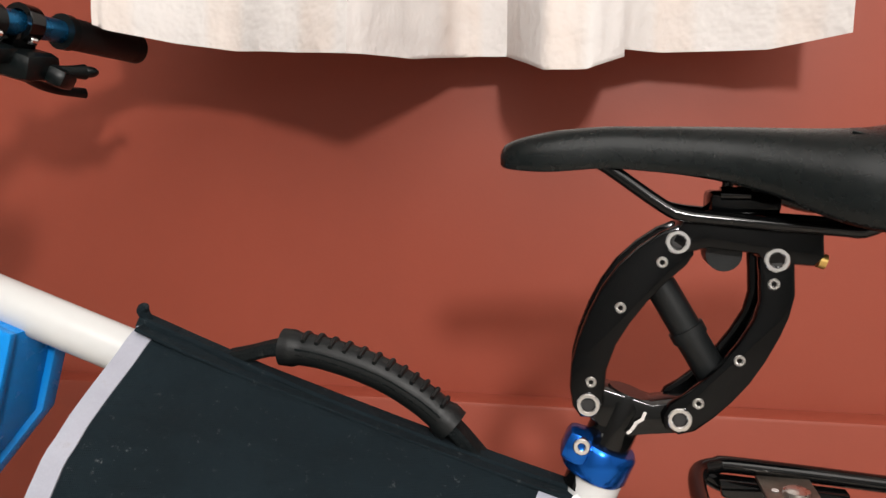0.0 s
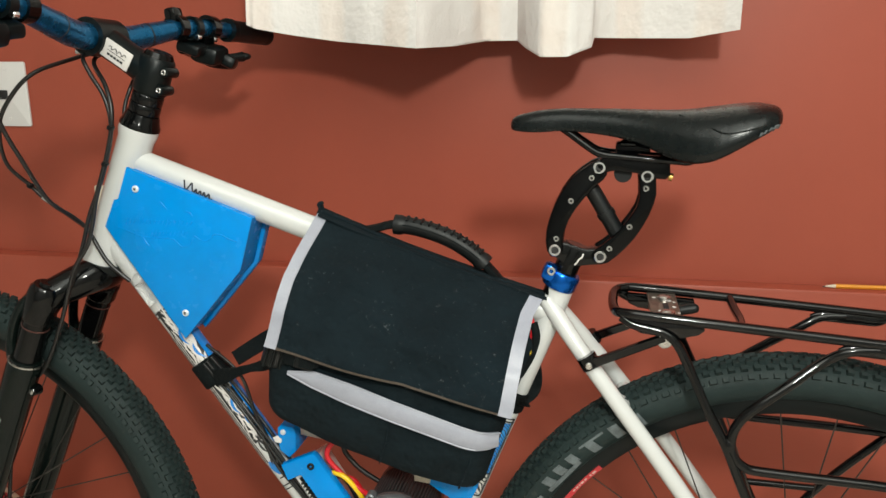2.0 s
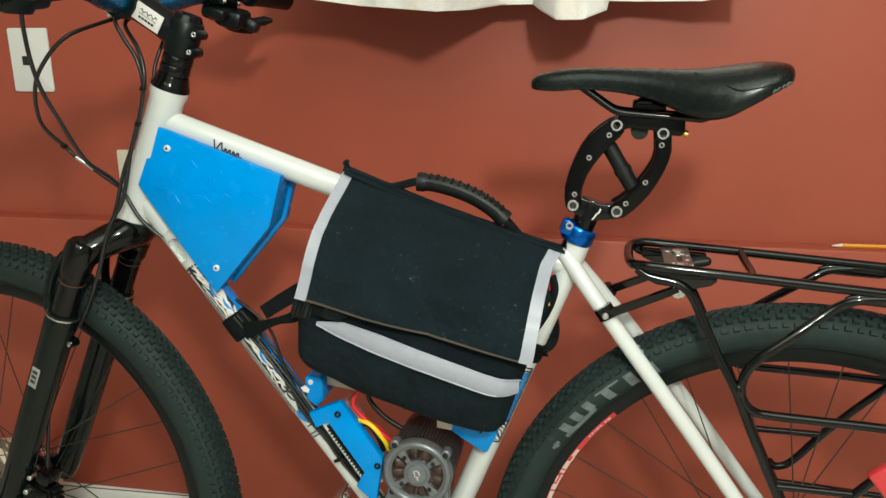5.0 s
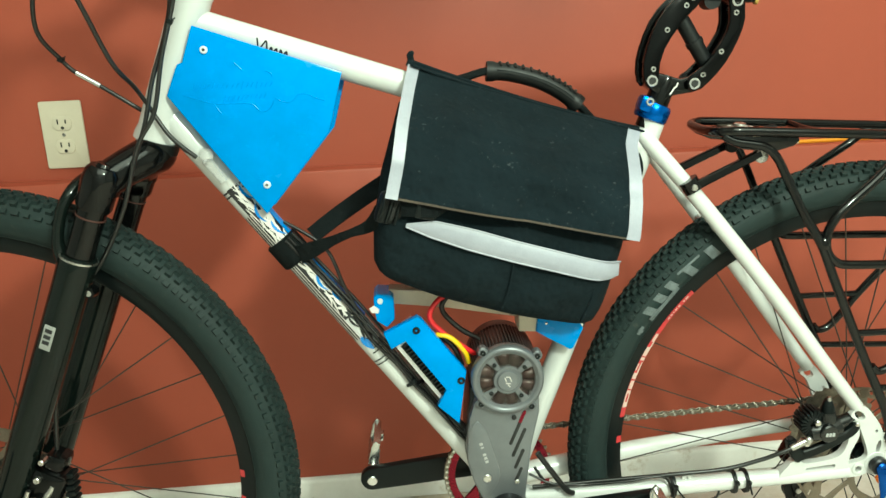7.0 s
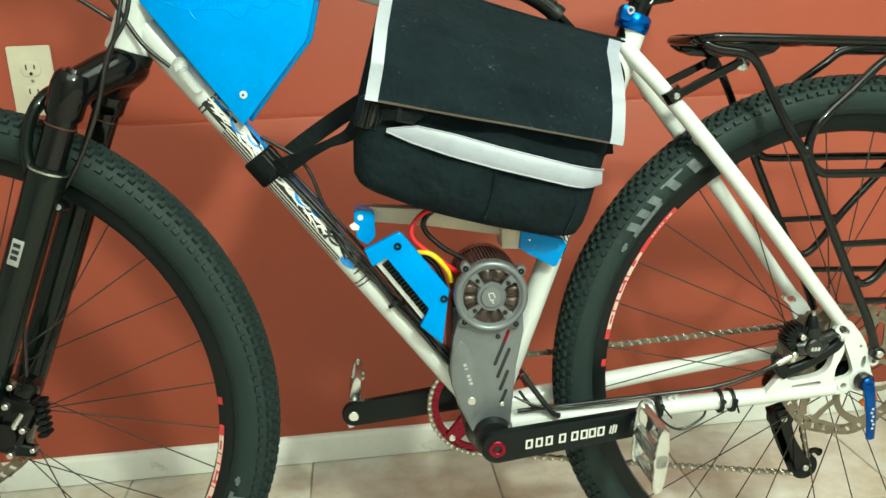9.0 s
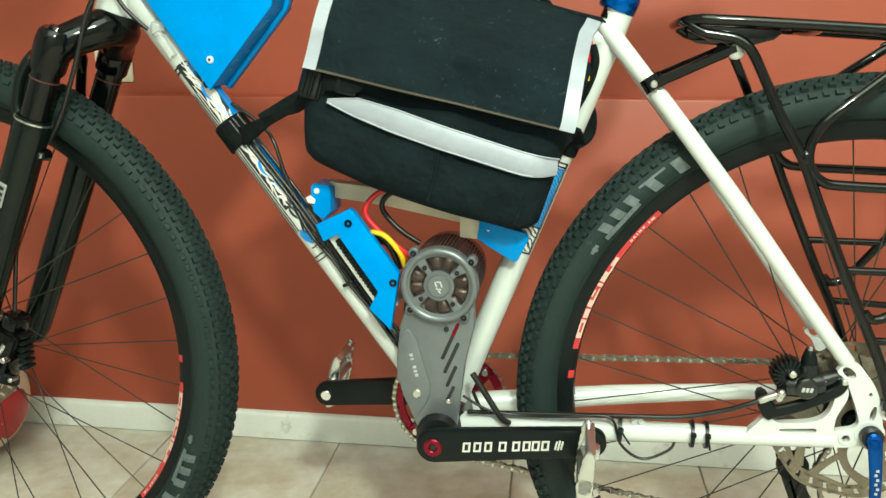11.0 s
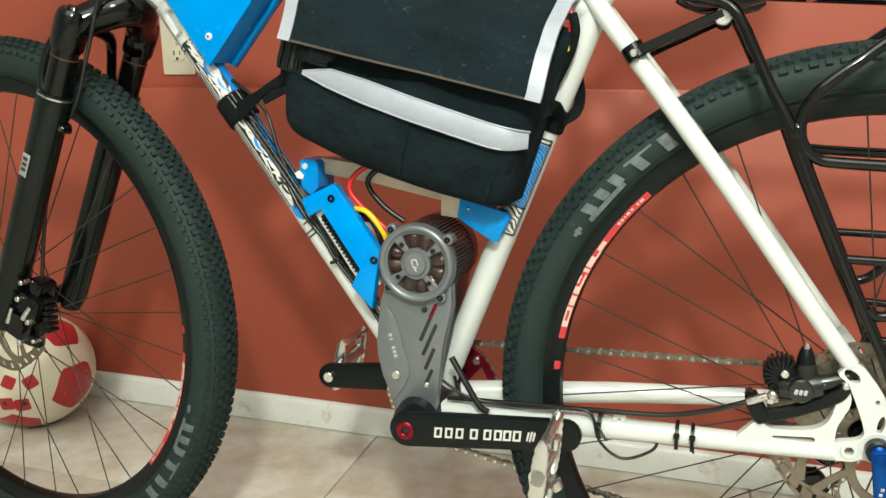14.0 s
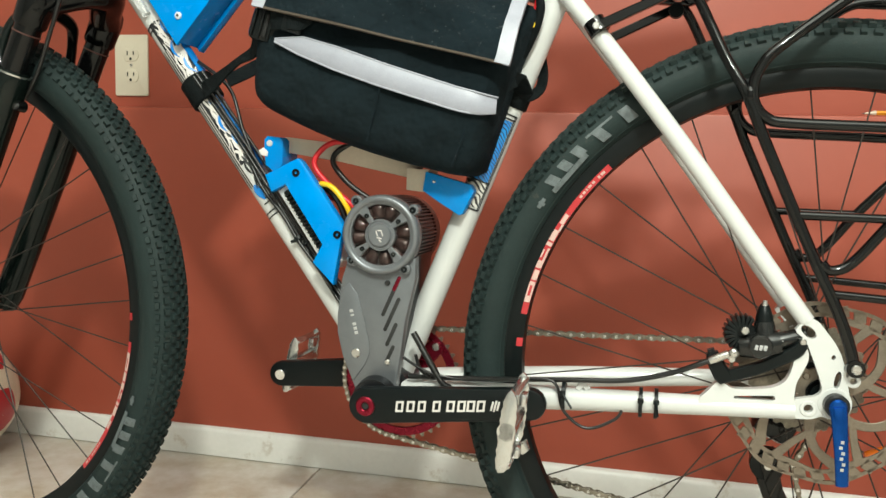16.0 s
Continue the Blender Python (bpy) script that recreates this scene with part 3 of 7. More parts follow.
for s in (-1, 1):
    part("seat_stay", Shape().tube([(0.172, 0.007 * s, 0.766), (0.190, 0.017 * s, 0.7435), (0.209, 0.027 * s, 0.7200), (0.252, 0.040 * s, 0.6662), (0.319, 0.049 * s, 0.5800),
                                    (0.400, 0.058 * s, 0.4700), (0.4335, 0.061 * s, 0.4255)], [0.0095, 0.0096, 0.0092, 0.0092, 0.0092, 0.0085, 0.0080], 18, 5), CREAM, bike)
    part("chain_stay", Shape().tube([(0.010, 0.024 * s, 0.308), (0.06, 0.032 * s, 0.3125), (0.13, 0.040 * s, 0.3185), (0.215, 0.050 * s, 0.3258), (0.35, 0.060 * s, 0.3350), (0.428, 0.063 * s, 0.3390)],
                                    [0.0140, 0.0142, 0.0135, 0.0122, 0.0098, 0.0085], 18, 5), CREAM, bike)
part("stay_bridge", Shape().tube([(0.263, -0.043, 0.652), (0.263, 0.043, 0.652)], 0.007, 16), CREAM, bike)
# seat-tube sticker: bordered blue field over a white lined field
ax = Vector((0.1705, 0, 0.4421)).normalized()
base = Vector((0.0055, 0, 0.3045))
z_at = lambda d: tuple(base + ax * d)
# down-tube sticker of swirling lines
dax = (Vector((0.0036, 0, 0.3072)) - Vector((-0.3724, 0, 0.8152))).normalized()
dst = Vector((-0.3724, 0, 0.8152))
d_at = lambda d: tuple(dst + dax * d)
side_n = Vector((dax.z, 0, -dax.x))
up_n = side_n if side_n.x > 0 else -side_n


def tube_patch(d0, d1, a0, a1, r, n=12, k=8, place=None, up=None):
    """A thin sticker on a tube (the down tube unless told otherwise) from d0 to d1 and round it from a0 to a1 degrees, 0 being its upper side, -90 its near side."""
    place, up = place or d_at, up or up_n
    v = []
    for lift in (0.0, 0.0004):
        for i in range(n + 1):
            for j in range(k + 1):
                a = radians(a0 + (a1 - a0) * j / k)
                v.append(Vector(place(d0 + (d1 - d0) * i / n)) + (r - lift) * (math.cos(a) * up + math.sin(a) * Vector((0, 1, 0))))
    w_, m_ = k + 1, (n + 1) * (k + 1)
    return Shape().add(v, [(i * w_ + j, i * w_ + j + 1, (i + 1) * w_ + j + 1, (i + 1) * w_ + j) for i in range(n) for j in range(k)]
                       + [(m_ + i * w_ + j, m_ + (i + 1) * w_ + j, m_ + (i + 1) * w_ + j + 1, m_ + i * w_ + j + 1) for i in range(n) for j in range(k)])


zup = Vector((ax.z, 0, -ax.x))
part("blue_sticker", tube_patch(0.263, 0.334, -46, -172, 0.0152, 12, 16, z_at, zup), SWIRLB, bike, "blue sticker with fine dark lines")
part("lined_sticker", tube_patch(0.233, 0.262, -46, -172, 0.0152, 6, 16, z_at, zup), SWIRLW, bike, "white sticker with black curved lines")
for d in (0.2305, 0.2625, 0.336, 0.3405):
    part("sticker_border", tube_patch(d - 0.0009, d + 0.0009, -36, -176, 0.0155, 1, 16, z_at, zup), BLACKINK, bike)
for a in (-42, -35):
    part("sticker_border", tube_patch(0.2305, 0.3405, a - 1.6, a + 1.6, 0.0154, 8, 1, z_at, zup), BLACKINK, bike)
part("swirl_sticker", tube_patch(0.112, 0.318, 60, -112, 0.0162, 20, 12), BLACKVINYL, bike, "black sticker printed with white flames")


def tube_leaf(d, a, length, width, lean, bend, n=9, r=0.0167):
    """A white flame shape printed on the down tube: a bent, pointed stroke round (d, a degrees)."""
    v, w0 = [], radians(lean)
    for i in range(n + 1):
        t = i / n - 0.5
        turn = w0 + bend * t * 2
        along, across = length * t * math.cos(w0 + bend * t), length * t * math.sin(w0 + bend * t)
        half = width / 2 * math.sin(math.pi * min(1.0, max(0.0, 0.04 + 0.92 * (i / n) ** 0.75)))
        for e in (-1, 1):
            dd, arc = along - e * half * math.sin(turn), across + e * half * math.cos(turn)
            ang = radians(a) + arc / r
            v.append(Vector(d_at(d + dd)) + r * (math.cos(ang) * up_n + math.sin(ang) * Vector((0, 1, 0))))
    return Shape().add(v, [(2 * i, 2 * i + 1, 2 * i + 3, 2 * i + 2) for i in range(n)])


flames = random.Random(11)
for k in range(16):
    d = 0.120 + 0.0126 * k
    for a, length, width in ((-50, 0.038, 0.0058), (-70, 0.034, 0.0046), (-88, 0.028, 0.0030)):
        part("flame_print", tube_leaf(d + flames.uniform(-0.004, 0.004), a + flames.uniform(-8, 8), length * flames.uniform(0.6, 1.15), width * flames.uniform(0.5, 1.15),
                                      flames.uniform(-16, 20), flames.uniform(-0.9, 0.9), 9, 0.0165 + 0.00005 * (k % 3) + 0.00002 * (a > -60)), WLETTER, bike, "white printed flame")
for k in range(7):
    part("flame_print", tube_leaf(0.128 + 0.027 * k, -62 - 16 * (k % 2), 0.026, 0.0036, 10 - 18 * (k % 2), 0.7, 9, 0.0170), BLUEVINYL, bike, "blue printed flame")
# the lower end of the print: dark leaves on the bare paint
for k in range(8):
    part("flame_print", tube_leaf(0.316 + 0.0058 * k, -62 - 13 * (k % 3) + flames.uniform(-5, 5), 0.020 * flames.uniform(0.7, 1.1), 0.0030, flames.uniform(-25, 30), flames.uniform(-1.4, 1.4)), BLACKINK, bike, "black printed flame")
for d0, d1, a0, a1 in ((0.135, 0.196, 50, -34), (0.226, 0.330, 50, -30)):
    part("blue_sticker", tube_patch(d0, d1, a0, a1, 0.0170), BLUEVINYL, bike, "glossy blue vinyl patch")
part("blue_sticker", tube_leaf(0.357, -98, 0.022, 0.0100, 8, 0.1), BLUEVINYL, bike, "small dark blue vinyl spot")
for a, w_, ink in ((-104, 1.8, WLETTER), (-110, 2.6, BLACKINK), (-116, 2.0, WLETTER), (-123, 2.8, BLACKINK), (-130, 2.0, WLETTER), (-137, 2.4, BLACKINK)):
    part("sticker_line", tube_patch(0.150, 0.347, a - w_, a + w_, 0.0168, 12, 1), ink, bike)
for d, a0, a1 in ((0.366, -50, -90), (0.3715, -60, -110), (0.3825, -70, -150), (0.3880, -60, -150)):
    part("sticker_line", tube_patch(d, d + 0.0017, a0, a1, 0.0164, 1, 8), BLACKINK, bike)
for d in (0.113, 0.1185):
    part("sticker_line", tube_patch(d, d + 0.0022, 20, -150, 0.0166, 1, 8), BLACKINK, bike)
# model script on the top tube: small dark strokes
tax = (Vector((-0.096, 0, 0.8308)) - Vector((-0.3043, 0, 0.9010))).normalized()
scr = Shape()
tup = Vector((-tax.z, 0, tax.x))
wave = [(0.000, 0.0085), (0.0015, 0.004), (0.0040, -0.0030), (0.0080, 0.0045), (0.0100, 0.0080), (0.0120, 0.0010), (0.0145, -0.0025), (0.0165, 0.0030), (0.0190, -0.0028), (0.0220, 0.0030), (0.0245, -0.0075), (0.0265, 0.0030), (0.0295, -0.0025), (0.0325, 0.0030), (0.0345, -0.0028), (0.0375, -0.0015)]
scr.tube([Vector((-0.262, -0.0154, 0.8822)) + tax * (d * 1.05) + tup * h for d, h in wave], 0.0010, 6, 4)
part("model_script", scr, BLACKINK, bike, "small black script mark")


def oval(c, a, b, turn=0.0, n=14):
    """The outline of an ellipse of half axes a and b."""
    t = radians(turn)
    pts = [(a * math.cos(2 * math.pi * i / n), b * math.sin(2 * math.pi * i / n)) for i in range(n)]
    return [(c[0] + x * math.cos(t) - z * math.sin(t), c[1] + x * math.sin(t) + z * math.cos(t)) for x, z in pts]


def rounded_outline(pts, fine=3):
    """A closed outline drawn smoothly through its corner points."""
    v = [Vector((x, 0, z)) for x, z in pts]
    out, _ = smooth([v[-1], *v, v[0], v[1]], [0] * (len(v) + 3), fine)
    return [(p.x, p.z) for p in out[fine:-fine - 1]]


def dropout(s):
    y, t = 0.0635 * s, 0.0075
    yo, yi = y + s * t / 2, y - s * t / 2
    hook = [(0.4386, 0.4290), (0.4517, 0.4165), (0.4624, 0.4013), (0.4684, 0.3856), (0.4712, 0.3724), (0.4745, 0.3565), (0.4742, 0.3460), (0.4690, 0.3380), (0.4600, 0.3345), (0.4510, 0.3365), (0.4440, 0.3335), (0.4360, 0.3325),
            (0.4270, 0.3330), (0.4240, 0.3420), (0.4265, 0.3500), (0.4360, 0.3530), (0.4440, 0.3550), (0.4495, 0.3600), (0.4486, 0.3690), (0.4413, 0.3886), (0.4325, 0.4080), (0.4234, 0.4180)]
    sh = Shape().plate(rounded_outline(hook), [oval((0.4350, 0.4165), 0.0082, 0.0046, -38), oval((0.4581, 0.3939), 0.0019, 0.0023), oval((0.4630, 0.3725), 0.0088, 0.0030, 82), oval((0.4393, 0.3431), 0.0040, 0.0040)], yo, yi)
    sh.ring((0.4620, 0.3500), yo + 0.001 * s, yi, 0.0065, 0.0150, 32)
    sh.ring((0.4766, 0.3728), yo, yi, 0.0028, 0.0066, 20)
    sh.ring((0.4393, 0.3431), yo + 0.0012 * s, yi, 0.0040, 0.0078, 20)
    if s < 0:
        mount = [(0.3400, 0.3420), (0.3480, 0.3520), (0.3545, 0.3600), (0.3590, 0.3622), (0.3650, 0.3592), (0.3730, 0.3560), (0.3980, 0.3586), (0.4105, 0.3625), (0.4180, 0.3690), (0.4220, 0.3787), (0.4246, 0.3937), (0.4268, 0.4030),
                 (0.4310, 0.4045), (0.4355, 0.3985), (0.4360, 0.3882), (0.4315, 0.3769), (0.4272, 0.3660), (0.4262, 0.3540), (0.4258, 0.3420), (0.4180, 0.3370), (0.3800, 0.3350), (0.3450, 0.3340)]
        sh.plate(rounded_outline(mount), [stadium((0.3735, 0.3478), (0.4070, 0.3500), 0.0014, 0.0026, 5)], yo - 0.0012, yi + 0.0012)
    part("dropout", sh, CREAM, bike, "cream cast dropout with cut-outs")


dropout(-1)
dropout(1)
gd = Shape()
gd.ribbon([(0.222, -0.055, 0.3375), (0.2265, -0.055, 0.345), (0.232, -0.055, 0.3385)], 0.003, 0.005, 3)
part("cable_guide", gd, CREAM, bike)


# wheels
def wheel(name, c, deep, label):
    rim = Shape().lathe([(0.2985, -0.0078), (0.2965, 0.0), (0.2985, 0.0078), (0.304, 0.0108), (0.316, 0.0122), (0.3185, 0.0115), (0.3165, 0.0100), (0.311, 0.0),
                         (0.3165, -0.0100), (0.3185, -0.0115), (0.316, -0.0122), (0.304, -0.0108)], c, 96, closed=True)
    w = part(name, rim, SATIN, bike, label)
    # deep stretches the tyre outwards from the rim
    q = lambda r: 0.3165 + (r - 0.3165) * deep
    half = [(0.3165, 0.0112), (0.3195, 0.0180), (0.3245, 0.0230), (0.3310, 0.0260), (0.3370, 0.0256), (0.3425, 0.0222), (0.3468, 0.0165), (0.3498, 0.0080)]
    ty = Shape().lathe([(q(r), -y) for r, y in half] + [(q(0.3505), 0.0)] + [(q(r), y) for r, y in reversed(half)] + [(0.3150, 0.0)], c, 128, closed=True)
    # raised beads on the side wall
    for s in (-1, 1):
        ty.lathe([(q(0.3192), 0.0178 * s), (q(0.3198), 0.0194 * s), (q(0.3206), 0.0198 * s)], c, 128)

    def knob(a, r, y, la, wy, h, tip):
        """A tread block at angle a, leaning outwards by tip."""
        er, ea = Vector((math.cos(a), 0, math.sin(a))), Vector((-math.sin(a), 0, math.cos(a)))
        n = (er * math.cos(tip) + Vector((0, 1, 0)) * math.sin(tip))
        b = ea.cross(n)
        o = Vector((c[0], 0, c[1])) + er * q(r) + Vector((0, y, 0))
        lo = [o + ea * la * i + b * wy * j - n * 0.0015 for i, j in ((-1, -1), (1, -1), (1, 1), (-1, 1))]
        hi = [o + ea * la * 0.80 * i + b * wy * 0.80 * j + n * h for i, j in ((-1, -1), (1, -1), (1, 1), (-1, 1))]
        ty.add(lo + hi, [(0, 1, 5, 4), (1, 2, 6, 5), (2, 3, 7, 6), (3, 0, 4, 7), (4, 5, 6, 7)])

    n = 168
    for i in range(n):
        a = 2 * math.pi * i / n
        h = math.pi / n
        for s in (-1, 1):
            knob(a + (h if s > 0 else 0), 0.3503, 0.0040 * s, 0.0044, 0.0030, 0.0038, 0.06 * s)
            knob(a + (0 if s > 0 else h), 0.3491, 0.0110 * s, 0.0042, 0.0030, 0.0038, 0.22 * s)
            knob(a + (h if s > 0 else 0), 0.3460, 0.0176 * s, 0.0040, 0.0030, 0.0040, 0.58 * s)
            knob(a + (0.2 if s > 0 else 1.2) * h, 0.3405, 0.0236 * s, 0.0046 if i % 2 else 0.0034, 0.0030, 0.0032, 1.0 * s)
    # the load flattens the tyre where it meets the floor
    ty.v = [(x, y, max(z, 0.0022 + 0.024 * y)) for x, y, z in ty.v]
    part("tyre", ty, RUBBER, w, "knobbly black mountain-bike tyre", 30)
    for s in (-1, 1):
        part("rim_edge", Shape().lathe([(0.3178, 0.0112 * s), (0.3172, 0.0126 * s), (0.3180, 0.0136 * s), (0.3190, 0.0130 * s), (0.3192, 0.0114 * s)], c, 128, closed=True), RIMGLOSS, w)
    hub = Shape().lathe([(0.0001, -0.052), (0.011, -0.052), (0.011, -0.040), (0.022, -0.038), (0.029, -0.033), (0.029, -0.029), (0.018, -0.026), (0.013, -0.012), (0.013, 0.014),
                         (0.018, 0.024), (0.028, 0.027), (0.028, 0.030), (0.020, 0.034), (0.012, 0.050), (0.0001, 0.050)], c, 36)
    part("hub", hub, SATIN, w)
    span = math.hypot(0.298 - 0.008, 0.022)
    sp = mesh_of("spoke", Shape().tube([(0, 0, 0), (0, 0, 1)], 1, 6), STEELDARK)
    for i in range(32):
        s = -1 if i % 2 else 1
        lead = 1 if (i // 2) % 2 else -1
        ar = 2 * math.pi * (i + 0.35) / 32
        ah = ar + lead * 1.15
        p0 = Vector((c[0] + 0.027 * math.cos(ah), 0.031 * s, c[1] + 0.027 * math.sin(ah)))
        p1 = Vector((c[0] + 0.300 * math.cos(ar), 0.003 * s, c[1] + 0.300 * math.sin(ar)))
        d = p1 - p0
        ob = new("spoke", sp)
        ob.parent = w
        ob.matrix_local = Matrix.Translation(p0) @ d.to_track_quat("Z", "Y").to_matrix().to_4x4() @ Matrix.Diagonal((0.00085, 0.00085, d.length, 1))
    return w


PINKP = mat("pale_pink_print", (0.56, 0.40, 0.36), 0.4, var=0.12, scale=80)
STEELDARK = mat("spoke_steel", (0.050, 0.044, 0.040), 0.42, metal=0.7, var=0.1)


def wheel_print(w, c, deep, a0, flip, s0):
    """Worn maker's marks on the tyre's side wall and stickers on the rim, as plain bars."""
    q = lambda r: 0.3165 + (r - 0.3165) * deep
    lo, hi = q(0.3228), q(0.3374)
    face = lambda r: -0.0248 - 0.0022 * math.sin(math.pi * max(0.0, min(1.0, (r - lo) / (hi - lo))))

    def bar(a, r0, r1, half, lean=0.0):
        """One printed stroke from r0 to r1, following the bulge of the side wall."""
        n, v = 4, []
        for k in range(n + 1):
            r = r0 + (r1 - r0) * k / n
            for e in (-1, 1):
                t = a + lean * (k / n - 0.5) + e * half / r
                v.append(Vector((c[0] + r * math.cos(t), face(r), c[1] + r * math.sin(t))))
        m = len(v)
        f = []
        for k in range(n):
            p = 2 * k
            f += [(p, p + 1, p + 3, p + 2), (p + m, p + 2 + m, p + 3 + m, p + 1 + m), (p, p + 2, p + 2 + m, p + m), (p + 1, p + 1 + m, p + 3 + m, p + 3)]
        f += [(0, m, m + 1, 1), (m - 2, m - 1, 2 * m - 1, 2 * m - 2)]
        part("tyre_mark", Shape().add(v + [p + Vector((0, 0.0012, 0)) for p in v], f), LETTER, w, "worn pale grey mark on the side wall")

    at_ = lambda off: a0 - off * flip
    for k in (-1, 0, 1):
        bar(at_(0.012 * k), lo + 0.002 + 0.002 * abs(k), lo + 0.009 - 0.001 * abs(k), 0.0019)
    for k in (-0.060, 0.0, 0.060):
        bar(at_(0.138 + k), lo + 0.0046, hi, 0.0054, 0.012 * flip)
    bar(at_(0.132), lo, lo + 0.0050, 0.0262)
    bar(at_(0.286), lo, hi - 0.0048, 0.0056, 0.012 * flip)
    bar(at_(0.293), hi - 0.0051, hi, 0.0172)
    bar(at_(0.385), lo, hi, 0.0062, 0.012 * flip)
    bar(at_(0.465), lo, hi, 0.0062, 0.012 * flip)
    # rim sticker: runs of red with pale blocks
    for d0, d1, mt in ((0.0, 0.150, REDP), (0.150, 0.415, REDP), (0.415, 0.437, REDP), (0.500, 0.522, REDP)):
        sh = Shape()
        d0, d1 = d0 * 1.42, d1 * 1.42
        n = max(2, round((d1 - d0) / 0.012))
        for i in range(n):
            sh.add(*_rimcell(c, at_(s0 - d0 - (d1 - d0) * i / n), (d1 - d0) / n * flip, 0.0, 1.0, 0.0))
        part("rim_sticker", sh, mt, w, "red printed rim sticker")
    for d0, d1, k0, k1 in ((0.018, 0.030, 0.3, 0.75), (0.034, 0.040, 0.3, 0.75), (0.052, 0.060, 0.35, 0.75), (0.064, 0.074, 0.35, 0.75), (0.078, 0.082, 0.35, 0.75), (0.086, 0.094, 0.35, 0.75), (0.098, 0.106, 0.35, 0.75),
                           (0.158, 0.186, 0.15, 0.85), (0.186, 0.205, 0.02, 0.35), (0.205, 0.235, 0.1, 0.98), (0.240, 0.250, 0.05, 0.98), (0.256, 0.292, 0.05, 0.38), (0.262, 0.284, 0.72, 0.98), (0.292, 0.312, 0.05, 0.98),
                           (0.318, 0.345, 0.05, 0.90), (0.350, 0.405, 0.04, 0.32), (0.350, 0.360, 0.32, 0.96), (0.360, 0.405, 0.74, 0.98), (0.388, 0.405, 0.32, 0.74)):
        sh = Shape()
        d0, d1 = d0 * 1.42, d1 * 1.42
        n = max(1, round((d1 - d0) / 0.012))
        for i in range(n):
            sh.add(*_rimcell(c, at_(s0 - d0 - (d1 - d0) * i / n), (d1 - d0) / n * flip, k0, k1, 0.0004))
        part("sticker_bar", sh, PINKP, w, "pale printed bar on the rim sticker")


def _rimcell(c, a, da, k0, k1, lift):
    o = Vector((c[0], 0, c[1]))
    v = []
    for k in (k0, k1):
        r = 0.2990 + 0.0064 * k
        y = -0.0079 - 0.0030 * min(1.0, (r - 0.2985) / 0.0055) - 0.0006 - lift
        for j in (0, 1):
            v.append(o + Vector((math.cos(a + j * da), 0, math.sin(a + j * da))) * r + Vector((0, y, 0)))
    return v, [(0, 1, 3, 2)]


rear = wheel("rear_wheel", RA, 1.33, "black rear wheel with a knobbly tyre and steel spokes")
fwheel = wheel("front_wheel", FA, 1.50, "black front wheel with a knobbly tyre and steel spokes")
wheel_print(rear, RA, 1.33, math.atan2(0.5276 - RA[1], 0.1713 - RA[0]), 1, 0.238)
wheel_print(fwheel, FA, 1.50, -0.30, 1, 0.42)


def rotor(c, y, w, r=0.090):
    sh = Shape()
    n = 120
    v, f = [], []

    def edge(rad, wav, ph):
        return [rad + wav * math.sin(8 * 2 * math.pi * i / n + ph) for i in range(n)]
    for lo, hi in ((edge(r - 0.0035, 0.0012, 0), edge(r, 0.0016, 0)), (edge(r - 0.0155, 0.0022, 1.0), edge(r - 0.0105, 0.0008, 0.6))):
        for rr in (lo, hi):
            for yy in (y - 0.0009, y + 0.0009):
                v += [(c[0] + rr[i] * math.cos(2 * math.pi * i / n), yy, c[1] + rr[i] * math.sin(2 * math.pi * i / n)) for i in range(n)]
    for g in (0, 4):
        q = lambda k, i: (g + k) * n + i % n
        for i in range(n):
            f += [(q(0, i), q(0, i + 1), q(2, i + 1), q(2, i)), (q(1, i), q(3, i), q(3, i + 1), q(1, i + 1)), (q(0, i), q(1, i), q(1, i + 1), q(0, i + 1)), (q(2, i), q(2, i + 1), q(3, i + 1), q(3, i))]
    sh.add(v, f)
    for i in range(32):
        a = 2 * math.pi * i / 32
        e = Vector((math.cos(a), 0, math.sin(a)))
        b = Vector((math.cos(a + 0.05), 0, math.sin(a + 0.05)))
        sh.ribbon([Vector(at(c, y)) + e * (r - 0.012), Vector(at(c, y)) + b * (r - 0.002)], 0.0056, 0.0018)
    for i in range(6):
        a = 2 * math.pi * i / 6 + 0.2
        pts = [Vector(at(c, y)) + Vector((math.cos(a + da), 0, math.sin(a + da))) * rr for rr, da in ((0.022, 0), (0.040, 0.12), (0.058, 0.34), (r - 0.012, 0.62))]
        sh.ribbon(pts, [0.0065, 0.0045, 0.0042, 0.0060], 0.0022, 4)
        pts = [Vector(at(c, y)) + Vector((math.cos(a + da), 0, math.sin(a + da))) * rr for rr, da in ((0.040, 0.12), (0.056, -0.10), (r - 0.012, -0.20))]
        sh.ribbon(pts, [0.0035, 0.0035, 0.0050], 0.0020, 4)
    sh.ring(c, y - 0.0012, y + 0.0012, 0.014, 0.026, 36)
    for i in range(6):
        a = 2 * math.pi * i / 6 + 0.2
        sh.disc((c[0] + 0.022 * math.cos(a), c[1] + 0.022 * math.sin(a)), y - 0.004, y, 0.0035, 10)
    part("brake_rotor", sh, ROTOR, w, "scalloped steel brake disc")


rotor(RA, -0.045, rear, 0.089)
rotor(FA, -0.036, fwheel, 0.089)
cas = Shape()
for i in range(9):
    r = 0.024 + 0.0042 * (8 - i)
    nt = 13 + 2 * (8 - i)
    y = 0.022 + 0.0038 * i
    pr = []
    for k in range(nt * 4):
        rr = r + (0.0016 if k % 4 in (1, 2) else -0.0016)
        pr.append((RA[0] + rr * math.cos(2 * math.pi * k / (nt * 4)), RA[1] + rr * math.sin(2 * math.pi * k / (nt * 4))))
    cas.prism(pr, y, y + 0.0018)
part("cassette", cas, CHAIN, rear, "dark steel cassette sprockets")


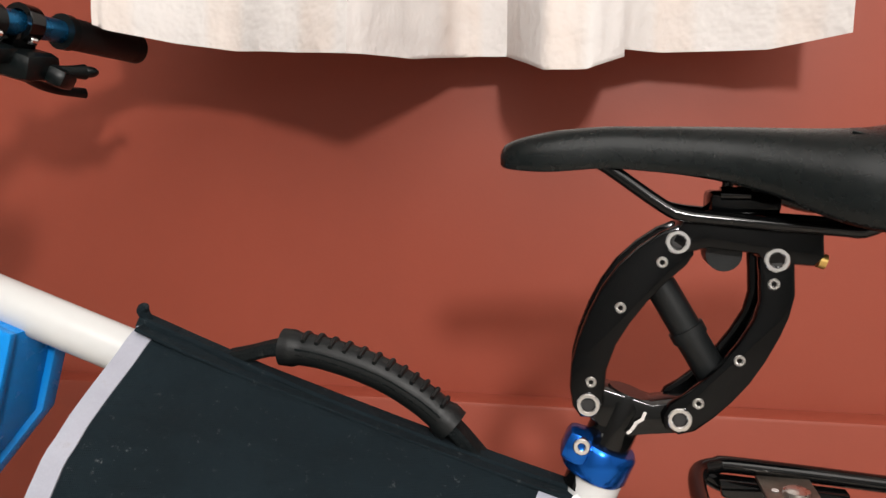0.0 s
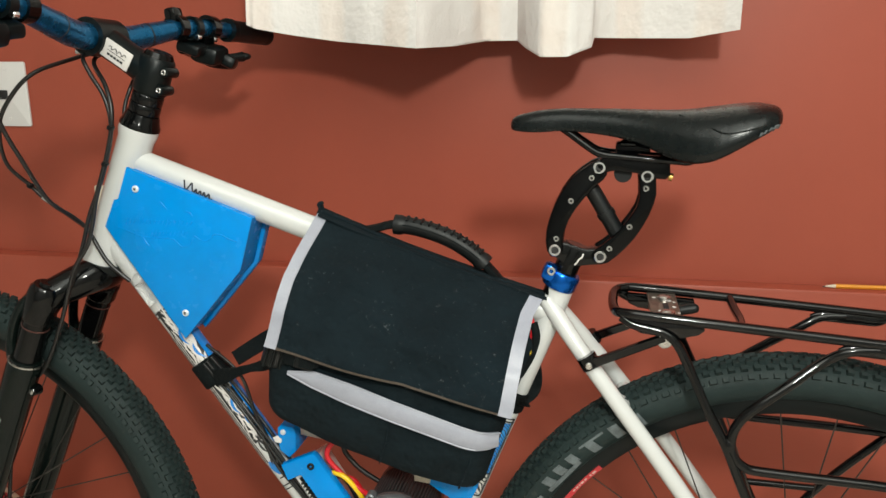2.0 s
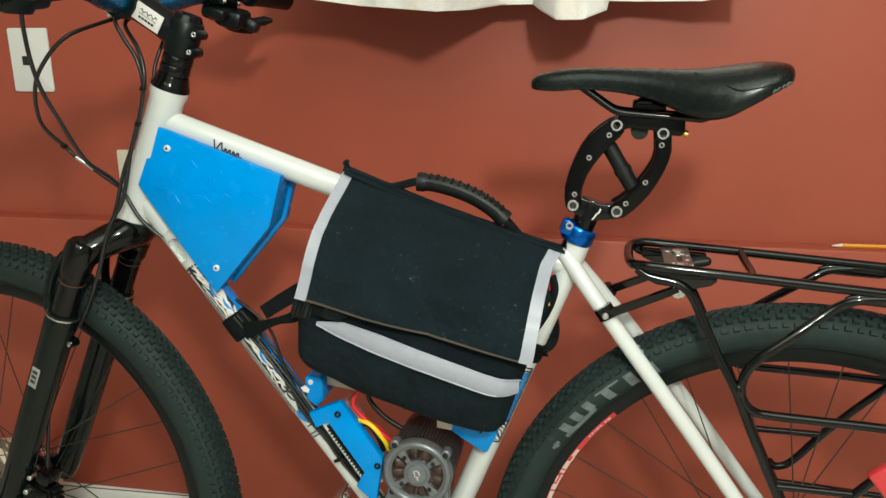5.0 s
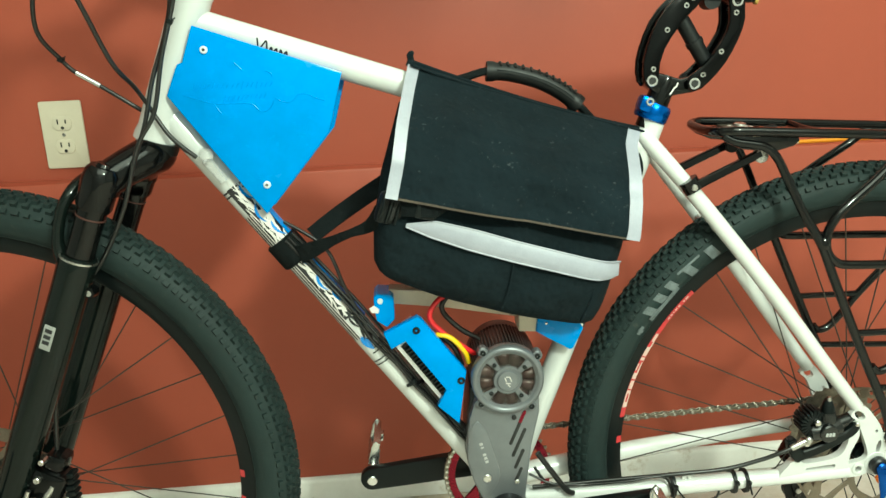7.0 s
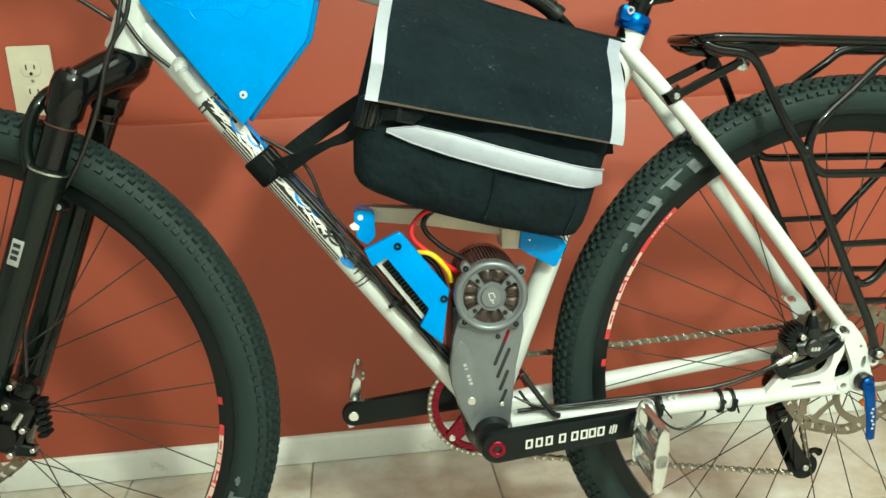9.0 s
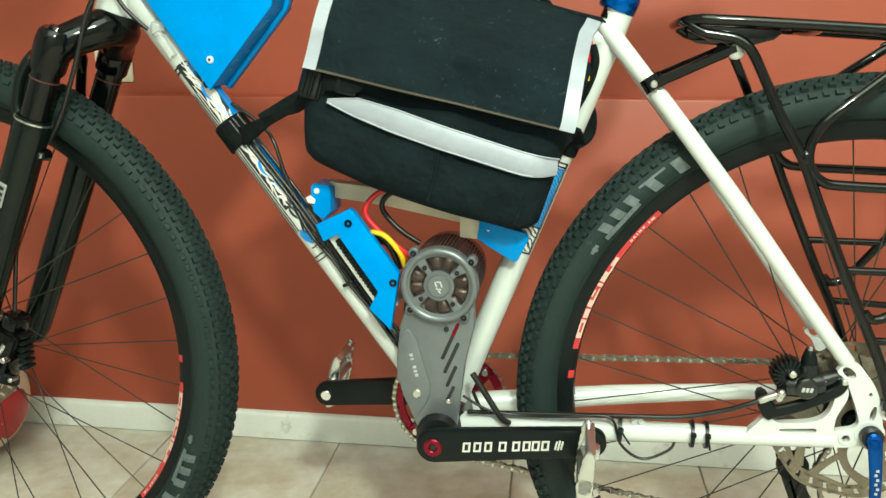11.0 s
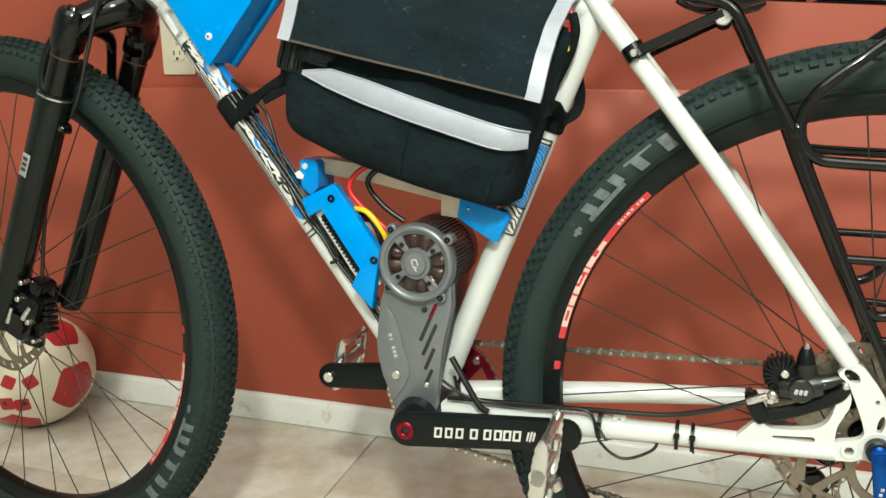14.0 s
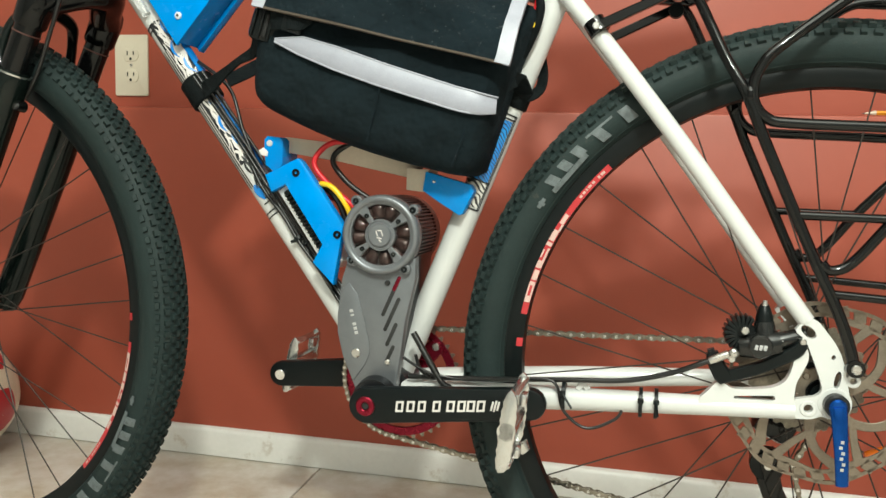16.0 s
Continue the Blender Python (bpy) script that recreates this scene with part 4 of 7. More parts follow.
def skewer(w, c, y, a, length):
    part("axle_cap", Shape().disc(c, y - 0.008, y + 0.004, 0.0112, 28, 0.002), GREYD, w, "dark steel axle cap")
    sh = Shape()
    sh.disc(c, y - 0.0125, y - 0.007, 0.0078, 24, 0.002)
    d = Vector((math.cos(a), 0, math.sin(a)))
    o = Vector(at(c, y - 0.010))
    sh.tube([o, o + d * 0.012 + Vector((0, -0.003, 0)), o + d * length * 0.6 + Vector((0, -0.005, 0)), o + d * length + Vector((0, -0.002, 0))], [0.0080, 0.0072, 0.0062, 0.0056], 16, 5, flat=0.5)
    sk = part("quick_release", sh, LEVERB, w, "blue anodised quick-release lever")
    for i in range(6):
        q = o + d * (0.030 + 0.0052 * i) + Vector((0.0008 * (-1) ** i, -0.0082, 0))
        part("print_bar", Shape().box((0.0030, 0.0006, 0.0030), Matrix.Translation(q), 0.0002), GREYPRINT, w)


skewer(rear, (0.4620, 0.3500), -0.072, radians(-84), 0.073)
skewer(fwheel, (-0.628, 0.362), -0.080, radians(64), 0.070)
part("reflector", Shape().box((0.010, 0.006, 0.024), pose(0.520, 0.0, 0.287, 0, 65, 0), 0.002), ORANGE, rear, "orange spoke reflector")
part("reflector", Shape().box((0.014, 0.006, 0.030), pose(-0.7185, 0.0, 0.4052, 0, -65, 0), 0.002), ORANGE, fwheel, "orange spoke reflector")

# the bars, fork and front wheel are turned a little away from the viewer's side
TURN = radians(-4.6)
SAX = Vector((0.394, 0, 1.0)).normalized()
SP0 = Vector((-0.3885, 0, 0.781))
STEER = Matrix.Translation(SP0) @ Matrix.Rotation(TURN, 4, SAX) @ Matrix.Translation(-SP0)
FORK_STEER = Matrix.Translation((0.0046, 0, 0)) @ STEER
fwheel.matrix_local = Matrix.Translation((FA[0], 0.005, FA[1])) @ Matrix.Rotation(TURN, 4, "Z") @ Matrix.Translation((-FA[0], 0, -FA[1]))

# suspension fork
fork = part("suspension_fork", Shape().tube([(-0.4380, -0.057, 0.7300), (-0.4340, -0.054, 0.7420), (-0.4200, -0.038, 0.7530), (-0.4000, -0.018, 0.7640), (-0.3945, 0.0, 0.7670), (-0.4000, 0.018, 0.7640), (-0.4200, 0.038, 0.7530), (-0.4340, 0.054, 0.7420), (-0.4380, 0.057, 0.7300)],
                                       [0.0185, 0.0195, 0.0200, 0.0220, 0.0235, 0.0220, 0.0200, 0.0195, 0.0185], 20, 4), BLACK, bike, "black suspension fork")
fork.matrix_local = FORK_STEER
leg_d = Vector((-0.43, 0, -1.0)).normalized()
for s in (-1, 1):
    top = Vector((-0.4365, 0.057 * s, 0.7420))
    part("stanchion", Shape().tube([top, top + leg_d * 0.11], 0.0158, 24), BLACK, fork)
    cap = Shape().tube([top - leg_d * 0.0200, top - leg_d * 0.0150, top - leg_d * 0.004, top + leg_d * 0.026, top + leg_d * 0.030], [0.0150, 0.0188, 0.0205, 0.0195, 0.0175], 28)
    cap.tube([top - leg_d * 0.0235, top - leg_d * 0.018], [0.0085, 0.0110], 16)
    part("fork_cap", cap, BLACK, fork)
    part("o_ring", Shape().tube([top + leg_d * 0.038, top + leg_d * 0.0398], 0.0165, 20), mat("red_rubber", (0.05, 0.014, 0.010), 0.6) if s < 0 else bpy.data.materials["red_rubber"], fork)
    lo = Shape().tube([top + leg_d * 0.086, top + leg_d * 0.092, top + leg_d * 0.102, top + leg_d * 0.130, top + leg_d * 0.28, top + leg_d * 0.405, top + leg_d * 0.425],
                      [0.0185, 0.0206, 0.0210, 0.0205, 0.0200, 0.0188, 0.0150], 28)
    part("lower_leg", lo, FORKB, fork, "matt black lower fork leg")
    part("seal_ring", Shape().tube([top + leg_d * 0.0885, top + leg_d * 0.0905], 0.0211, 28), STEEL, fork, "bright steel ring")
    kn = top + leg_d * 0.140 + Vector((0.026, 0.010 * -s, 0.006))
    part("bolt", Shape().tube([kn, kn + Vector((0, 0.012 * s, 0))], [0.0072, 0.0060], 14), BLACK, fork)
    part("bolt", Shape().tube([kn + Vector((0, 0.0115 * s, 0)), kn + Vector((0, 0.0135 * s, 0))], 0.0035, 10), CHROME, fork)
    dr = Shape().ribbon([top + leg_d * 0.388, top + leg_d * 0.405 + Vector((-0.014, 0, 0)), Vector((FA[0], 0.056 * s, FA[1]))], [0.016, 0.015, 0.013], 0.016, 4)
    part("fork_dropout", dr, FORKB, fork)
arch = Shape().tube([(-0.482, -0.057, 0.640), (-0.4910, -0.056, 0.662), (-0.4930, -0.055, 0.684), (-0.4850, -0.050, 0.716), (-0.4740, -0.036, 0.736), (-0.4690, 0.0, 0.744), (-0.4740, 0.036, 0.736), (-0.4850, 0.050, 0.716), (-0.4930, 0.055, 0.684), (-0.4910, 0.056, 0.662), (-0.482, 0.057, 0.640)],
                    [0.0085, 0.0080, 0.0064, 0.0064, 0.0080, 0.0090, 0.0080, 0.0064, 0.0064, 0.0080, 0.0085], 14, 4)
part("fork_arch", arch, FORKB, fork)
part("headset_cup", Shape().tube([(-0.3925, 0, 0.7710), (-0.3880, 0, 0.7825)], [0.0235, 0.0248], 28), SATIN, fork)
lab = Shape()
lp = Vector((-0.5105, -0.0772, 0.5745))
for i, (w_, h_) in enumerate(((0.0130, 0.030),)):
    lab.box((w_, 0.0008, h_), Matrix.Translation(lp) @ pose(0, 0, 0, 0, 23, 0) @ pose(0, 0, 0, 0, 0, -4), 0.0003)
fl = part("fork_label", lab, mat("worn_white_label", (0.25, 0.25, 0.24), 0.5, var=0.2, scale=120), fork, "small white label with dark bars")
for k in (0.0085, 0.001, -0.006):
    part("label_bar", Shape().box((0.008, 0.0006, 0.0045), Matrix.Translation(lp + Vector((-0.0004, -0.0005, 0))) @ pose(0, 0, 0, 0, 23, 0) @ pose(0, 0, 0, 0, 0, -4) @ pose(0, 0, k)), BLACKINK, fork)

# front brake calliper behind the near leg
fc = Shape()
fc.box((0.042, 0.034, 0.062), pose(-0.556, -0.047, 0.372, 0, 24, 0), 0.007)
fc.box((0.026, 0.030, 0.030), pose(-0.542, -0.042, 0.405, 0, 24, 0), 0.006)
fc.tube([(-0.563, -0.070, 0.360), (-0.563, -0.026, 0.360)], 0.015, 20)
calf = part("front_calliper", fc, BLACK, bike, "gloss black disc brake calliper")
calf.matrix_local = FORK_STEER
for i in range(6):
    part("cooling_fin", Shape().prism(stadium((-0.531, 0.350 + 0.008 * i), (-0.524, 0.351 + 0.008 * i), 0.003, 0.003, 5), -0.052, -0.036, 0.0005), SATIN, calf)
for x, z, r in ((-0.547, 0.418, 0.0036), (-0.556, 0.395, 0.0040), (-0.541, 0.365, 0.0036), (-0.560, 0.335, 0.0040), (-0.533, 0.340, 0.0030), (-0.568, 0.408, 0.0028)):
    part("bolt", Shape().disc((x, z), -0.0700, -0.056, r, 12), STEEL, calf)
part("banjo", Shape().tube([(-0.541, -0.062, 0.384), (-0.552, -0.066, 0.368)], [0.0032, 0.0040], 12), STEEL, calf)
part("banjo", Shape().tube([(-0.568, -0.068, 0.382), (-0.577, -0.069, 0.361)], [0.0030, 0.0035], 12), STEEL, calf)
part("pad_mount", Shape().ribbon([(-0.590, -0.058, 0.352), (-0.572, -0.058, 0.345), (-0.552, -0.058, 0.338), (-0.534, -0.056, 0.334)], [0.008, 0.009, 0.008, 0.006], 0.010, 4), SATIN, calf)

# steering
steer = Vector((0.394, 0, 1.0)).normalized()
h0 = Vector((-0.3218, 0, 0.9505))
sp = Shape().tube([h0, h0 + steer * 0.004, h0 + steer * 0.008, h0 + steer * 0.014, h0 + steer * 0.018], [0.0238, 0.0240, 0.0218, 0.0204, 0.0190], 28)
part("headset", sp, BLACK, bike)
for i in range(2):
    a = h0 + steer * (0.0185 + 0.0125 * i)
    part("headset_spacer", Shape().tube([a, a + steer * 0.001, a + steer * 0.0108, a + steer * 0.0118], [0.0178, 0.0186, 0.0186, 0.0178], 24), BLACK, bike)
st0 = h0 + steer * 0.044
stem_sh = Shape().tube([st0, st0 + steer * 0.003, st0 + steer * 0.040, st0 + steer * 0.044], [0.0185, 0.0205, 0.0205, 0.0180], 24)
clampc = Vector((-0.368, 0, 1.055))
stem_sh.tube([st0 + steer * 0.022, st0 + steer * 0.022 + (clampc - st0 - steer * 0.022) * 0.5, clampc], [0.0195, 0.0175, 0.0185], 20, 4)
stem_sh.tube([clampc + Vector((0, -0.024, 0)), clampc + Vector((0, 0.024, 0))], 0.0225, 24)
stem = part("stem", stem_sh, SATIN, bike, "black alloy stem")
stem.matrix_local = STEER
for k in (0.010, 0.032):
    q = st0 + steer * k + Vector((0.0190, -0.004, -0.007))
    part("stem_bolt_boss", Shape().tube([q + Vector((0, -0.0100, 0)), q + Vector((0, -0.0085, 0)), q + Vector((0, 0.0125, 0)), q + Vector((0, 0.0140, 0))], [0.0048, 0.0060, 0.0060, 0.0048], 16), SATIN, stem)
    part("stem_bolt", Shape().ring((q.x, q.z), q.y - 0.0115, q.y - 0.0095, 0.0014, 0.0034, 14), CHROME, stem)
part("top_cap", Shape().tube([st0 + steer * 0.044, st0 + steer * 0.050], [0.0175, 0.0150], 20), BLACK, stem)
for k in (-1, 1):
    for j in (-1, 1):
        q = clampc + Vector((-0.016, 0.016 * k, 0.017 * j))
        part("stem_bolt", Shape().tube([q, q + Vector((-0.006, 0, 0.0))], 0.0035, 10), CHROME, stem)
lb = (clampc - st0 - steer * 0.022)
lbm = st0 + steer * 0.022 + lb * 0.50 + Vector((0, -0.0190, 0.001))
ang = -math.degrees(math.atan2(lb.z, lb.x)) + 180
part("stem_label", Shape().box((0.040, 0.0012, 0.022), Matrix.Translation(lbm) @ pose(0, 0, 0, 0, ang, 0), 0.0004), WLETTER, stem, "pale label with dark bars")
lm = Matrix.Translation(lbm + Vector((0, -0.0009, 0))) @ pose(0, 0, 0, 0, ang, 0)
part("label_stroke", Shape().tube([lm @ Vector((-0.0125 + 0.0025 * i, 0, 0.0035 + 0.0022 * math.sin(i * 2.2))) for i in range(11)], 0.0005, 6, 3), BLACKINK, stem)
part("label_rule", Shape().box((0.026, 0.0005, 0.0005), lm @ pose(0, 0, -0.0006)), BLACKINK, stem)
for i in range(5):
    part("label_bar", Shape().box((0.0034, 0.0005, 0.0026), lm @ pose(-0.0095 + 0.0048 * i, 0, -0.0050)), BLACKINK, stem)
bar = Shape()
bp = [(-0.338, -0.355, 1.082), (-0.345, -0.24, 1.082), (-0.352, -0.15, 1.077), (-0.361, -0.085, 1.064), (-0.367, -0.045, 1.056), (-0.368, 0.0, 1.055),
      (-0.367, 0.045, 1.056), (-0.361, 0.085, 1.064), (-0.352, 0.15, 1.077), (-0.345, 0.24, 1.082), (-0.338, 0.355, 1.082)]
bar.tube(bp, [0.0111, 0.0111, 0.0125, 0.0150, 0.0158, 0.0158, 0.0158, 0.0150, 0.0125, 0.0111, 0.0111], 20, 5)
hb = part("handlebar", bar, TEALAN, bike, "teal-blue anodised riser handlebar")
hb.matrix_local = STEER
for s_ in (-1, 1):
    part("bar_line", Shape().tube([(-0.3618, 0.0800 * s_, 1.0630), (-0.3612, 0.0818 * s_, 1.0634)], 0.0156, 20), BLACKINK, hb, "thin black line round the bar")
for s in (-1, 1):
    gr = [(-0.3405, 0.262 * s, 1.082)]
    sh = Shape()
    pts, rs = [], []
    for i in range(24):
        t = i / 23
        pts.append((-0.3435 + 0.0055 * t, (0.255 + 0.100 * t) * s, 1.082))
        rs.append(0.0160 if i in (0, 1, 22, 23) else 0.0150 + 0.0008 * (i % 2))
    sh.tube(pts, rs, 20)
    part("grip", sh, GRIP, hb, "black ribbed rubber grip")
    part("grip_clamp", Shape().tube([(-0.3435, 0.247 * s, 1.082), (-0.343, 0.256 * s, 1.082)], 0.0172, 20), SATIN, hb)
    lv = Shape().box((0.030, 0.030, 0.034), pose(-0.356, 0.205 * s, 1.072, 0, 30, 0), 0.007)
    lv.tube([(-0.366, 0.165 * s, 1.052), (-0.372, 0.205 * s, 1.050), (-0.374, 0.245 * s, 1.046)], [0.008, 0.011, 0.008], 14, 4)
    lv.ring((-0.346, 1.082), 0.195 * s, 0.212 * s, 0.0112, 0.0170, 24)
    bl = part("brake_lever", lv, BLACK, hb, "black brake lever")
    part("lever_blade", Shape().tube([(-0.376, 0.232 * s, 1.044), (-0.394, 0.26 * s, 1.040), (-0.400, 0.300 * s, 1.034), (-0.396, 0.345 * s, 1.034)], [0.0065, 0.0055, 0.0050, 0.0060], 12, 5, flat=0.7), SATIN, hb)
    shf = Shape().box((0.034, 0.036, 0.016), pose(-0.352, 0.168 * s, 1.053, 10, 20, 12 * s), 0.005)
    shf.tube([(-0.345, 0.185 * s, 1.046), (-0.330, 0.225 * s, 1.042), (-0.322, 0.252 * s, 1.044)], [0.0055, 0.0050, 0.0075], 12, 4)
    shf.ball((-0.3205, 0.256 * s, 1.0445), 0.009, 14, (1.1, 1, 0.6))
    shf.ring((-0.349, 1.078), 0.160 * s, 0.172 * s, 0.0115, 0.0165, 24)
    shf.box((0.040, 0.052, 0.026), pose(-0.347, 0.205 * s, 1.046, 8, 15, 10 * s), 0.008)
    shf.box((0.022, 0.034, 0.018), pose(-0.330, 0.228 * s, 1.036, 0, 25, 20 * s), 0.006)
    part("gear_shifter", shf, SATIN, hb, "black trigger gear shifter")
    cl = Shape().box((0.018, 0.022, 0.026), pose(-0.356, 0.135 * s, 1.090, 0, -10, 0), 0.005)
    cl.ring((-0.353, 1.077), 0.127 * s, 0.143 * s, 0.0125, 0.0170, 24)
    part("bar_clamp", cl, BLACK, hb)
    for k in (0.163, 0.204):
        part("clamp_bolt", Shape().disc((-0.338, 1.064 + 0.002), k * s - 0.004, k * s + 0.004, 0.0038, 10), CHROME, hb)


def cable(pts, r=0.0025, material=None, label=""):
    part("cable", Shape().tube(pts, r, 10, 8), material or HOSE, bike, label)


cable([(-0.385, 0.040, 1.042), (-0.4080, 0.000, 1.0290), (-0.4250, -0.045, 1.0128), (-0.4540, -0.050, 0.9856), (-0.4741, -0.049, 0.9522), (-0.4880, -0.028, 0.9060), (-0.4770, -0.004, 0.8750), (-0.4633, 0.000, 0.8593), (-0.4428, 0.000, 0.8465), (-0.4040, 0.006, 0.8180), (-0.385, 0.022, 0.800)])
cable([(-0.362, -0.20, 1.060), (-0.400, -0.150, 1.046), (-0.4170, -0.128, 1.0180), (-0.4195, -0.120, 0.9852), (-0.4185, -0.110, 0.9540), (-0.4100, -0.098, 0.9200), (-0.3980, -0.076, 0.8705), (-0.3890, -0.046, 0.8450), (-0.3830, -0.030, 0.8260), (-0.3625, -0.028, 0.7885), (-0.338, -0.022, 0.7630)])
cable([(-0.3811, 0.05, 1.0438), (-0.375, 0.0, 1.028), (-0.343, -0.03, 1.0002), (-0.3309, -0.04, 0.9703), (-0.3391, -0.04, 0.9293), (-0.3563, -0.045, 0.8737), (-0.3699, -0.05, 0.8171), (-0.3922, -0.052, 0.7804), (-0.4147, -0.055, 0.7148), (-0.4525, -0.042, 0.6523), (-0.5073, -0.032, 0.5916), (-0.531, -0.03, 0.5126), (-0.541, -0.04, 0.411)], 0.0026)
cable([(-0.385, 0.03, 1.042), (-0.3748, -0.020, 1.033), (-0.3620, -0.028, 1.012), (-0.3450, -0.030, 0.9850), (-0.3405, -0.030, 0.9485), (-0.3525, -0.034, 0.8984), (-0.3700, -0.042, 0.8500), (-0.3820, -0.048, 0.8050), (-0.400, -0.050, 0.760)])
cable([(-0.372, 0.12, 1.045), (-0.3491, 0.05, 1.0169), (-0.3584, 0.03, 0.9735), (-0.3603, 0.028, 0.9344), (-0.372, 0.026, 0.87), (-0.376, 0.022, 0.80)])
part("hose_sleeve", Shape().tube([(-0.4640, 0.000, 0.8598), (-0.4530, 0.0, 0.8530), (-0.4400, 0.000, 0.8448)], 0.0032, 10, 4), CHROME, bike, "bright metal hose sleeve")
for p in ((-0.4770, -0.0045, 0.8750), (-0.334, -0.040, 0.952), (-0.344, -0.042, 0.91)):
    zt = Shape().box((0.007, 0.007, 0.005), pose(*p, 20, 30, 10), 0.001)
    zt.tube([p, (p[0] + 0.007, p[1] - 0.005, p[2] + 0.003)], 0.0009, 6)
    part("cable_tie", zt, BUCKLE, bike)
# cables along the down tube to the motor
for dy, dr in ((-0.0165, -0.0020), (-0.0120, 0.0020), (-0.0185, -0.0050)):
    cable([(d_at(d)[0] + 0.0135 + dr + 0.003 * math.sin(d * 23), dy + 0.003 * math.sin(d * 31), d_at(d)[2] + 0.0115 + dr) for d in (0.20, 0.25, 0.31, 0.38, 0.45, 0.52, 0.57)], 0.0021)
cable([d_at(0.205)[:1] + (-0.004, d_at(0.205)[2] + 0.030), (-0.2042, -0.012, 0.6484), (-0.1843, -0.016, 0.6000), (-0.168, -0.016, 0.565)], 0.0022)
for d in (0.44,):
    c = Vector(d_at(d))
    zt = Shape().tube([c - dax * 0.0012 + Vector((0.010, -0.015, 0.008)), c + dax * 0.0012 + Vector((0.010, -0.015, 0.008))], 0.0065, 16)
    part("cable_tie", zt, BUCKLE, bike)
nk = Shape().ball(d_at(0.075)[:1] + (-0.019, d_at(0.075)[2] + 0.010), 0.0085, 18, (1, 0.8, 1))
nk.tube([Vector(d_at(0.074)) + Vector((0, -0.02, 0.004)), Vector(d_at(0.104)) + Vector((0, -0.02, 0.002))], [0.0060, 0.0050], 14)
part("cable_joint", nk, CLEAR, bike, "clear plastic cable joint")
cable([(0.0408, -0.046, 0.3809), (0.0609, -0.05, 0.3514), (0.0760, -0.052, 0.3300), (0.085, -0.050, 0.3240)], 0.0036)
cable([(0.030, -0.045, 0.352), (0.060, -0.052, 0.340), (0.10, -0.050, 0.335), (0.150, -0.060, 0.342), (0.196, -0.062, 0.3453), (0.2091, -0.066, 0.3165), (0.2331, -0.066, 0.301), (0.2613, -0.064, 0.313), (0.268, -0.060, 0.326)], 0.0016)
cable([(0.035, -0.040, 0.330), (0.12, -0.047, 0.337), (0.2096, -0.060, 0.3475), (0.2700, -0.066, 0.3540), (0.3120, -0.071, 0.3665), (0.3350, -0.0755, 0.3775), (0.3490, -0.076, 0.3840)], 0.0027)
for x, tail in ((0.208, 0.010), (0.2850, 0.0), (0.3000, 0.002)):
    zt = Shape().tube([(x - 0.0018, -0.0565, 0.331), (x + 0.0018, -0.0565, 0.331)], 0.0152, 20)
    zt.box((0.006, 0.005, 0.005), pose(x, -0.0715, 0.336), 0.001)
    if tail:
        zt.tube([(x, -0.073, 0.336), (x + tail, -0.078, 0.323)], 0.0012, 6)
    part("cable_tie", zt, BUCKLE, bike)

cable([(-0.1750, -0.016, 0.5640), (-0.1552, -0.020, 0.5315), (-0.1273, -0.021, 0.4997), (-0.1105, -0.022, 0.4754), (-0.0881, -0.022, 0.4484), (-0.0716, -0.020, 0.4270), (-0.0600, -0.012, 0.4080)], 0.0022)
part("cable_tie", Shape().tube([(-0.1100, -0.021, 0.4775), (-0.1075, -0.021, 0.4740)], 0.0052, 12), BUCKLE, bike)
part("cable_tie", Shape().box((0.008, 0.004, 0.004), pose(-0.1128, -0.024, 0.4722, 0, -20, 0), 0.001), BUCKLE, bike)
part("paper_tag", Shape().prism([(-0.1560, 0.5755), (-0.1500, 0.5790), (-0.1440, 0.5740), (-0.1455, 0.5690), (-0.1530, 0.5700)], -0.0305, -0.0292, 0.0003), WHITEP, bike, "small torn white paper tag")
# rear brake calliper
CALB = mat("black_calliper_alloy", (0.0065, 0.0070, 0.0068), 0.24, var=0.2, scale=60, spec=0.5)
rc = Shape()
rc.disc((0.3920, 0.4007), -0.0810, -0.050, 0.0112, 30, 0.0015)
rc.tube([(0.3740, -0.065, 0.3975), (0.3920, -0.066, 0.4005), (0.4100, -0.065, 0.4040)], [0.0105, 0.0135, 0.0115], 22, 5)
rc.tube([(0.3975, -0.064, 0.4020), (0.3965, -0.064, 0.4130), (0.3955, -0.064, 0.4235)], [0.0125, 0.0104, 0.0088], 22, 4)
rc.tube([(0.4050, -0.062, 0.4030), (0.4200, -0.061, 0.4075), (0.4330, -0.058, 0.4120)], [0.0095, 0.0082, 0.0075], 18, 4)
calr = part("rear_calliper", rc, CALB, bike, "black disc brake calliper with cooling fins")
part("piston_cap", Shape().tube([(0.3957, -0.064, 0.4230), (0.3953, -0.064, 0.4285), (0.3950, -0.064, 0.4360), (0.3949, -0.064, 0.4400)], [0.0082, 0.0078, 0.0056, 0.0036], 20), SATIN, calr)
part("bleed_nipple", Shape().tube([(0.3949, -0.066, 0.4385), (0.3948, -0.066, 0.4435)], [0.0030, 0.0022], 10), STEEL, calr)
fins = part("fin_plate", Shape().disc((0.3762, 0.4105), -0.068, -0.050, 0.0125, 26, 0.001), SATIN, calr)
for i in range(13):
    a = radians(58 + 17 * i)
    p = (0.3762 + 0.006 * math.cos(a), 0.4105 + 0.006 * math.sin(a))
    q = (0.3762 + 0.0155 * math.cos(a), 0.4105 + 0.0165 * math.sin(a))
    part("cooling_fin", Shape().prism(stadium(p, q, 0.0012, 0.0016, 5), -0.0725, -0.050, 0.0005), SATIN, fins)
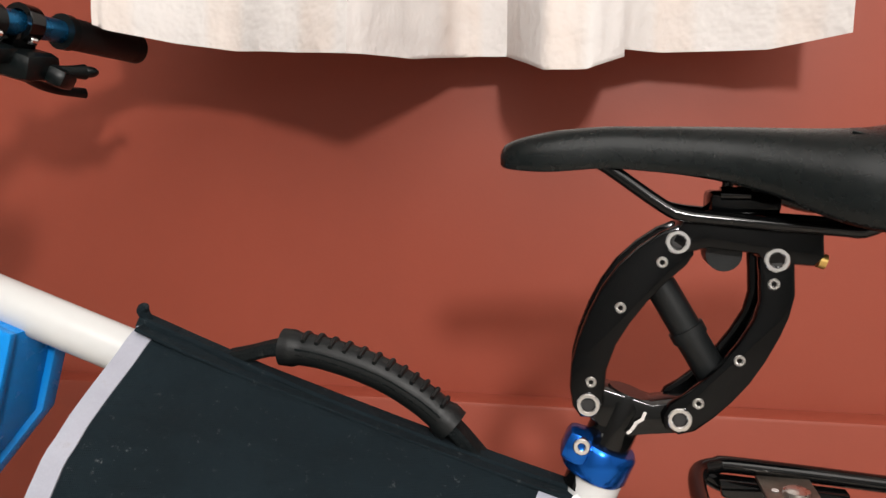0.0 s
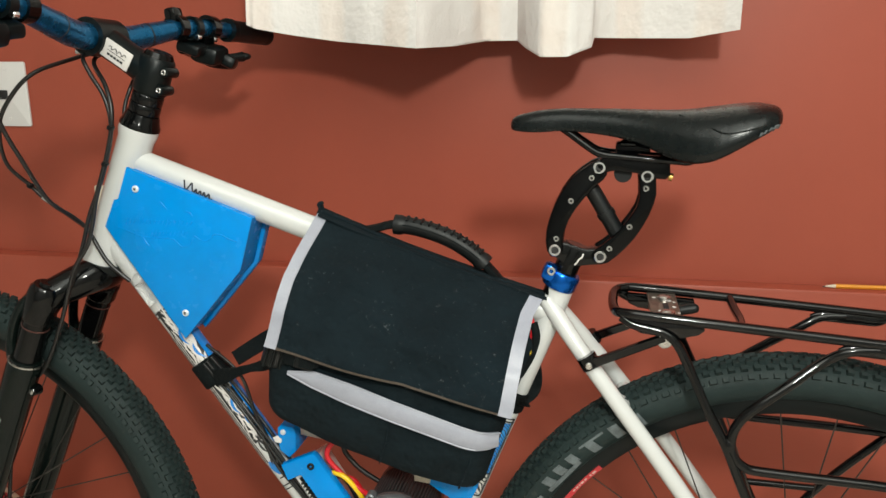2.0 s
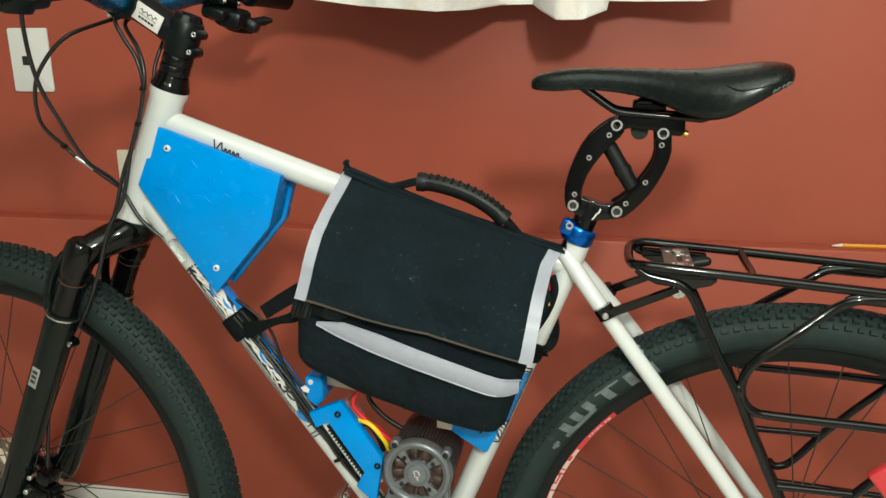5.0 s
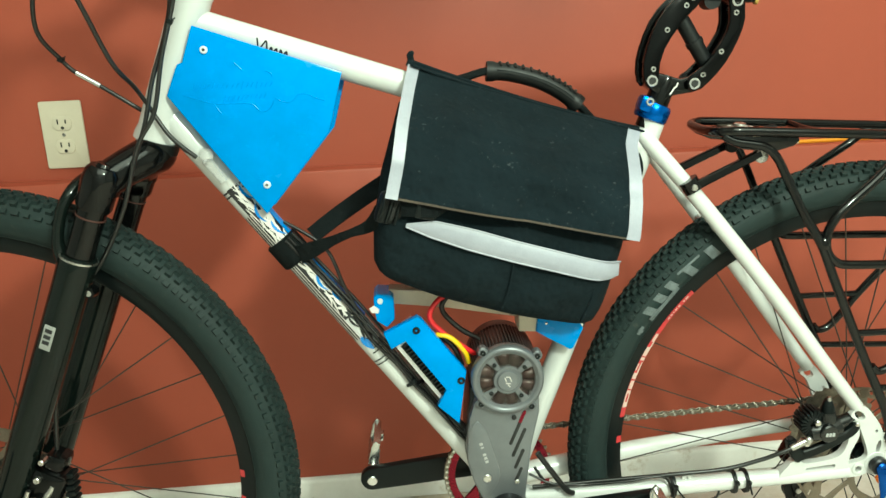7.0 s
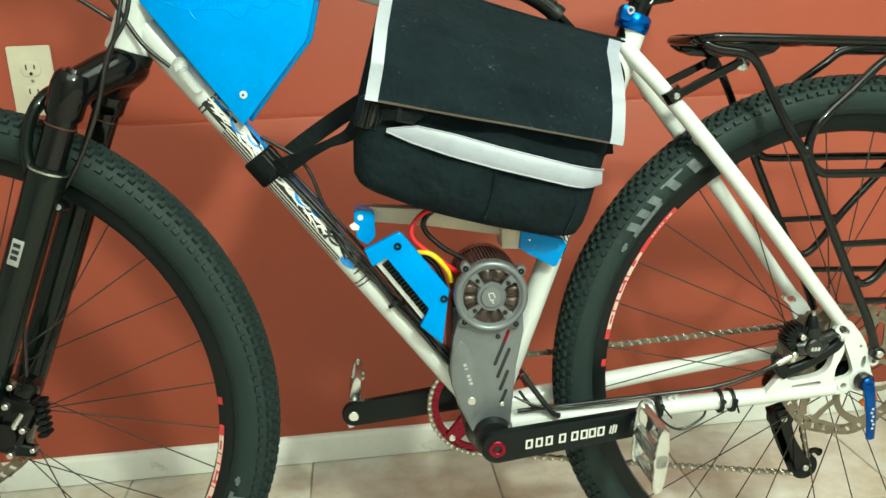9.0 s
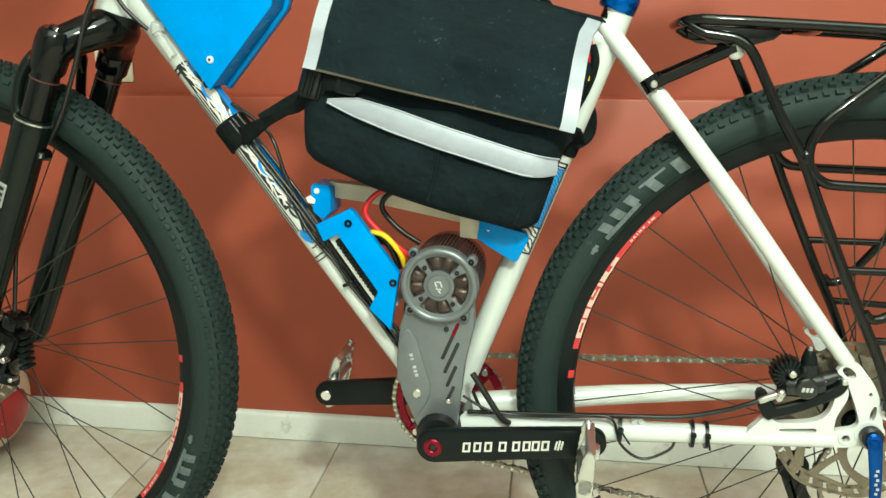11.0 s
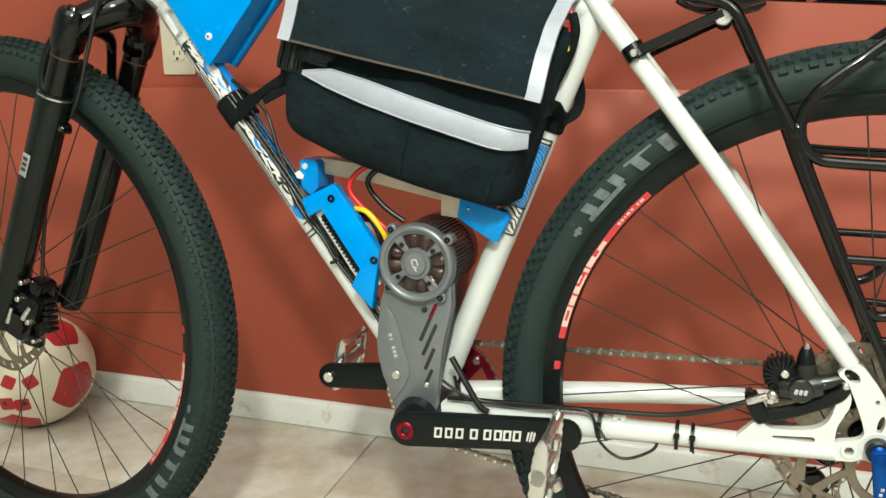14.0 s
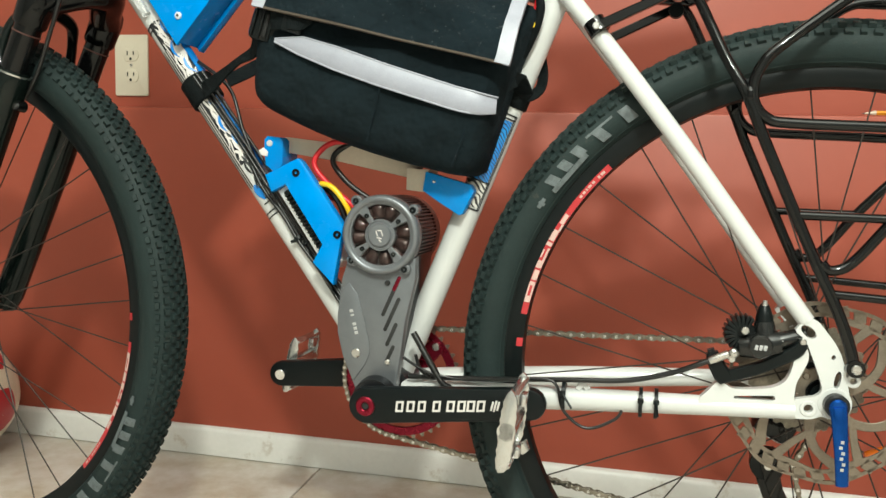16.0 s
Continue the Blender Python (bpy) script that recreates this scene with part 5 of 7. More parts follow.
mount = Shape().ribbon([(0.3495, -0.068, 0.3905), (0.3530, -0.068, 0.3810), (0.3600, -0.068, 0.3690), (0.3640, -0.068, 0.3655)], [0.0052, 0.0075, 0.0082, 0.0070], 0.010, 4)
mount.ribbon([(0.3600, -0.0675, 0.3670), (0.3780, -0.0675, 0.3725), (0.3984, -0.0675, 0.3812), (0.4243, -0.0675, 0.3965), (0.4300, -0.0675, 0.4060)], [0.0066, 0.0058, 0.0056, 0.0060, 0.0050], 0.009, 4)
part("pad_mount", mount, SATIN, calr, "black brake mount adapter")
for x, z, y, r in ((0.3775, 0.4149, -0.079, 0.0038), (0.3672, 0.3868, -0.077, 0.0036), (0.430, 0.4075, -0.074, 0.0030)):
    part("bolt", Shape().disc((x, z), y, y + 0.014, r, 12, 0.0008), STEEL, calr)
part("post_bolt", Shape().tube([(0.3500, -0.068, 0.3880), (0.3478, -0.068, 0.3935)], 0.0038, 6), GREYD, calr)
bj = Shape().tube([(0.3470, -0.076, 0.3828), (0.3500, -0.076, 0.3845), (0.3640, -0.076, 0.3912)], [0.0036, 0.0041, 0.0038], 14)
bj.ball((0.3685, -0.076, 0.3925), 0.0050, 16, (1, 0.8, 1))
part("banjo", bj, STEEL, calr, "silver hose banjo")
for i in range(3):
    part("print_bar", Shape().box((0.0030, 0.0006, 0.0050), pose(0.3880 + 0.0040 * i, -0.0813, 0.4003, 0, 14, 0), 0.0002), GREYPRINT, calr)
for i in range(6):
    part("print_bar", Shape().box((0.0015, 0.0006, 0.0018), pose(0.4075 + 0.0024 * i, -0.0712 + 0.0006 * i, 0.4043 + 0.0008 * i, 0, -16, 0)), GREYPRINT, calr)

# drive train
ring = Shape()
pr = []
for k in range(38 * 4):
    rr = 0.0725 + (0.0020 if k % 4 in (1, 2) else -0.0020)
    pr.append((rr, 2 * math.pi * k / 152))
for r0, r1, y0, y1 in ((0.060, 0.0705, 0.037, 0.040),):
    ring.ring(BB, y0, y1, r0, r1, 72)
chring = part("chainring", ring, REDAN, bike, "red anodised chainring")
tt_ = Shape()
for k in range(38):
    a = 2 * math.pi * k / 38
    e, b = Vector((math.cos(a), 0, math.sin(a))), Vector((-math.sin(a), 0, math.cos(a)))
    o = Vector(at(BB, 0.0385))
    tt_.add([o + e * 0.0700 + b * 0.0032 + Vector((0, -0.001, 0)), o + e * 0.0700 - b * 0.0032 + Vector((0, -0.001, 0)), o + e * 0.0748 - b * 0.0011 + Vector((0, -0.001, 0)), o + e * 0.0748 + b * 0.0011 + Vector((0, -0.001, 0)),
             o + e * 0.0700 + b * 0.0032 + Vector((0, 0.001, 0)), o + e * 0.0700 - b * 0.0032 + Vector((0, 0.001, 0)), o + e * 0.0748 - b * 0.0011 + Vector((0, 0.001, 0)), o + e * 0.0748 + b * 0.0011 + Vector((0, 0.001, 0))],
            [(0, 1, 2, 3), (7, 6, 5, 4), (0, 3, 7, 4), (1, 5, 6, 2), (3, 2, 6, 7)])
part("chainring_teeth", tt_, CHAIN, chring)
for i in range(4):
    a = radians(45 + 90 * i)
    arm = Shape().ribbon([at(BB, 0.036), (BB[0] + 0.064 * math.cos(a), 0.036, BB[1] + 0.064 * math.sin(a))], [0.016, 0.010], 0.005)
    part("spider_arm", arm, REDAN, chring)
    part("chainring_bolt", Shape().disc((BB[0] + 0.062 * math.cos(a), BB[1] + 0.062 * math.sin(a)), 0.0315, 0.042, 0.0048, 12), STEEL, chring)


def chain_run(p, q):
    p, q = Vector(p), Vector(q)
    n = max(2, round((q - p).length / 0.0127))
    sh = Shape()
    u = (q - p) / n
    side_y = Vector((0, 1, 0))
    for i in range(n):
        a, b = p + u * i, p + u * (i + 1)
        off = 0.0034 if i % 2 else 0.0022
        for s in (-1, 1):
            o = side_y * off * s
            sh.ribbon([a + o, a.lerp(b, 0.25) + o, a.lerp(b, 0.5) + o, a.lerp(b, 0.75) + o, b + o], [0.0033, 0.0030, 0.0016, 0.0030, 0.0033], 0.0010)
        pins.tube([a - side_y * 0.0046, a + side_y * 0.0046], 0.0018, 8)
    return sh


pins = Shape()
ch = chain_run((0.026, 0.0385, 0.3700), (0.446, 0.047, 0.3840))
for p, q in (((0.002, 0.0385, 0.3785), (0.026, 0.0385, 0.3700)), ((-0.004, 0.0385, 0.2335), (0.4560, 0.046, 0.1565)), ((0.4700, 0.046, 0.1700), (0.4500, 0.047, 0.2500)), ((0.4500, 0.047, 0.2500), (0.4900, 0.047, 0.3300))):
    r2 = chain_run(p, q)
    ch.add(r2.v, r2.f)
prev = None
for k in range(15):
    a = radians(90 + 180 * k / 14)
    p = (BB[0] + 0.0725 * math.cos(a), 0.0385, BB[1] + 0.0725 * math.sin(a))
    if prev:
        r2 = chain_run(prev, p)
        ch.add(r2.v, r2.f)
    prev = p
chn = part("chain", ch, CHAIN, bike, "oily steel bicycle chain")
tagged(part("chain_pins", pins, STEEL, chn, "bright steel chain pins"), "bright steel chain pins", kind="stuff")
der = Shape()
der.ribbon([(0.418, 0.056, 0.262), (0.432, 0.056, 0.215), (0.456, 0.056, 0.170)], [0.0135, 0.0115, 0.0150], 0.003, 4)
der.ribbon([(0.422, 0.040, 0.262), (0.436, 0.040, 0.215), (0.458, 0.040, 0.170)], [0.010, 0.007, 0.0120], 0.003, 4)
der.box((0.046, 0.034, 0.036), pose(0.432, 0.066, 0.290, 0, 25, 0), 0.010)
der.tube([(0.468, 0.062, 0.325), (0.440, 0.068, 0.300)], 0.011, 14)
dm = part("rear_derailleur", der, BLACK, bike, "black long-cage rear derailleur")
for c in ((0.4240, 0.2480), (0.4610, 0.1690)):
    part("jockey_wheel", Shape().ring(c, 0.043, 0.053, 0.004, 0.0185 if c[1] > 0.2 else 0.0205, 22), SATIN, dm)
    part("jockey_bolt", Shape().disc(c, 0.036, 0.058, 0.0045, 12), STEEL, dm)
part("cage_hook", Shape().tube([(0.462, 0.048, 0.183), (0.476, 0.048, 0.190), (0.486, 0.048, 0.186)], [0.004, 0.004, 0.006], 10, 3), BLACK, dm)


def crank(s, a, label):
    d = Vector((math.cos(a), 0, math.sin(a)))
    tip = Vector(at(BB)) + d * 0.1755
    y0, y1 = (-0.088, -0.074) if s < 0 else (0.070, 0.084)
    sh = Shape().prism(stadium(BB, (tip.x, tip.z), 0.0195, 0.0165), y0, y1, 0.003)
    cr = part("crank_arm", sh, SATIN, bike, label)
    return cr, tip, y0, y1


cr, tip, y0, y1 = crank(-1, math.atan2(0.0185, 0.1745), "black alloy crank arm with pale block marks")
part("crank_bolt", Shape().ring(BB, -0.0905, -0.086, 0.0042, 0.0105, 28, 0.0012), REDAN, cr, "red anodised crank bolt")
part("bolt_socket", Shape().disc(BB, -0.0884, -0.085, 0.0044, 6), DARK, cr)
ca = math.atan2(0.0185, 0.1745)
cd = Vector((math.cos(ca), 0, math.sin(ca)))
cn = Vector((-math.sin(ca), 0, math.cos(ca)))
for x in (0.034, 0.0462, 0.0584, 0.0745, 0.0895, 0.1010, 0.1110, 0.1215):
    # a plain slanted frame, with no letter's shape
    mk = Shape()
    for x0, z0, x1, z1 in ((0.0, -0.5, 0.26, 0.5), (0.74, -0.5, 1.0, 0.5), (0.26, -0.5, 0.74, -0.32), (0.26, 0.32, 0.74, 0.5)):
        q = [Vector(at(BB, -0.0884)) + cd * (x + 0.0086 * u_ + 0.0022 * v_) + cn * (-0.0005 + 0.0116 * v_) for u_, v_ in ((x0, z0), (x1, z0), (x1, z1), (x0, z1))]
        mk.add(q + [p + Vector((0, 0.0010, 0)) for p in q], [(0, 1, 2, 3), (0, 4, 5, 1), (1, 5, 6, 2), (2, 6, 7, 3), (3, 7, 4, 0)])
    part("block_mark", mk, WLETTER, cr, "pale slanted block")
for k in range(3):
    q = Vector(at(BB, -0.0884)) + cd * (0.1375 + 0.0032 * k) - cn * 0.0005
    part("block_mark", Shape().box((0.0020, 0.0008, 0.010 + 0.002 * (k % 2)), Matrix.Translation(q) @ pose(0, 0, 0, 0, 12, 0), 0.0002), WLETTER, cr)
cf, tipf, y0f, y1f = crank(1, math.atan2(-0.0180, -0.1745), "black alloy crank arm")
part("pedal_bolt", Shape().disc((tipf.x, tipf.z), 0.0665, 0.0705, 0.0070, 20), CHROME, cf)


def pedal(cr_, tip_, y_in, s, lean):
    """A caged alloy pedal standing on edge beside its crank."""
    m = Matrix.Translation((tip_.x, y_in, tip_.z)) @ pose(0, 0, 0, 0, lean, 0)
    ax_ = Shape().tube([m @ Vector((0, 0, 0)), m @ Vector((0, 0.012 * s, 0)), m @ Vector((0, 0.090 * s, 0))], [0.0075, 0.0070, 0.0085], 16)
    pd = part("pedal", ax_, ALLOY, cr_, "worn bright alloy caged pedal")
    body = Shape()
    plate = [(-0.004, -0.056), (0.004, -0.054), (0.0095, -0.040), (0.0110, -0.015), (0.0110, 0.015), (0.0095, 0.040), (0.005, 0.052), (0.0, 0.056), (-0.007, 0.045), (-0.0095, 0.020), (-0.0095, -0.020), (-0.0085, -0.045)]
    saw = []
    for i in range(len(plate)):
        (xa, za), (xb, zb) = plate[i], plate[(i + 1) % len(plate)]
        n = max(1, round(math.hypot(xb - xa, zb - za) / 0.006))
        saw += [(xa + (xb - xa) * j / n + (0.0016 if j % 2 else 0) * (1 if xa > 0 else -1), za + (zb - za) * j / n) for j in range(n)]
    plate = [(x * 0.68, z * 0.70) for x, z in saw]
    for yy, th in ((0.014, 0.004), (0.084, 0.006)):
        body.prism(plate, yy * s, (yy + th) * s, 0.0012, m)
    for zz in (-1, 1):
        body.box((0.010, 0.072, 0.004), m @ pose(0.002, 0.051 * s, 0.033 * zz), 0.0012)
        body.box((0.008, 0.016, 0.012), m @ pose(0.008, 0.060 * s, 0.025 * zz), 0.002)
    body.box((0.013, 0.066, 0.020), m @ pose(0, 0.050 * s, 0), 0.005)
    body.tube([m @ Vector((0.010, 0.050 * s, -0.022)), m @ Vector((0.016, 0.050 * s, -0.028))], [0.008, 0.005], 12)
    me = mesh_of("pedal_cage", body, ALLOY)
    ob = new("pedal_cage", me)
    ob.parent = cr_


pedal(cr, tip + Vector((-0.008, 0, -0.001)), -0.088, -1, 5)
pedal(cf, tipf + Vector((0, 0, 0.006)), 0.084, 1, 10)

# ---- seat post and saddle ----
post = Shape().tube([(0.1800, 0, 0.770), (0.1945, 0, 0.807), (0.2010, 0, 0.824), (0.2030, 0, 0.8300)], [0.0138, 0.0138, 0.0140, 0.0118], 24)
post.prism([(0.176, 0.820), (0.1785, 0.8345), (0.190, 0.833), (0.215, 0.826), (0.232, 0.8290), (0.2375, 0.818), (0.230, 0.8105), (0.213, 0.8085), (0.198, 0.806), (0.186, 0.812)], -0.0125, 0.0125, 0.002)
sp_ = part("seat_post", post, BLACK, bike, "gloss black linkage suspension seat post")
for x, z, l, a in ((0.2055, 0.8140, 0.005, 60), (0.2080, 0.8170, 0.006, 35), (0.2105, 0.8205, 0.004, 70), (0.2030, 0.8105, 0.003, 40)):
    part("print_bar", Shape().box((l, 0.0007, 0.0018), pose(x, -0.0145, z, 0, -a, 0), 0.0002), WLETTER, sp_)
front_link = [(0.2240, 0.9265), (0.2150, 0.9225), (0.2040, 0.9145), (0.1934, 0.9040), (0.1850, 0.8915), (0.1785, 0.8778), (0.1730, 0.8620), (0.1699, 0.8481), (0.1695, 0.8350), (0.1715, 0.8240), (0.1760, 0.8180),
              (0.1830, 0.8185), (0.1880, 0.8245), (0.1885, 0.8340), (0.1895, 0.8460), (0.1940, 0.8600), (0.2009, 0.8722), (0.2100, 0.8850), (0.2187, 0.8953), (0.2290, 0.9050), (0.2325, 0.9110), (0.2320, 0.9200)]
rear_link = [(0.2740, 0.9185), (0.2810, 0.9150), (0.2835, 0.9067), (0.2846, 0.8911), (0.2825, 0.8800), (0.2785, 0.8687), (0.2720, 0.8550), (0.2646, 0.8424), (0.2560, 0.8315), (0.2470, 0.8221), (0.2375, 0.8140), (0.2290, 0.8115), (0.2215, 0.8150), (0.2200, 0.8220),
             (0.2235, 0.8290), (0.2310, 0.8340), (0.2400, 0.8420), (0.2490, 0.8520), (0.2580, 0.8650), (0.2645, 0.8770), (0.2668, 0.8874), (0.2660, 0.9000), (0.2650, 0.9100), (0.2680, 0.9165)]
for nm, poly in (("front_link", front_link), ("rear_link", rear_link)):
    for s in (-1, 1):
        y = sorted((0.0185 * s, 0.0115 * s))
        part(nm, Shape().prism(poly, y[0], y[1], 0.0022), LINKB, sp_, "curved gloss black link arm")
part("link_web", Shape().prism([(x * 1.0, z) for x, z in ((0.1755, 0.8450), (0.1785, 0.8600), (0.1880, 0.8830), (0.1990, 0.9000), (0.2040, 0.8960), (0.1950, 0.8800), (0.1860, 0.8600), (0.1830, 0.8450))], -0.012, 0.012, 0.001), SATIN, sp_)
part("link_web", Shape().prism([(0.2805, 0.9000), (0.2820, 0.8880), (0.2740, 0.8660), (0.2610, 0.8440), (0.2480, 0.8290), (0.2440, 0.8340), (0.2560, 0.8480), (0.2660, 0.8660), (0.2740, 0.8880), (0.2740, 0.9000)], -0.012, 0.012, 0.001), SATIN, sp_)
for x, z in ((0.2240, 0.9178), (0.2740, 0.9099), (0.1800, 0.8258), (0.2291, 0.8207)):
    part("pivot_ring", Shape().ring((x, z), -0.0202, -0.0180, 0.0038, 0.0066, 28), CHROME, sp_, "bright steel pivot ring")
    part("pivot_bore", Shape().disc((x, z), -0.0190, 0.0190, 0.0040, 18), DARK, sp_)
for x, z in ((0.2164, 0.9066), (0.1955, 0.8810), (0.1811, 0.8387), (0.2584, 0.8551), (0.2385, 0.8302), (0.2733, 0.8970)):
    part("link_bolt", Shape().ring((x, z), -0.0194, -0.0180, 0.0013, 0.0032, 16), STEEL, sp_)
sk = Shape().tube([(0.2115, 0, 0.9010), (0.2190, 0, 0.8890), (0.2335, 0, 0.8655)], [0.0082, 0.0088, 0.0088], 22)
sk.tube([(0.2320, 0, 0.8680), (0.2350, 0, 0.8630)], 0.0102, 22)
sk.tube([(0.2350, 0, 0.8630), (0.2485, 0, 0.8410)], 0.0090, 22)
part("elastomer_strut", sk, GRIP, sp_, "dull black rubber damper strut")
hd = Shape().prism([(0.2265, 0.9300), (0.2360, 0.9330), (0.2960, 0.9290), (0.2975, 0.9120), (0.2925, 0.9070), (0.2800, 0.9075), (0.2690, 0.9065), (0.2640, 0.9125), (0.2400, 0.9150), (0.2290, 0.9120), (0.2200, 0.9180)], -0.0195, 0.0195, 0.0025)
hd.box((0.036, 0.030, 0.012), pose(0.2580, 0, 0.9385), 0.003)
part("saddle_clamp", hd, LINKB, sp_, "gloss black saddle clamp")
part("adjuster", Shape().lathe([(0.0001, -0.010), (0.0095, -0.010), (0.0095, 0.010), (0.0001, 0.010)], (0.2490, 0.9110), 20), GRIP, sp_)
part("clamp_bolt", Shape().tube([(0.2500, -0.004, 0.940), (0.2500, -0.004, 0.9515)], 0.0030, 10), BLACK, sp_)
part("clamp_nut", Shape().tube([(0.2450, -0.012, 0.9430), (0.2600, -0.012, 0.9430)], 0.0042, 12), BLACK, sp_)
part("clamp_bolt", Shape().tube([(0.2965, -0.010, 0.9095), (0.3000, -0.010, 0.9085)], 0.0042, 10), mat("brass", (0.5, 0.33, 0.1), 0.35, metal=0.9), sp_, "small brass bolt")
# seat clamp
cl = Shape().tube([(0.1832, 0, 0.7800), (0.1842, 0, 0.7825), (0.1895, 0, 0.7960), (0.1905, 0, 0.7985)], [0.0182, 0.0200, 0.0200, 0.0182], 32)
cl.box((0.016, 0.022, 0.019), pose(0.1745, -0.010, 0.8000, 0, 21, 0), 0.005)
sc = part("seat_clamp", cl, BLUEAN, bike, "blue anodised seat clamp")
part("clamp_bolt", Shape().ring((0.1772, 0.8028), -0.0235, -0.019, 0.0020, 0.0048, 18), CHROME, sc)

SX = [(0.1275, 0.9640, 0.9575, 0.006), (0.1300, 0.9682, 0.9555, 0.012), (0.1360, 0.9712, 0.9545, 0.0165), (0.1470, 0.9742, 0.9538, 0.0190), (0.1600, 0.9767, 0.9540, 0.0205), (0.1840, 0.9790, 0.9560, 0.0222), (0.2050, 0.9793, 0.9550, 0.0250),
      (0.2260, 0.9794, 0.9530, 0.0290), (0.2470, 0.9793, 0.9495, 0.0345), (0.2660, 0.9791, 0.9440, 0.0415), (0.2840, 0.9790, 0.9365, 0.0500), (0.3000, 0.9793, 0.9310, 0.0580), (0.3170, 0.9800, 0.9290, 0.0650), (0.3340, 0.9820, 0.9325, 0.0695),
      (0.3500, 0.9840, 0.9410, 0.0710), (0.3650, 0.9858, 0.9500, 0.0705), (0.3800, 0.9868, 0.9590, 0.0670), (0.3910, 0.9862, 0.9655, 0.0590), (0.3965, 0.9840, 0.9690, 0.0480), (0.3980, 0.9800, 0.9730, 0.0380)]
SEC = [(0.0, 1.0), (0.30, 0.995), (0.55, 0.96), (0.75, 0.88), (0.90, 0.70), (0.985, 0.45), (1.0, 0.2), (0.985, 0.05), (0.93, 0.0), (0.86, 0.03), (0.70, 0.30), (0.40, 0.52), (0.0, 0.58)]
rings = []
sx, sr = smooth([Vector((x, t, b)) for x, t, b, w in SX], [w for *_, w in SX], 3)
for p, w in zip(sx, sr):
    dip = 0.0025 * math.exp(-((p.x - 0.27) / 0.08) ** 2)
    half = [(w * u, p.z + (p.y - p.z) * v - (dip if u == 0 else dip * 0.6 if u == 0.30 and v > 0.9 else 0)) for u, v in SEC]
    rings.append([(p.x, y, z) for y, z in half] + [(p.x, -y, z) for y, z in reversed(half[1:-1])])
sad = part("saddle", Shape().loft(rings), SADDLE, bike, "smooth black sports saddle", 60)
for s in (-1, 1):
    part("seam", Shape().tube([(0.300, 0.0395 * s, 0.9755), (0.318, 0.050 * s, 0.9700), (0.330, 0.0625 * s, 0.9640), (0.345, 0.0700 * s, 0.9600), (0.372, 0.0695 * s, 0.9660), (0.392, 0.0590 * s, 0.9720)], 0.0007, 6, 5), SADDLE, sad)
for s in (-1, 1):
    part("saddle_rail", Shape().tube([(0.178, 0.012 * s, 0.9600), (0.1855, 0.016 * s, 0.9570), (0.2150, 0.021 * s, 0.9370), (0.2260, 0.022 * s, 0.9325), (0.2450, 0.022 * s, 0.9305), (0.3000, 0.022 * s, 0.9270), (0.3180, 0.023 * s, 0.9280), (0.345, 0.030 * s, 0.9480), (0.362, 0.034 * s, 0.9600)], 0.0037, 12, 4), BLACK, sad)
br = Shape()
for k in range(4):
    br.box((0.0012, 0.010, 0.0042), pose(0.3895 - 0.0045 * k, -0.060 - 0.002 * k, 0.9665 - 0.0024 * k, 0, 30, -35), 0.0003)
part("rear_badge", br, LETTER, sad, "worn pale bars on the saddle's rear edge")

STEELOLD = mat("worn_plate_steel", (0.20, 0.17, 0.14), 0.4, metal=0.8, var=0.4, scale=90)
# ---- luggage rack ----
zr = lambda x: 0.7672 - 0.066 * (x - 0.30)
fr = Shape().tube([(0.62, -0.058, zr(0.62)), (0.45, -0.058, zr(0.45)), (0.285, -0.056, zr(0.285)), (0.260, -0.052, zr(0.262) - 0.001), (0.2485, -0.040, zr(0.25) - 0.003), (0.2455, 0.0, zr(0.25) - 0.004), (0.2485, 0.040, zr(0.25) - 0.003), (0.260, 0.052, zr(0.262) - 0.001), (0.285, 0.056, zr(0.285)), (0.45, 0.058, zr(0.45)), (0.62, 0.058, zr(0.62)), (0.655, 0.040, zr(0.65)), (0.658, 0.0, zr(0.65)), (0.655, -0.040, zr(0.65)), (0.62, -0.058, zr(0.62))], 0.0054, 14, 4)
rack = part("luggage_rack", fr, RACKB, bike, "gloss black tubular luggage rack, chipped")
for x in (0.378, 0.565):
    part("cross_bar", Shape().tube([(x - 0.004, -0.058, zr(x)), (x + 0.001, -0.02, zr(x) - 0.003), (x + 0.001, 0.02, zr(x) - 0.003), (x, 0.058, zr(x))], 0.0048, 12, 3), RACKB, rack)
part("mount_plate", Shape().box((0.032, 0.108, 0.003), pose(0.301, 0, zr(0.30) - 0.004), 0.001), STEELOLD, rack, "worn steel mount plate")
for y in (-0.054, 0.042):
    part("front_bracket", Shape().prism([(0.262, 0.7640), (0.264, 0.7530), (0.275, 0.7480), (0.312, 0.7440), (0.333, 0.7495), (0.3395, 0.7550), (0.3380, 0.7600)], y, y + 0.012, 0.0015), RACKB, rack)
part("plate_slot", Shape().box((0.006, 0.022, 0.0012), pose(0.303, -0.002, zr(0.30) - 0.0024), 0.0004), DARK, rack)
for k in (-0.032, 0.026):
    part("plate_bolt", Shape().tube([(0.303, k, zr(0.30) - 0.003), (0.303, k, zr(0.30) + 0.0005), (0.303, k, zr(0.30) + 0.0018)], [0.0082, 0.0078, 0.0050], 16), STEEL, rack, "worn steel bolt head")
for i in range(9):
    a, b = 0.0125 * math.sin(i * 2.4), 0.038 * math.cos(i * 1.7)
    part("plate_chip", Shape().disc((0, 0), 0, 0.0006, 0.0016 + 0.0008 * (i % 3), 7, 0.0002), WLETTER, rack).matrix_local = pose(0.303 + a, b, zr(0.30) - 0.0024, 90, 0, 0)
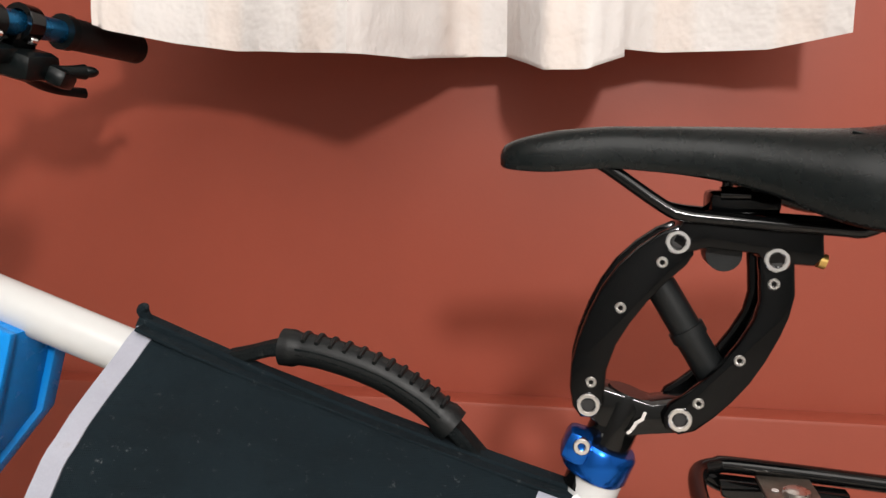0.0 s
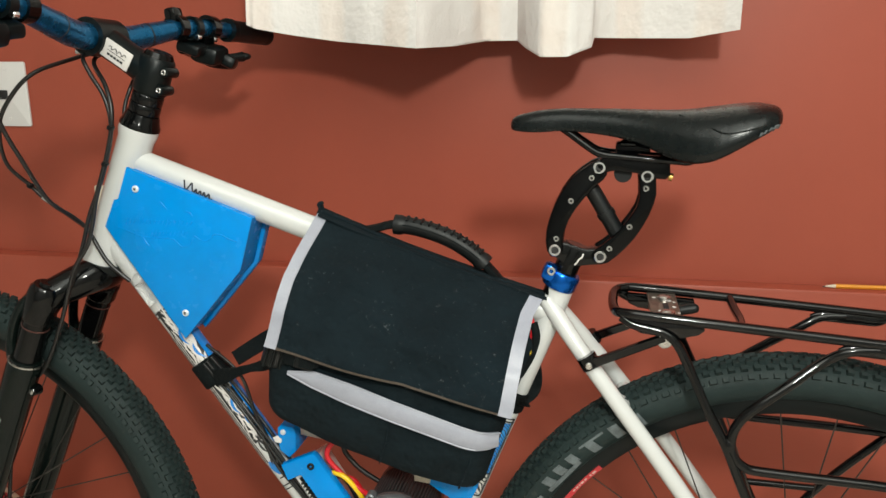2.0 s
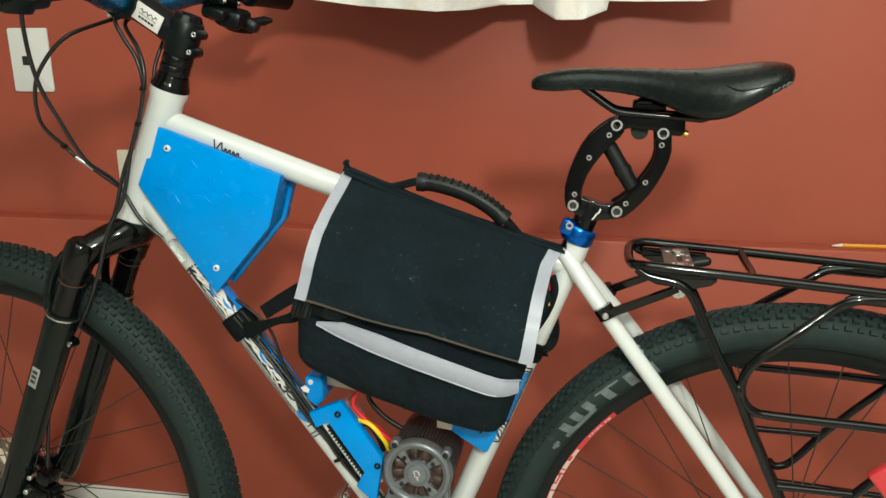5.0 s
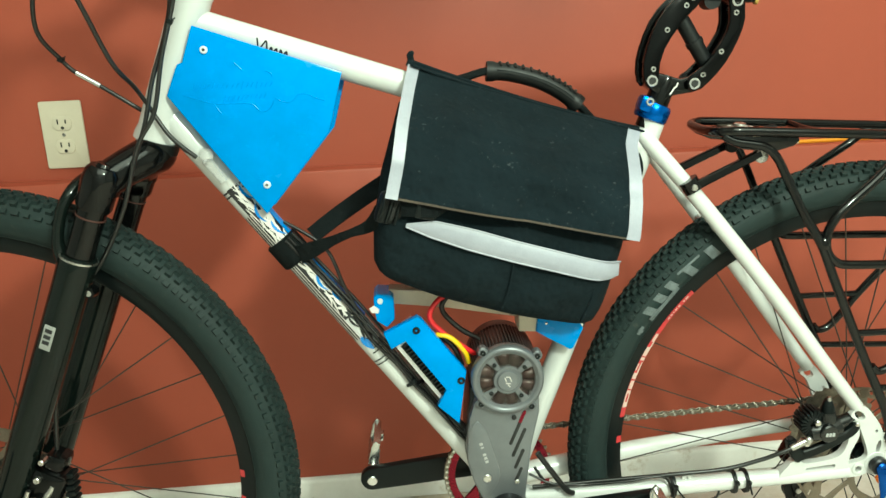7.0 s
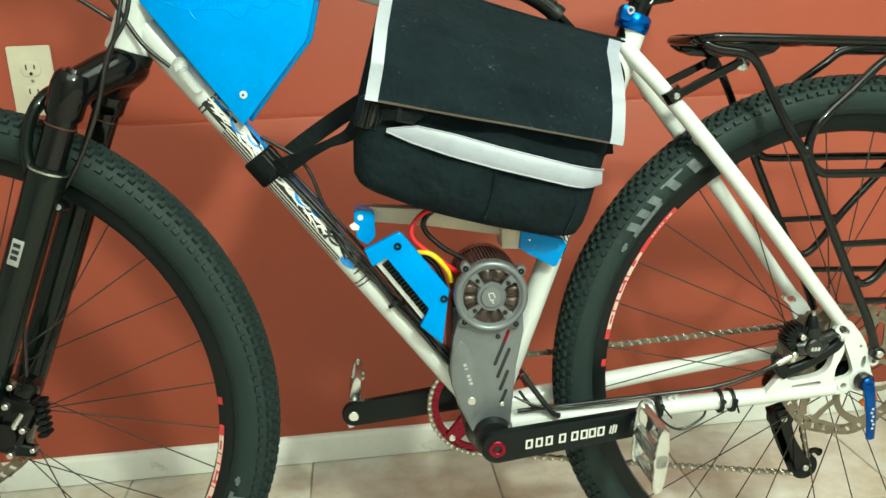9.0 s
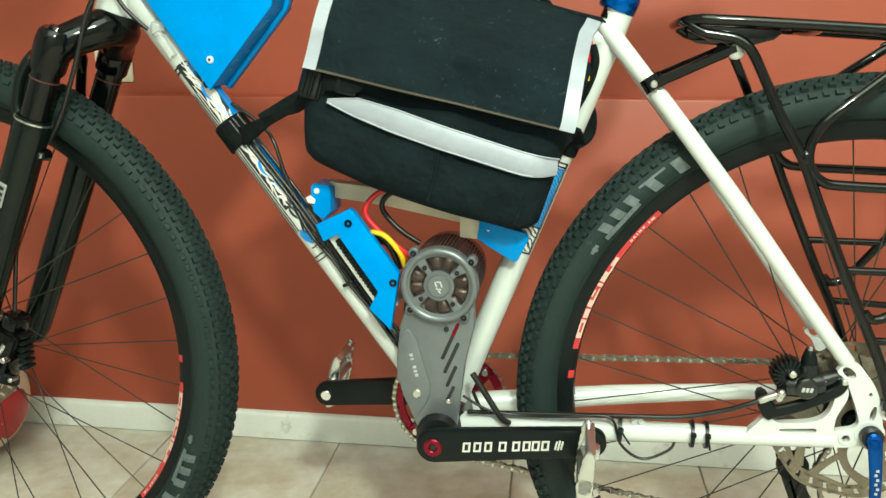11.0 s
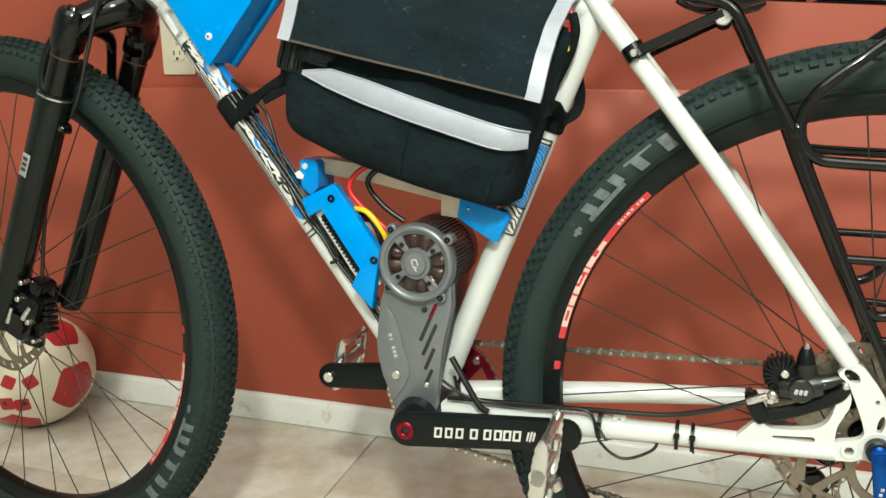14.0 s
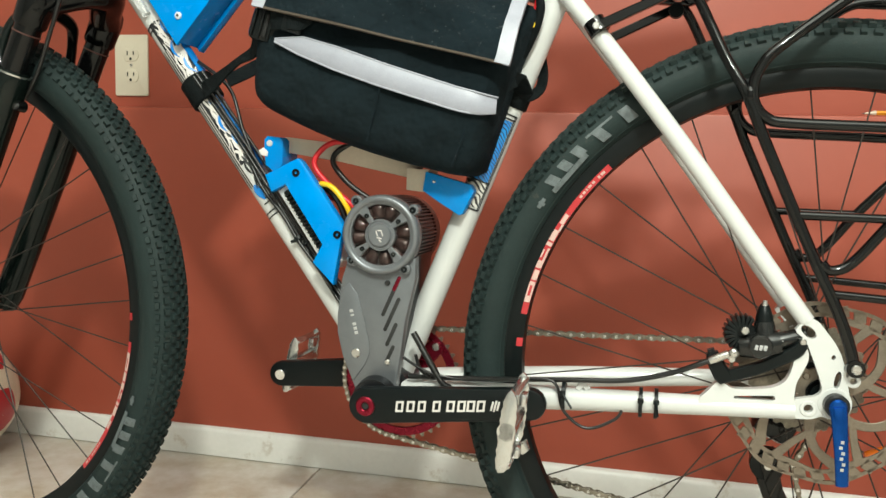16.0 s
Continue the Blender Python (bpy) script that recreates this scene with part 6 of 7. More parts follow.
part("rack_knob", Shape().tube([(0.306, 0.0, 0.7565), (0.318, 0.001, 0.7595), (0.330, 0.002, 0.7620), (0.336, 0.002, 0.7632), (0.3385, 0.002, 0.7637)], [0.0045, 0.0052, 0.0058, 0.0050, 0.002], 16, 3), GRIP, rack)
for s in (-1, 1):
    leg = Shape().tube([(0.2540, 0.049 * s, 0.7640), (0.2660, 0.052 * s, 0.7570), (0.285, 0.053 * s, 0.7535), (0.2990, 0.054 * s, 0.7500), (0.3130, 0.056 * s, 0.7385), (0.3300, 0.058 * s, 0.7060), (0.3460, 0.063 * s, 0.6730), (0.3670, 0.0695 * s, 0.6360), (0.3850, 0.070 * s, 0.5940), (0.4299, 0.070 * s, 0.4955), (0.4570, 0.070 * s, 0.4400), (0.4690, 0.070 * s, 0.4100), (0.4755, 0.069 * s, 0.3880)],
                       [0.0050, 0.0050, 0.0050, 0.0050, 0.0050, 0.0050, 0.0050, 0.0054, 0.0054, 0.0054, 0.0054, 0.0054, 0.0054], 14, 4)
    part("rack_leg", leg, RACKB, rack)
    part("eyelet", Shape().ring((0.4758, 0.3860), *((-0.0765, -0.0675) if s < 0 else (0.0675, 0.0765)), 0.0026, 0.0082, 20), RACKB, rack)
    part("rack_bolt", Shape().disc((0.4758, 0.3860), 0.0800 * s, 0.0760 * s, 0.0046, 10), STEEL, rack)
    dg = Shape().tube([(0.505, 0.058 * s, 0.7470), (0.478, 0.058 * s, 0.7440), (0.455, 0.056 * s, 0.7300), (0.4200, 0.065 * s, 0.7030), (0.3880, 0.0695 * s, 0.6770), (0.3755, 0.070 * s, 0.6600), (0.3715, 0.070 * s, 0.6430), (0.3745, 0.070 * s, 0.6270), (0.3860, 0.070 * s, 0.6150), (0.4060, 0.070 * s, 0.6110), (0.5000, 0.070 * s, 0.6080), (0.5750, 0.070 * s, 0.6055), (0.600, 0.068 * s, 0.6150), (0.612, 0.062 * s, 0.650), (0.618, 0.052 * s, 0.745)],
                      0.0052, 14, 4)
    part("side_rail", dg, RACKB, rack)
    part("weld", Shape().ball((0.3690, 0.0695 * s, 0.6370), 0.0082, 14, (0.8, 0.8, 1.3)), RACKB, rack)
    part("gusset", Shape().tube([(0.468, 0.0580 * s, 0.7440), (0.482, 0.0580 * s, 0.7465), (0.508, 0.0580 * s, 0.7460), (0.538, 0.0580 * s, 0.7440), (0.549, 0.0580 * s, 0.7450)], [0.003, 0.0066, 0.0074, 0.0066, 0.002], 14, 4, flat=0.6), RACKB, rack)
    rl = Shape().tube([(0.575, 0.070 * s, 0.6055), (0.535, 0.070 * s, 0.5650), (0.500, 0.070 * s, 0.5260), (0.475, 0.070 * s, 0.4930), (0.4610, 0.070 * s, 0.4790), (0.4480, 0.070 * s, 0.4760), (0.4405, 0.070 * s, 0.4830)], 0.0050, 14, 4)
    part("rack_leg", rl, RACKB, rack)
    part("lower_bar", Shape().tube([(0.4190, 0.070 * s, 0.5260), (0.4990, 0.070 * s, 0.5255)], 0.0042, 12), RACKB, rack)
    part("lower_bar", Shape().tube([(0.4520, 0.070 * s, 0.4540), (0.4700, 0.070 * s, 0.4530), (0.600, 0.070 * s, 0.4480), (0.62, 0.07 * s, 0.46), (0.60, 0.07 * s, 0.56), (0.575, 0.07 * s, 0.605)], 0.0042, 12, 4), RACKB, rack)
    stt = Shape().ribbon([(0.2235, 0.0450 * s, 0.7060), (0.2340, 0.0450 * s, 0.7115), (0.3000, 0.0430 * s, 0.7415)], [0.0065, 0.0050, 0.0045], 0.007, 3)
    part("rack_strut", stt, RACKB, rack)
    part("strut_clamp", Shape().tube([(0.2185, 0.038 * s, 0.7135), (0.2265, 0.0395 * s, 0.7015)], 0.0112, 20), RACKB, rack)
    part("strut_bolt", Shape().disc((0.2225, 0.7065), 0.0530 * s, 0.0480 * s, 0.0038, 12), STEEL, rack)
    part("rack_bolt", Shape().disc((0.3005, 0.7385), 0.0465 * s, 0.0360 * s, 0.0080, 18), STEEL if s < 0 else SATIN, rack, "round steel rack bolt")
part("tail_reflector", Shape().box((0.030, 0.012, 0.045), pose(0.532, -0.078, 0.548, 0, -40, 0), 0.004), REDP, rack, "red plastic reflector")

# ---- motor ----
MC = (0.0040, 0.4868)
mb = Shape().lathe([(0.0001, 0.042), (0.037, 0.042), (0.0415, 0.037), (0.0425, 0.034), (0.0425, 0.018), (0.0405, 0.016), (0.0400, -0.040), (0.0425, -0.045), (0.0425, -0.049), (0.0001, -0.049)], MC, 72)
motor = part("motor", mb, GREYD, bike, "grey mid-drive electric motor with brown windings behind clear windows")
for i in range(64):
    a = 2 * math.pi * (i + 0.5) / 64
    e = Vector((math.cos(a), 0, math.sin(a)))
    part("motor_fin", Shape().ribbon([Vector(at(MC, -0.043)) + e * 0.0410, Vector(at(MC, 0.017)) + e * 0.0410], 0.0009, 0.0040, 0, tuple(e)), GREYF, motor)
part("motor_rim", Shape().lathe([(0.0330, -0.0490), (0.0330, -0.0572), (0.0338, -0.0588), (0.0352, -0.0592), (0.0358, -0.0606), (0.0385, -0.0622), (0.0405, -0.0620), (0.0430, -0.0596), (0.0437, -0.0565), (0.0437, -0.0480), (0.0415, -0.0450)], MC, 80), GREY, motor, "machined grey rim")
part("motor_hub", Shape().lathe([(0.0001, -0.0622), (0.0118, -0.0622), (0.0128, -0.0612), (0.0130, -0.0598), (0.0150, -0.0596), (0.0156, -0.0606), (0.0168, -0.0604), (0.0172, -0.0590), (0.0172, -0.0500), (0.0001, -0.0500)], MC, 56), GREY, motor, "flat grey hub cap")
# windings: rounded copper bundles laid in a ring
part("winding_bed", Shape().ring(MC, -0.0505, -0.0485, 0.0165, 0.0335, 56), DARK, motor)
for i in range(12):
    a = 2 * math.pi * (i + 0.3) / 12
    e, b_ = Vector((math.cos(a), 0, math.sin(a))), Vector((-math.sin(a), 0, math.cos(a)))
    o = Vector(at(MC, -0.0520))
    part("motor_coil", Shape().tube([o + e * 0.0185, o + e * 0.0215 + Vector((0, -0.0016, 0)), o + e * 0.0285 + Vector((0, -0.0018, 0)), o + e * 0.0325], [0.0046, 0.0058, 0.0072, 0.0066], 12, 3, flat=0.55), COPPER, motor, "brown lacquered copper winding")
for i in range(4):
    a = radians(90 * i + 38)
    e = Vector((math.cos(a), 0, math.sin(a)))
    o = Vector(at(MC, -0.0570))
    part("spoke_web", Shape().ribbon([o + e * 0.0165, o + e * 0.0235, o + e * 0.0275, o + e * 0.0340], [0.0030, 0.0036, 0.0046, 0.0062], 0.0044, 3), GREY, motor)
    part("window_bolt", Shape().ring((MC[0] + 0.0255 * math.cos(a), MC[1] + 0.0255 * math.sin(a)), -0.0615, -0.0585, 0.0010, 0.0026, 14), SATIN, motor)
lens = part("window_lens", Shape().lathe([(0.0170, -0.0578), (0.0332, -0.0578), (0.0332, -0.0566), (0.0170, -0.0566)], MC, 64, closed=True), SMOKE, motor, "clear ring-shaped window")
lens.visible_shadow = False
for dx, dz in ((0.0372, 0.0296), (-0.0300, 0.0372), (-0.0340, -0.0305), (0.0292, -0.0372)):
    q = (MC[0] + dx * 0.96, MC[1] + dz * 0.96)
    part("lug", Shape().disc(q, -0.0585, -0.0440, 0.0062, 18, 0.0015), GREY, motor)
    part("lug_bolt", Shape().ring(q, -0.0606, -0.0580, 0.0012, 0.0034, 14), SATIN, motor)
for x, z, l, a in ((-0.003, 0.002, 0.006, 70), (0.003, 0.002, 0.006, 70), (0.0, 0.0052, 0.005, 0), (0.0, -0.003, 0.006, 10), (0.001, -0.006, 0.004, 45)):
    part("print_bar", Shape().box((l, 0.0006, 0.0013), pose(MC[0] + x, -0.0620, MC[1] + z, 0, a, 0), 0.0002), WLETTER, motor)
gp = [(-0.0335, 0.4640), (-0.0425, 0.4350), (-0.0470, 0.3930), (-0.0465, 0.3760), (-0.0400, 0.3500), (-0.0240, 0.3140), (-0.0150, 0.3020), (0.0180, 0.2960), (0.0240, 0.3060), (0.0250, 0.3280), (0.0330, 0.3950), (0.0430, 0.4400), (0.0425, 0.4640)]
part("gear_case", Shape().prism(gp, -0.0515, -0.0370, 0.0022), GREY, motor, "flat grey gearbox cover plate")
pn = [(-0.0455, 0.3900), (-0.0440, 0.3770), (-0.0385, 0.3520), (-0.0255, 0.3225), (-0.0120, 0.3420), (-0.0070, 0.3560), (-0.0075, 0.3660), (-0.0230, 0.4200), (-0.0330, 0.4320), (-0.0410, 0.4250)]
part("raised_panel", Shape().prism(pn, -0.0526, -0.0510, 0.0006), GREY, motor)
for x0, z0, x1, z1, w_, mt in ((0.0070, 0.3995, 0.0235, 0.4380, 0.0021, DARK), (0.0098, 0.3830, 0.0245, 0.4170, 0.0021, DARK), (0.0125, 0.3665, 0.0220, 0.3890, 0.0021, DARK), (0.0130, 0.3490, 0.0195, 0.3640, 0.0020, DARK), (0.0190, 0.4280, 0.0245, 0.4405, 0.0021, REDAN)):
    part("vent_slot", Shape().prism(stadium((x0, z0), (x1, z1), w_, w_, 6), -0.0520 if mt is DARK else -0.0522, -0.0505, 0.0002), mt, motor)
for x, z, r, mt in ((0.0115, 0.4345, 0.0030, DARK), (-0.0160, 0.4560, 0.0042, DARK), (-0.0228, 0.3540, 0.0052, STEEL), (0.0140, 0.3470, 0.0030, STEEL)):
    part("case_bolt", Shape().disc((x, z), -0.0545, -0.0500, r, 16), mt, motor)
for i, w_ in enumerate((0.0052, 0.0030, 0.0, 0.0048, 0.0050, 0.0052)):
    if w_:
        part("model_mark", Shape().box((0.0040, 0.0006, w_ * 0.66), pose(-0.0295 + 0.0013 * i, -0.0529, 0.4010 - 0.0048 * i, 0, -16, 0), 0.0002), GREYPRINT, motor, "small pale block")
part("drive_cover", Shape().lathe([(0.0001, 0.034), (0.030, 0.034), (0.0325, 0.030), (0.0325, -0.030), (0.0270, -0.036), (0.0235, -0.066), (0.0001, -0.066)], BB, 40), GREYD, motor)
part("motor_mount", Shape().prism([(-0.040, 0.470), (-0.047, 0.380), (-0.020, 0.320), (0.015, 0.320), (0.030, 0.39), (0.040, 0.47)], -0.037, 0.030, 0.003), GREYD, motor)

# ---- blue printed frame box ----
PL = [(-0.3255, 0.9052), (-0.1690, 0.8500), (-0.1870, 0.7862), (-0.2645, 0.6960), (-0.3605, 0.8325), (-0.3455, 0.8655), (-0.3400, 0.8670)]
fb = part("frame_box", Shape().prism(PL, -0.0295, -0.0240, 0.0010), BLUE, bike, "bright blue printed plastic box filling the front triangle")
cx_, cz_ = sum(p[0] for p in PL[:5]) / 5, sum(p[1] for p in PL[:5]) / 5
part("box_body", Shape().prism([(cx_ + (x - cx_) * 0.965, cz_ + (z - cz_) * 0.965) for x, z in PL], -0.0245, 0.0160, 0.0010), BLUE, fb)
part("box_back", Shape().prism([(cx_ + (x - cx_) * 1.0 + 0.002, cz_ + (z - cz_) * 1.0) for x, z in PL], 0.0160, 0.0290, 0.0010), BLUE, fb)
for x, z in ((-0.3150, 0.8796), (-0.2612, 0.7297)):
    part("box_screw", Shape().disc((x, z), -0.0325, -0.0285, 0.0043, 16, 0.0012), SCREW, fb, "bright steel screw")
    part("screw_socket", Shape().disc((x, z), -0.0327, -0.0300, 0.0018, 6, 0.0002), DARK, fb)
em = Shape()
for pts in ([(-0.3441, 0.8331), (-0.3283, 0.8274), (-0.3100, 0.8221), (-0.2886, 0.8213), (-0.2707, 0.8206), (-0.2630, 0.8136), (-0.2560, 0.8113), (-0.2488, 0.8157), (-0.2452, 0.8227)],
            [(-0.3100, 0.8221), (-0.3077, 0.8167), (-0.3036, 0.8112)],
            [(-0.2436, 0.8262), (-0.2380, 0.8223), (-0.2309, 0.8200), (-0.2234, 0.8227), (-0.2180, 0.8284), (-0.2083, 0.8283), (-0.1990, 0.8237), (-0.1896, 0.8208)],
            [(-0.2846, 0.8656), (-0.2769, 0.8568)], [(-0.2526, 0.8552), (-0.2468, 0.8533), (-0.2444, 0.8489)]):
    em.tube([(x, -0.0294, z) for x, z in pts], 0.0008, 6, 4)
# two rows of slanted strokes in place of lettering
for x0, x1, z0, z1, n in ((-0.3302, -0.2469, 0.8406, 0.8407, 17), (-0.2987, -0.2542, 0.8262, 0.8285, 10)):
    for i in range(n):
        k = i / (n - 1)
        h = 0.0042 if i in (0, 10, 13) else 0.0026
        x, z = x0 + (x1 - x0) * k, z0 + (z1 - z0) * k
        em.tube([(x - 0.0012, -0.0295, z - h), (x + 0.0018, -0.0295, z + h)], 0.0008, 6)
part("embossing", em, BLUE, fb, "raised swirling lines in the same blue")

# ---- controller bracket, batten and wires ----
CT = [(-0.1400, 0.5480), (-0.1000, 0.5675), (-0.0950, 0.5640), (-0.0440, 0.4945), (-0.0545, 0.4270), (-0.0800, 0.4515), (-0.0690, 0.4720), (-0.1150, 0.5375), (-0.1320, 0.5285)]
cb = part("controller_bracket", Shape().prism(CT, -0.0460, -0.0340, 0.0015), BLUE, bike, "blue printed plastic controller bracket")
for x, z in ((-0.1015, 0.5510), (-0.0508, 0.4840)):
    part("bracket_bolt", Shape().ring((x, z), -0.0480, -0.0450, 0.0016, 0.0045, 16), BLACK, cb)
cdir = Vector((0.046, 0, -0.0655)).normalized()
cdn = Vector((cdir.z, 0, -cdir.x))
ctr = Vector((-0.0905, 0, 0.4930))
body = Shape().prism([tuple((ctr + cdir * a + cdn * b).xz) for a, b in ((-0.052, -0.016), (0.056, -0.012), (0.056, 0.0106), (-0.052, 0.0106))], -0.0345, 0.028, 0.002)
part("controller", body, mat("controller_alloy", (0.70, 0.71, 0.72), 0.35, metal=0.3, var=0.06), cb, "bright alloy motor controller")
for i in range(18):
    q = ctr + cdir * (-0.040 + 0.0049 * i) + cdn * -0.0059
    part("heat_fin", Shape().box((0.0180, 0.007, 0.0022), Matrix.Translation((q.x, -0.0400, q.z)) @ pose(0, 0, 0, 0, -math.degrees(math.atan2(cdn.z, cdn.x)), 0), 0.0004), SATIN, cb)
part("heat_sink", Shape().ribbon([Vector((0, -0.0355, 0)) + ctr + cdir * -0.046 + cdn * -0.0059, Vector((0, -0.0355, 0)) + ctr + cdir * 0.046 + cdn * -0.0059], 0.0105, 0.005), SATIN, cb)
part("mount_tab", Shape().prism([(-0.1500, 0.5740), (-0.1500, 0.5885), (-0.1460, 0.5925), (-0.1300, 0.5910), (-0.1265, 0.5870), (-0.1265, 0.5600), (-0.1360, 0.5500), (-0.1480, 0.5590)], -0.0290, 0.012, 0.0015), BLUE, cb)
part("bracket_bolt", Shape().disc((-0.1425, 0.5840), -0.0312, -0.0280, 0.0036, 14), SCREW, cb)
part("batten", Shape().prism([(-0.1320, 0.5925), (-0.0369, 0.5830), (0.0300, 0.5640), (0.0300, 0.5475), (-0.0640, 0.5655), (-0.1320, 0.5745)], -0.0120, 0.012, 0.0010), WOOD, bike, "pale bare wooden batten")
part("batten_block", Shape().prism([(0.0225, 0.5600), (0.0480, 0.5590), (0.0470, 0.5340), (0.0225, 0.5360)], -0.0290, 0.010, 0.0012), WOOD, bike, "pale wooden block")
tb = part("seat_tube_bracket", Shape().prism([(0.0455, 0.5570), (0.0960, 0.5440), (0.1000, 0.5370), (0.0880, 0.5120), (0.0840, 0.5105), (0.0562, 0.5270), (0.0425, 0.5360)], -0.0330, -0.0170, 0.0012), BLUE, bike, "blue printed plastic bracket on the seat tube")
part("bracket_bolt", Shape().disc((0.0550, 0.5460), -0.0345, -0.0320, 0.0018, 10), CHROME, tb)
cable([(-0.035, -0.012, 0.588), (-0.0641, -0.026, 0.5865), (-0.0800, -0.032, 0.5750), (-0.0845, -0.034, 0.5600), (-0.0700, -0.034, 0.5420), (-0.0400, -0.034, 0.5180), (-0.028, -0.02, 0.505)], 0.0032, WIRER, "thick red power wire")
cable([(-0.085, -0.030, 0.5350), (-0.0746, -0.035, 0.5395), (-0.0600, -0.037, 0.5350), (-0.0450, -0.036, 0.5170), (-0.0400, -0.03, 0.5000)], 0.0032, WIREY, "thick yellow motor wire")
cable([(-0.086, -0.022, 0.5330), (-0.0700, -0.026, 0.5320), (-0.0560, -0.028, 0.5180), (-0.0480, -0.025, 0.4950)], 0.0034)
cable([(-0.030, -0.004, 0.590), (-0.0600, -0.012, 0.5810), (-0.0690, -0.018, 0.5650), (-0.0500, -0.020, 0.5420), (-0.0250, -0.018, 0.5250)], 0.0032)
cable([(-0.0800, -0.015, 0.5250), (-0.0600, -0.012, 0.5200), (-0.0500, -0.010, 0.5050)], 0.0034, WIRER)
cable([(0.0395, -0.03, 0.352), (0.050, -0.045, 0.340), (0.062, -0.047, 0.334)], 0.0020)

# ---- shoulder bag ----
bag = empty("shoulder_bag", "black canvas shoulder bag with silver tape, strapped inside the bicycle frame", "bag", ROOT)
# the body: a soft box hung along the slope of the top tube
BX = Vector((0.955, 0, -0.297)).normalized()
BZ = Vector((0.297, 0, 0.955)).normalized()


def bag_pt(u, y, v):
    """A place in the bag: u along its length from the front upper corner, v down from its top edge."""
    p = Vector((-0.0965, 0, 0.8575)) + BX * u - BZ * v
    return Vector((p.x, y, p.z))


def curve(table, t):
    """The value at t of a table of (t, value) pairs, smoothly joined."""
    if t <= table[0][0]:
        return table[0][1]
    for (a, p), (b, q) in zip(table, table[1:]):
        if t <= b:
            k = (t - a) / (b - a)
            return p + (q - p) * k
    return table[-1][1]


rings = []
N = 36
for i in range(N + 1):
    e = min(1.0, min(i, N - i) / 4.0)
    cap = (1 - (1 - e) ** 2) ** 0.5 if e < 1 else 1.0
    u = 0.002 + 0.284 * i / N
    drop = 0.2345 + 0.0105 * math.sin(math.pi * i / N) - 0.010 * (1 - cap)
    ring = []
    for k in range(44):
        a = 2 * math.pi * k / 44
        sy, sv = math.cos(a), math.sin(a)
        yy, vv = math.copysign(abs(sy) ** 0.36, sy), math.copysign(abs(sv) ** 0.36, sv)
        v = 0.045 + (drop - 0.045) * (0.5 + 0.5 * vv)
        thick = (0.030 + 0.043 * max(0.0, min(1.0, (v - 0.045) / 0.08))) * (0.66 + 0.34 * cap)
        w_ = 0.0020 * math.sin(u * 70 + v * 40) + 0.0013 * math.sin(u * 31 - v * 90)
        tuck = 0.018 * max(0.0, 0.10 - u) / 0.10 * max(0.0, v - 0.16) / 0.07
        ring.append(bag_pt(u + tuck, -0.014 + yy * thick + w_ * abs(sy), v))
    rings.append(ring)
part("bag_body", Shape().loft(rings), PLAINCLOTH, bag, "black canvas bag body", 75)
uu = 0.165
part("seam", Shape().tube([bag_pt(uu, -0.0885, 0.176), bag_pt(uu + 0.003, -0.0890, 0.20), bag_pt(uu + 0.004, -0.086, 0.232)], 0.0009, 6, 4), CLOTH, bag)
part("seam", Shape().tube([bag_pt(0.262, -0.0835, 0.175), bag_pt(0.264, -0.084, 0.20), bag_pt(0.262, -0.080, 0.228)], 0.0014, 6, 4), CLOTH, bag)

FLAP_OUT = [(-0.004, 0.006), (0.0, -0.006), (0.006, -0.0165), (0.016, -0.0270), (0.034, -0.0500), (0.048, -0.0680), (0.061, -0.0800), (0.080, -0.0900), (0.100, -0.0965), (0.137, -0.1060), (0.15, -0.109)]
FLAP_L = lambda v: curve([(0.0, 0.0030), (0.0335, 0.0035), (0.061, 0.0048), (0.102, 0.0098), (0.137, 0.0120)], v)
FLAP_R = lambda v: curve([(0.0, 0.2790), (0.015, 0.2765), (0.022, 0.2745), (0.048, 0.2775), (0.111, 0.2880)], v)


def flap_pt(s, t, lift=0.0):
    """A place on the flap: s across it (0 to 1), t from its top to its lower edge."""
    u0 = 0.008 + 0.27 * s
    v = t * (0.1380 - 0.079 * u0) + (1 - t) * curve([(0.0, -0.002), (0.06, 0.003), (0.13, 0.0070), (0.22, 0.0065), (0.28, 0.0030)], u0)
    u = FLAP_L(v) + (FLAP_R(v) - FLAP_L(v)) * s
    y = curve(FLAP_OUT, v)
    crease = 0.0026 * math.sin(u * 46 + v * 52) + 0.0020 * math.sin(u * 27 - v * 95 + 1.0) + 0.0045 * math.exp(-((v - 0.052 - 0.05 * u) / 0.006) ** 2) + 0.0022 * math.exp(-((u - 0.15 - 0.25 * (v - 0.06)) / 0.010) ** 2) - 0.0025 * math.exp(-((v - 0.085 + 0.10 * (u - 0.15)) / 0.007) ** 2)
    return bag_pt(u, y + crease * min(1.0, v / 0.03) * (0.4 + 0.6 * math.sin(math.pi * max(0, min(1, s)))) - lift, v)


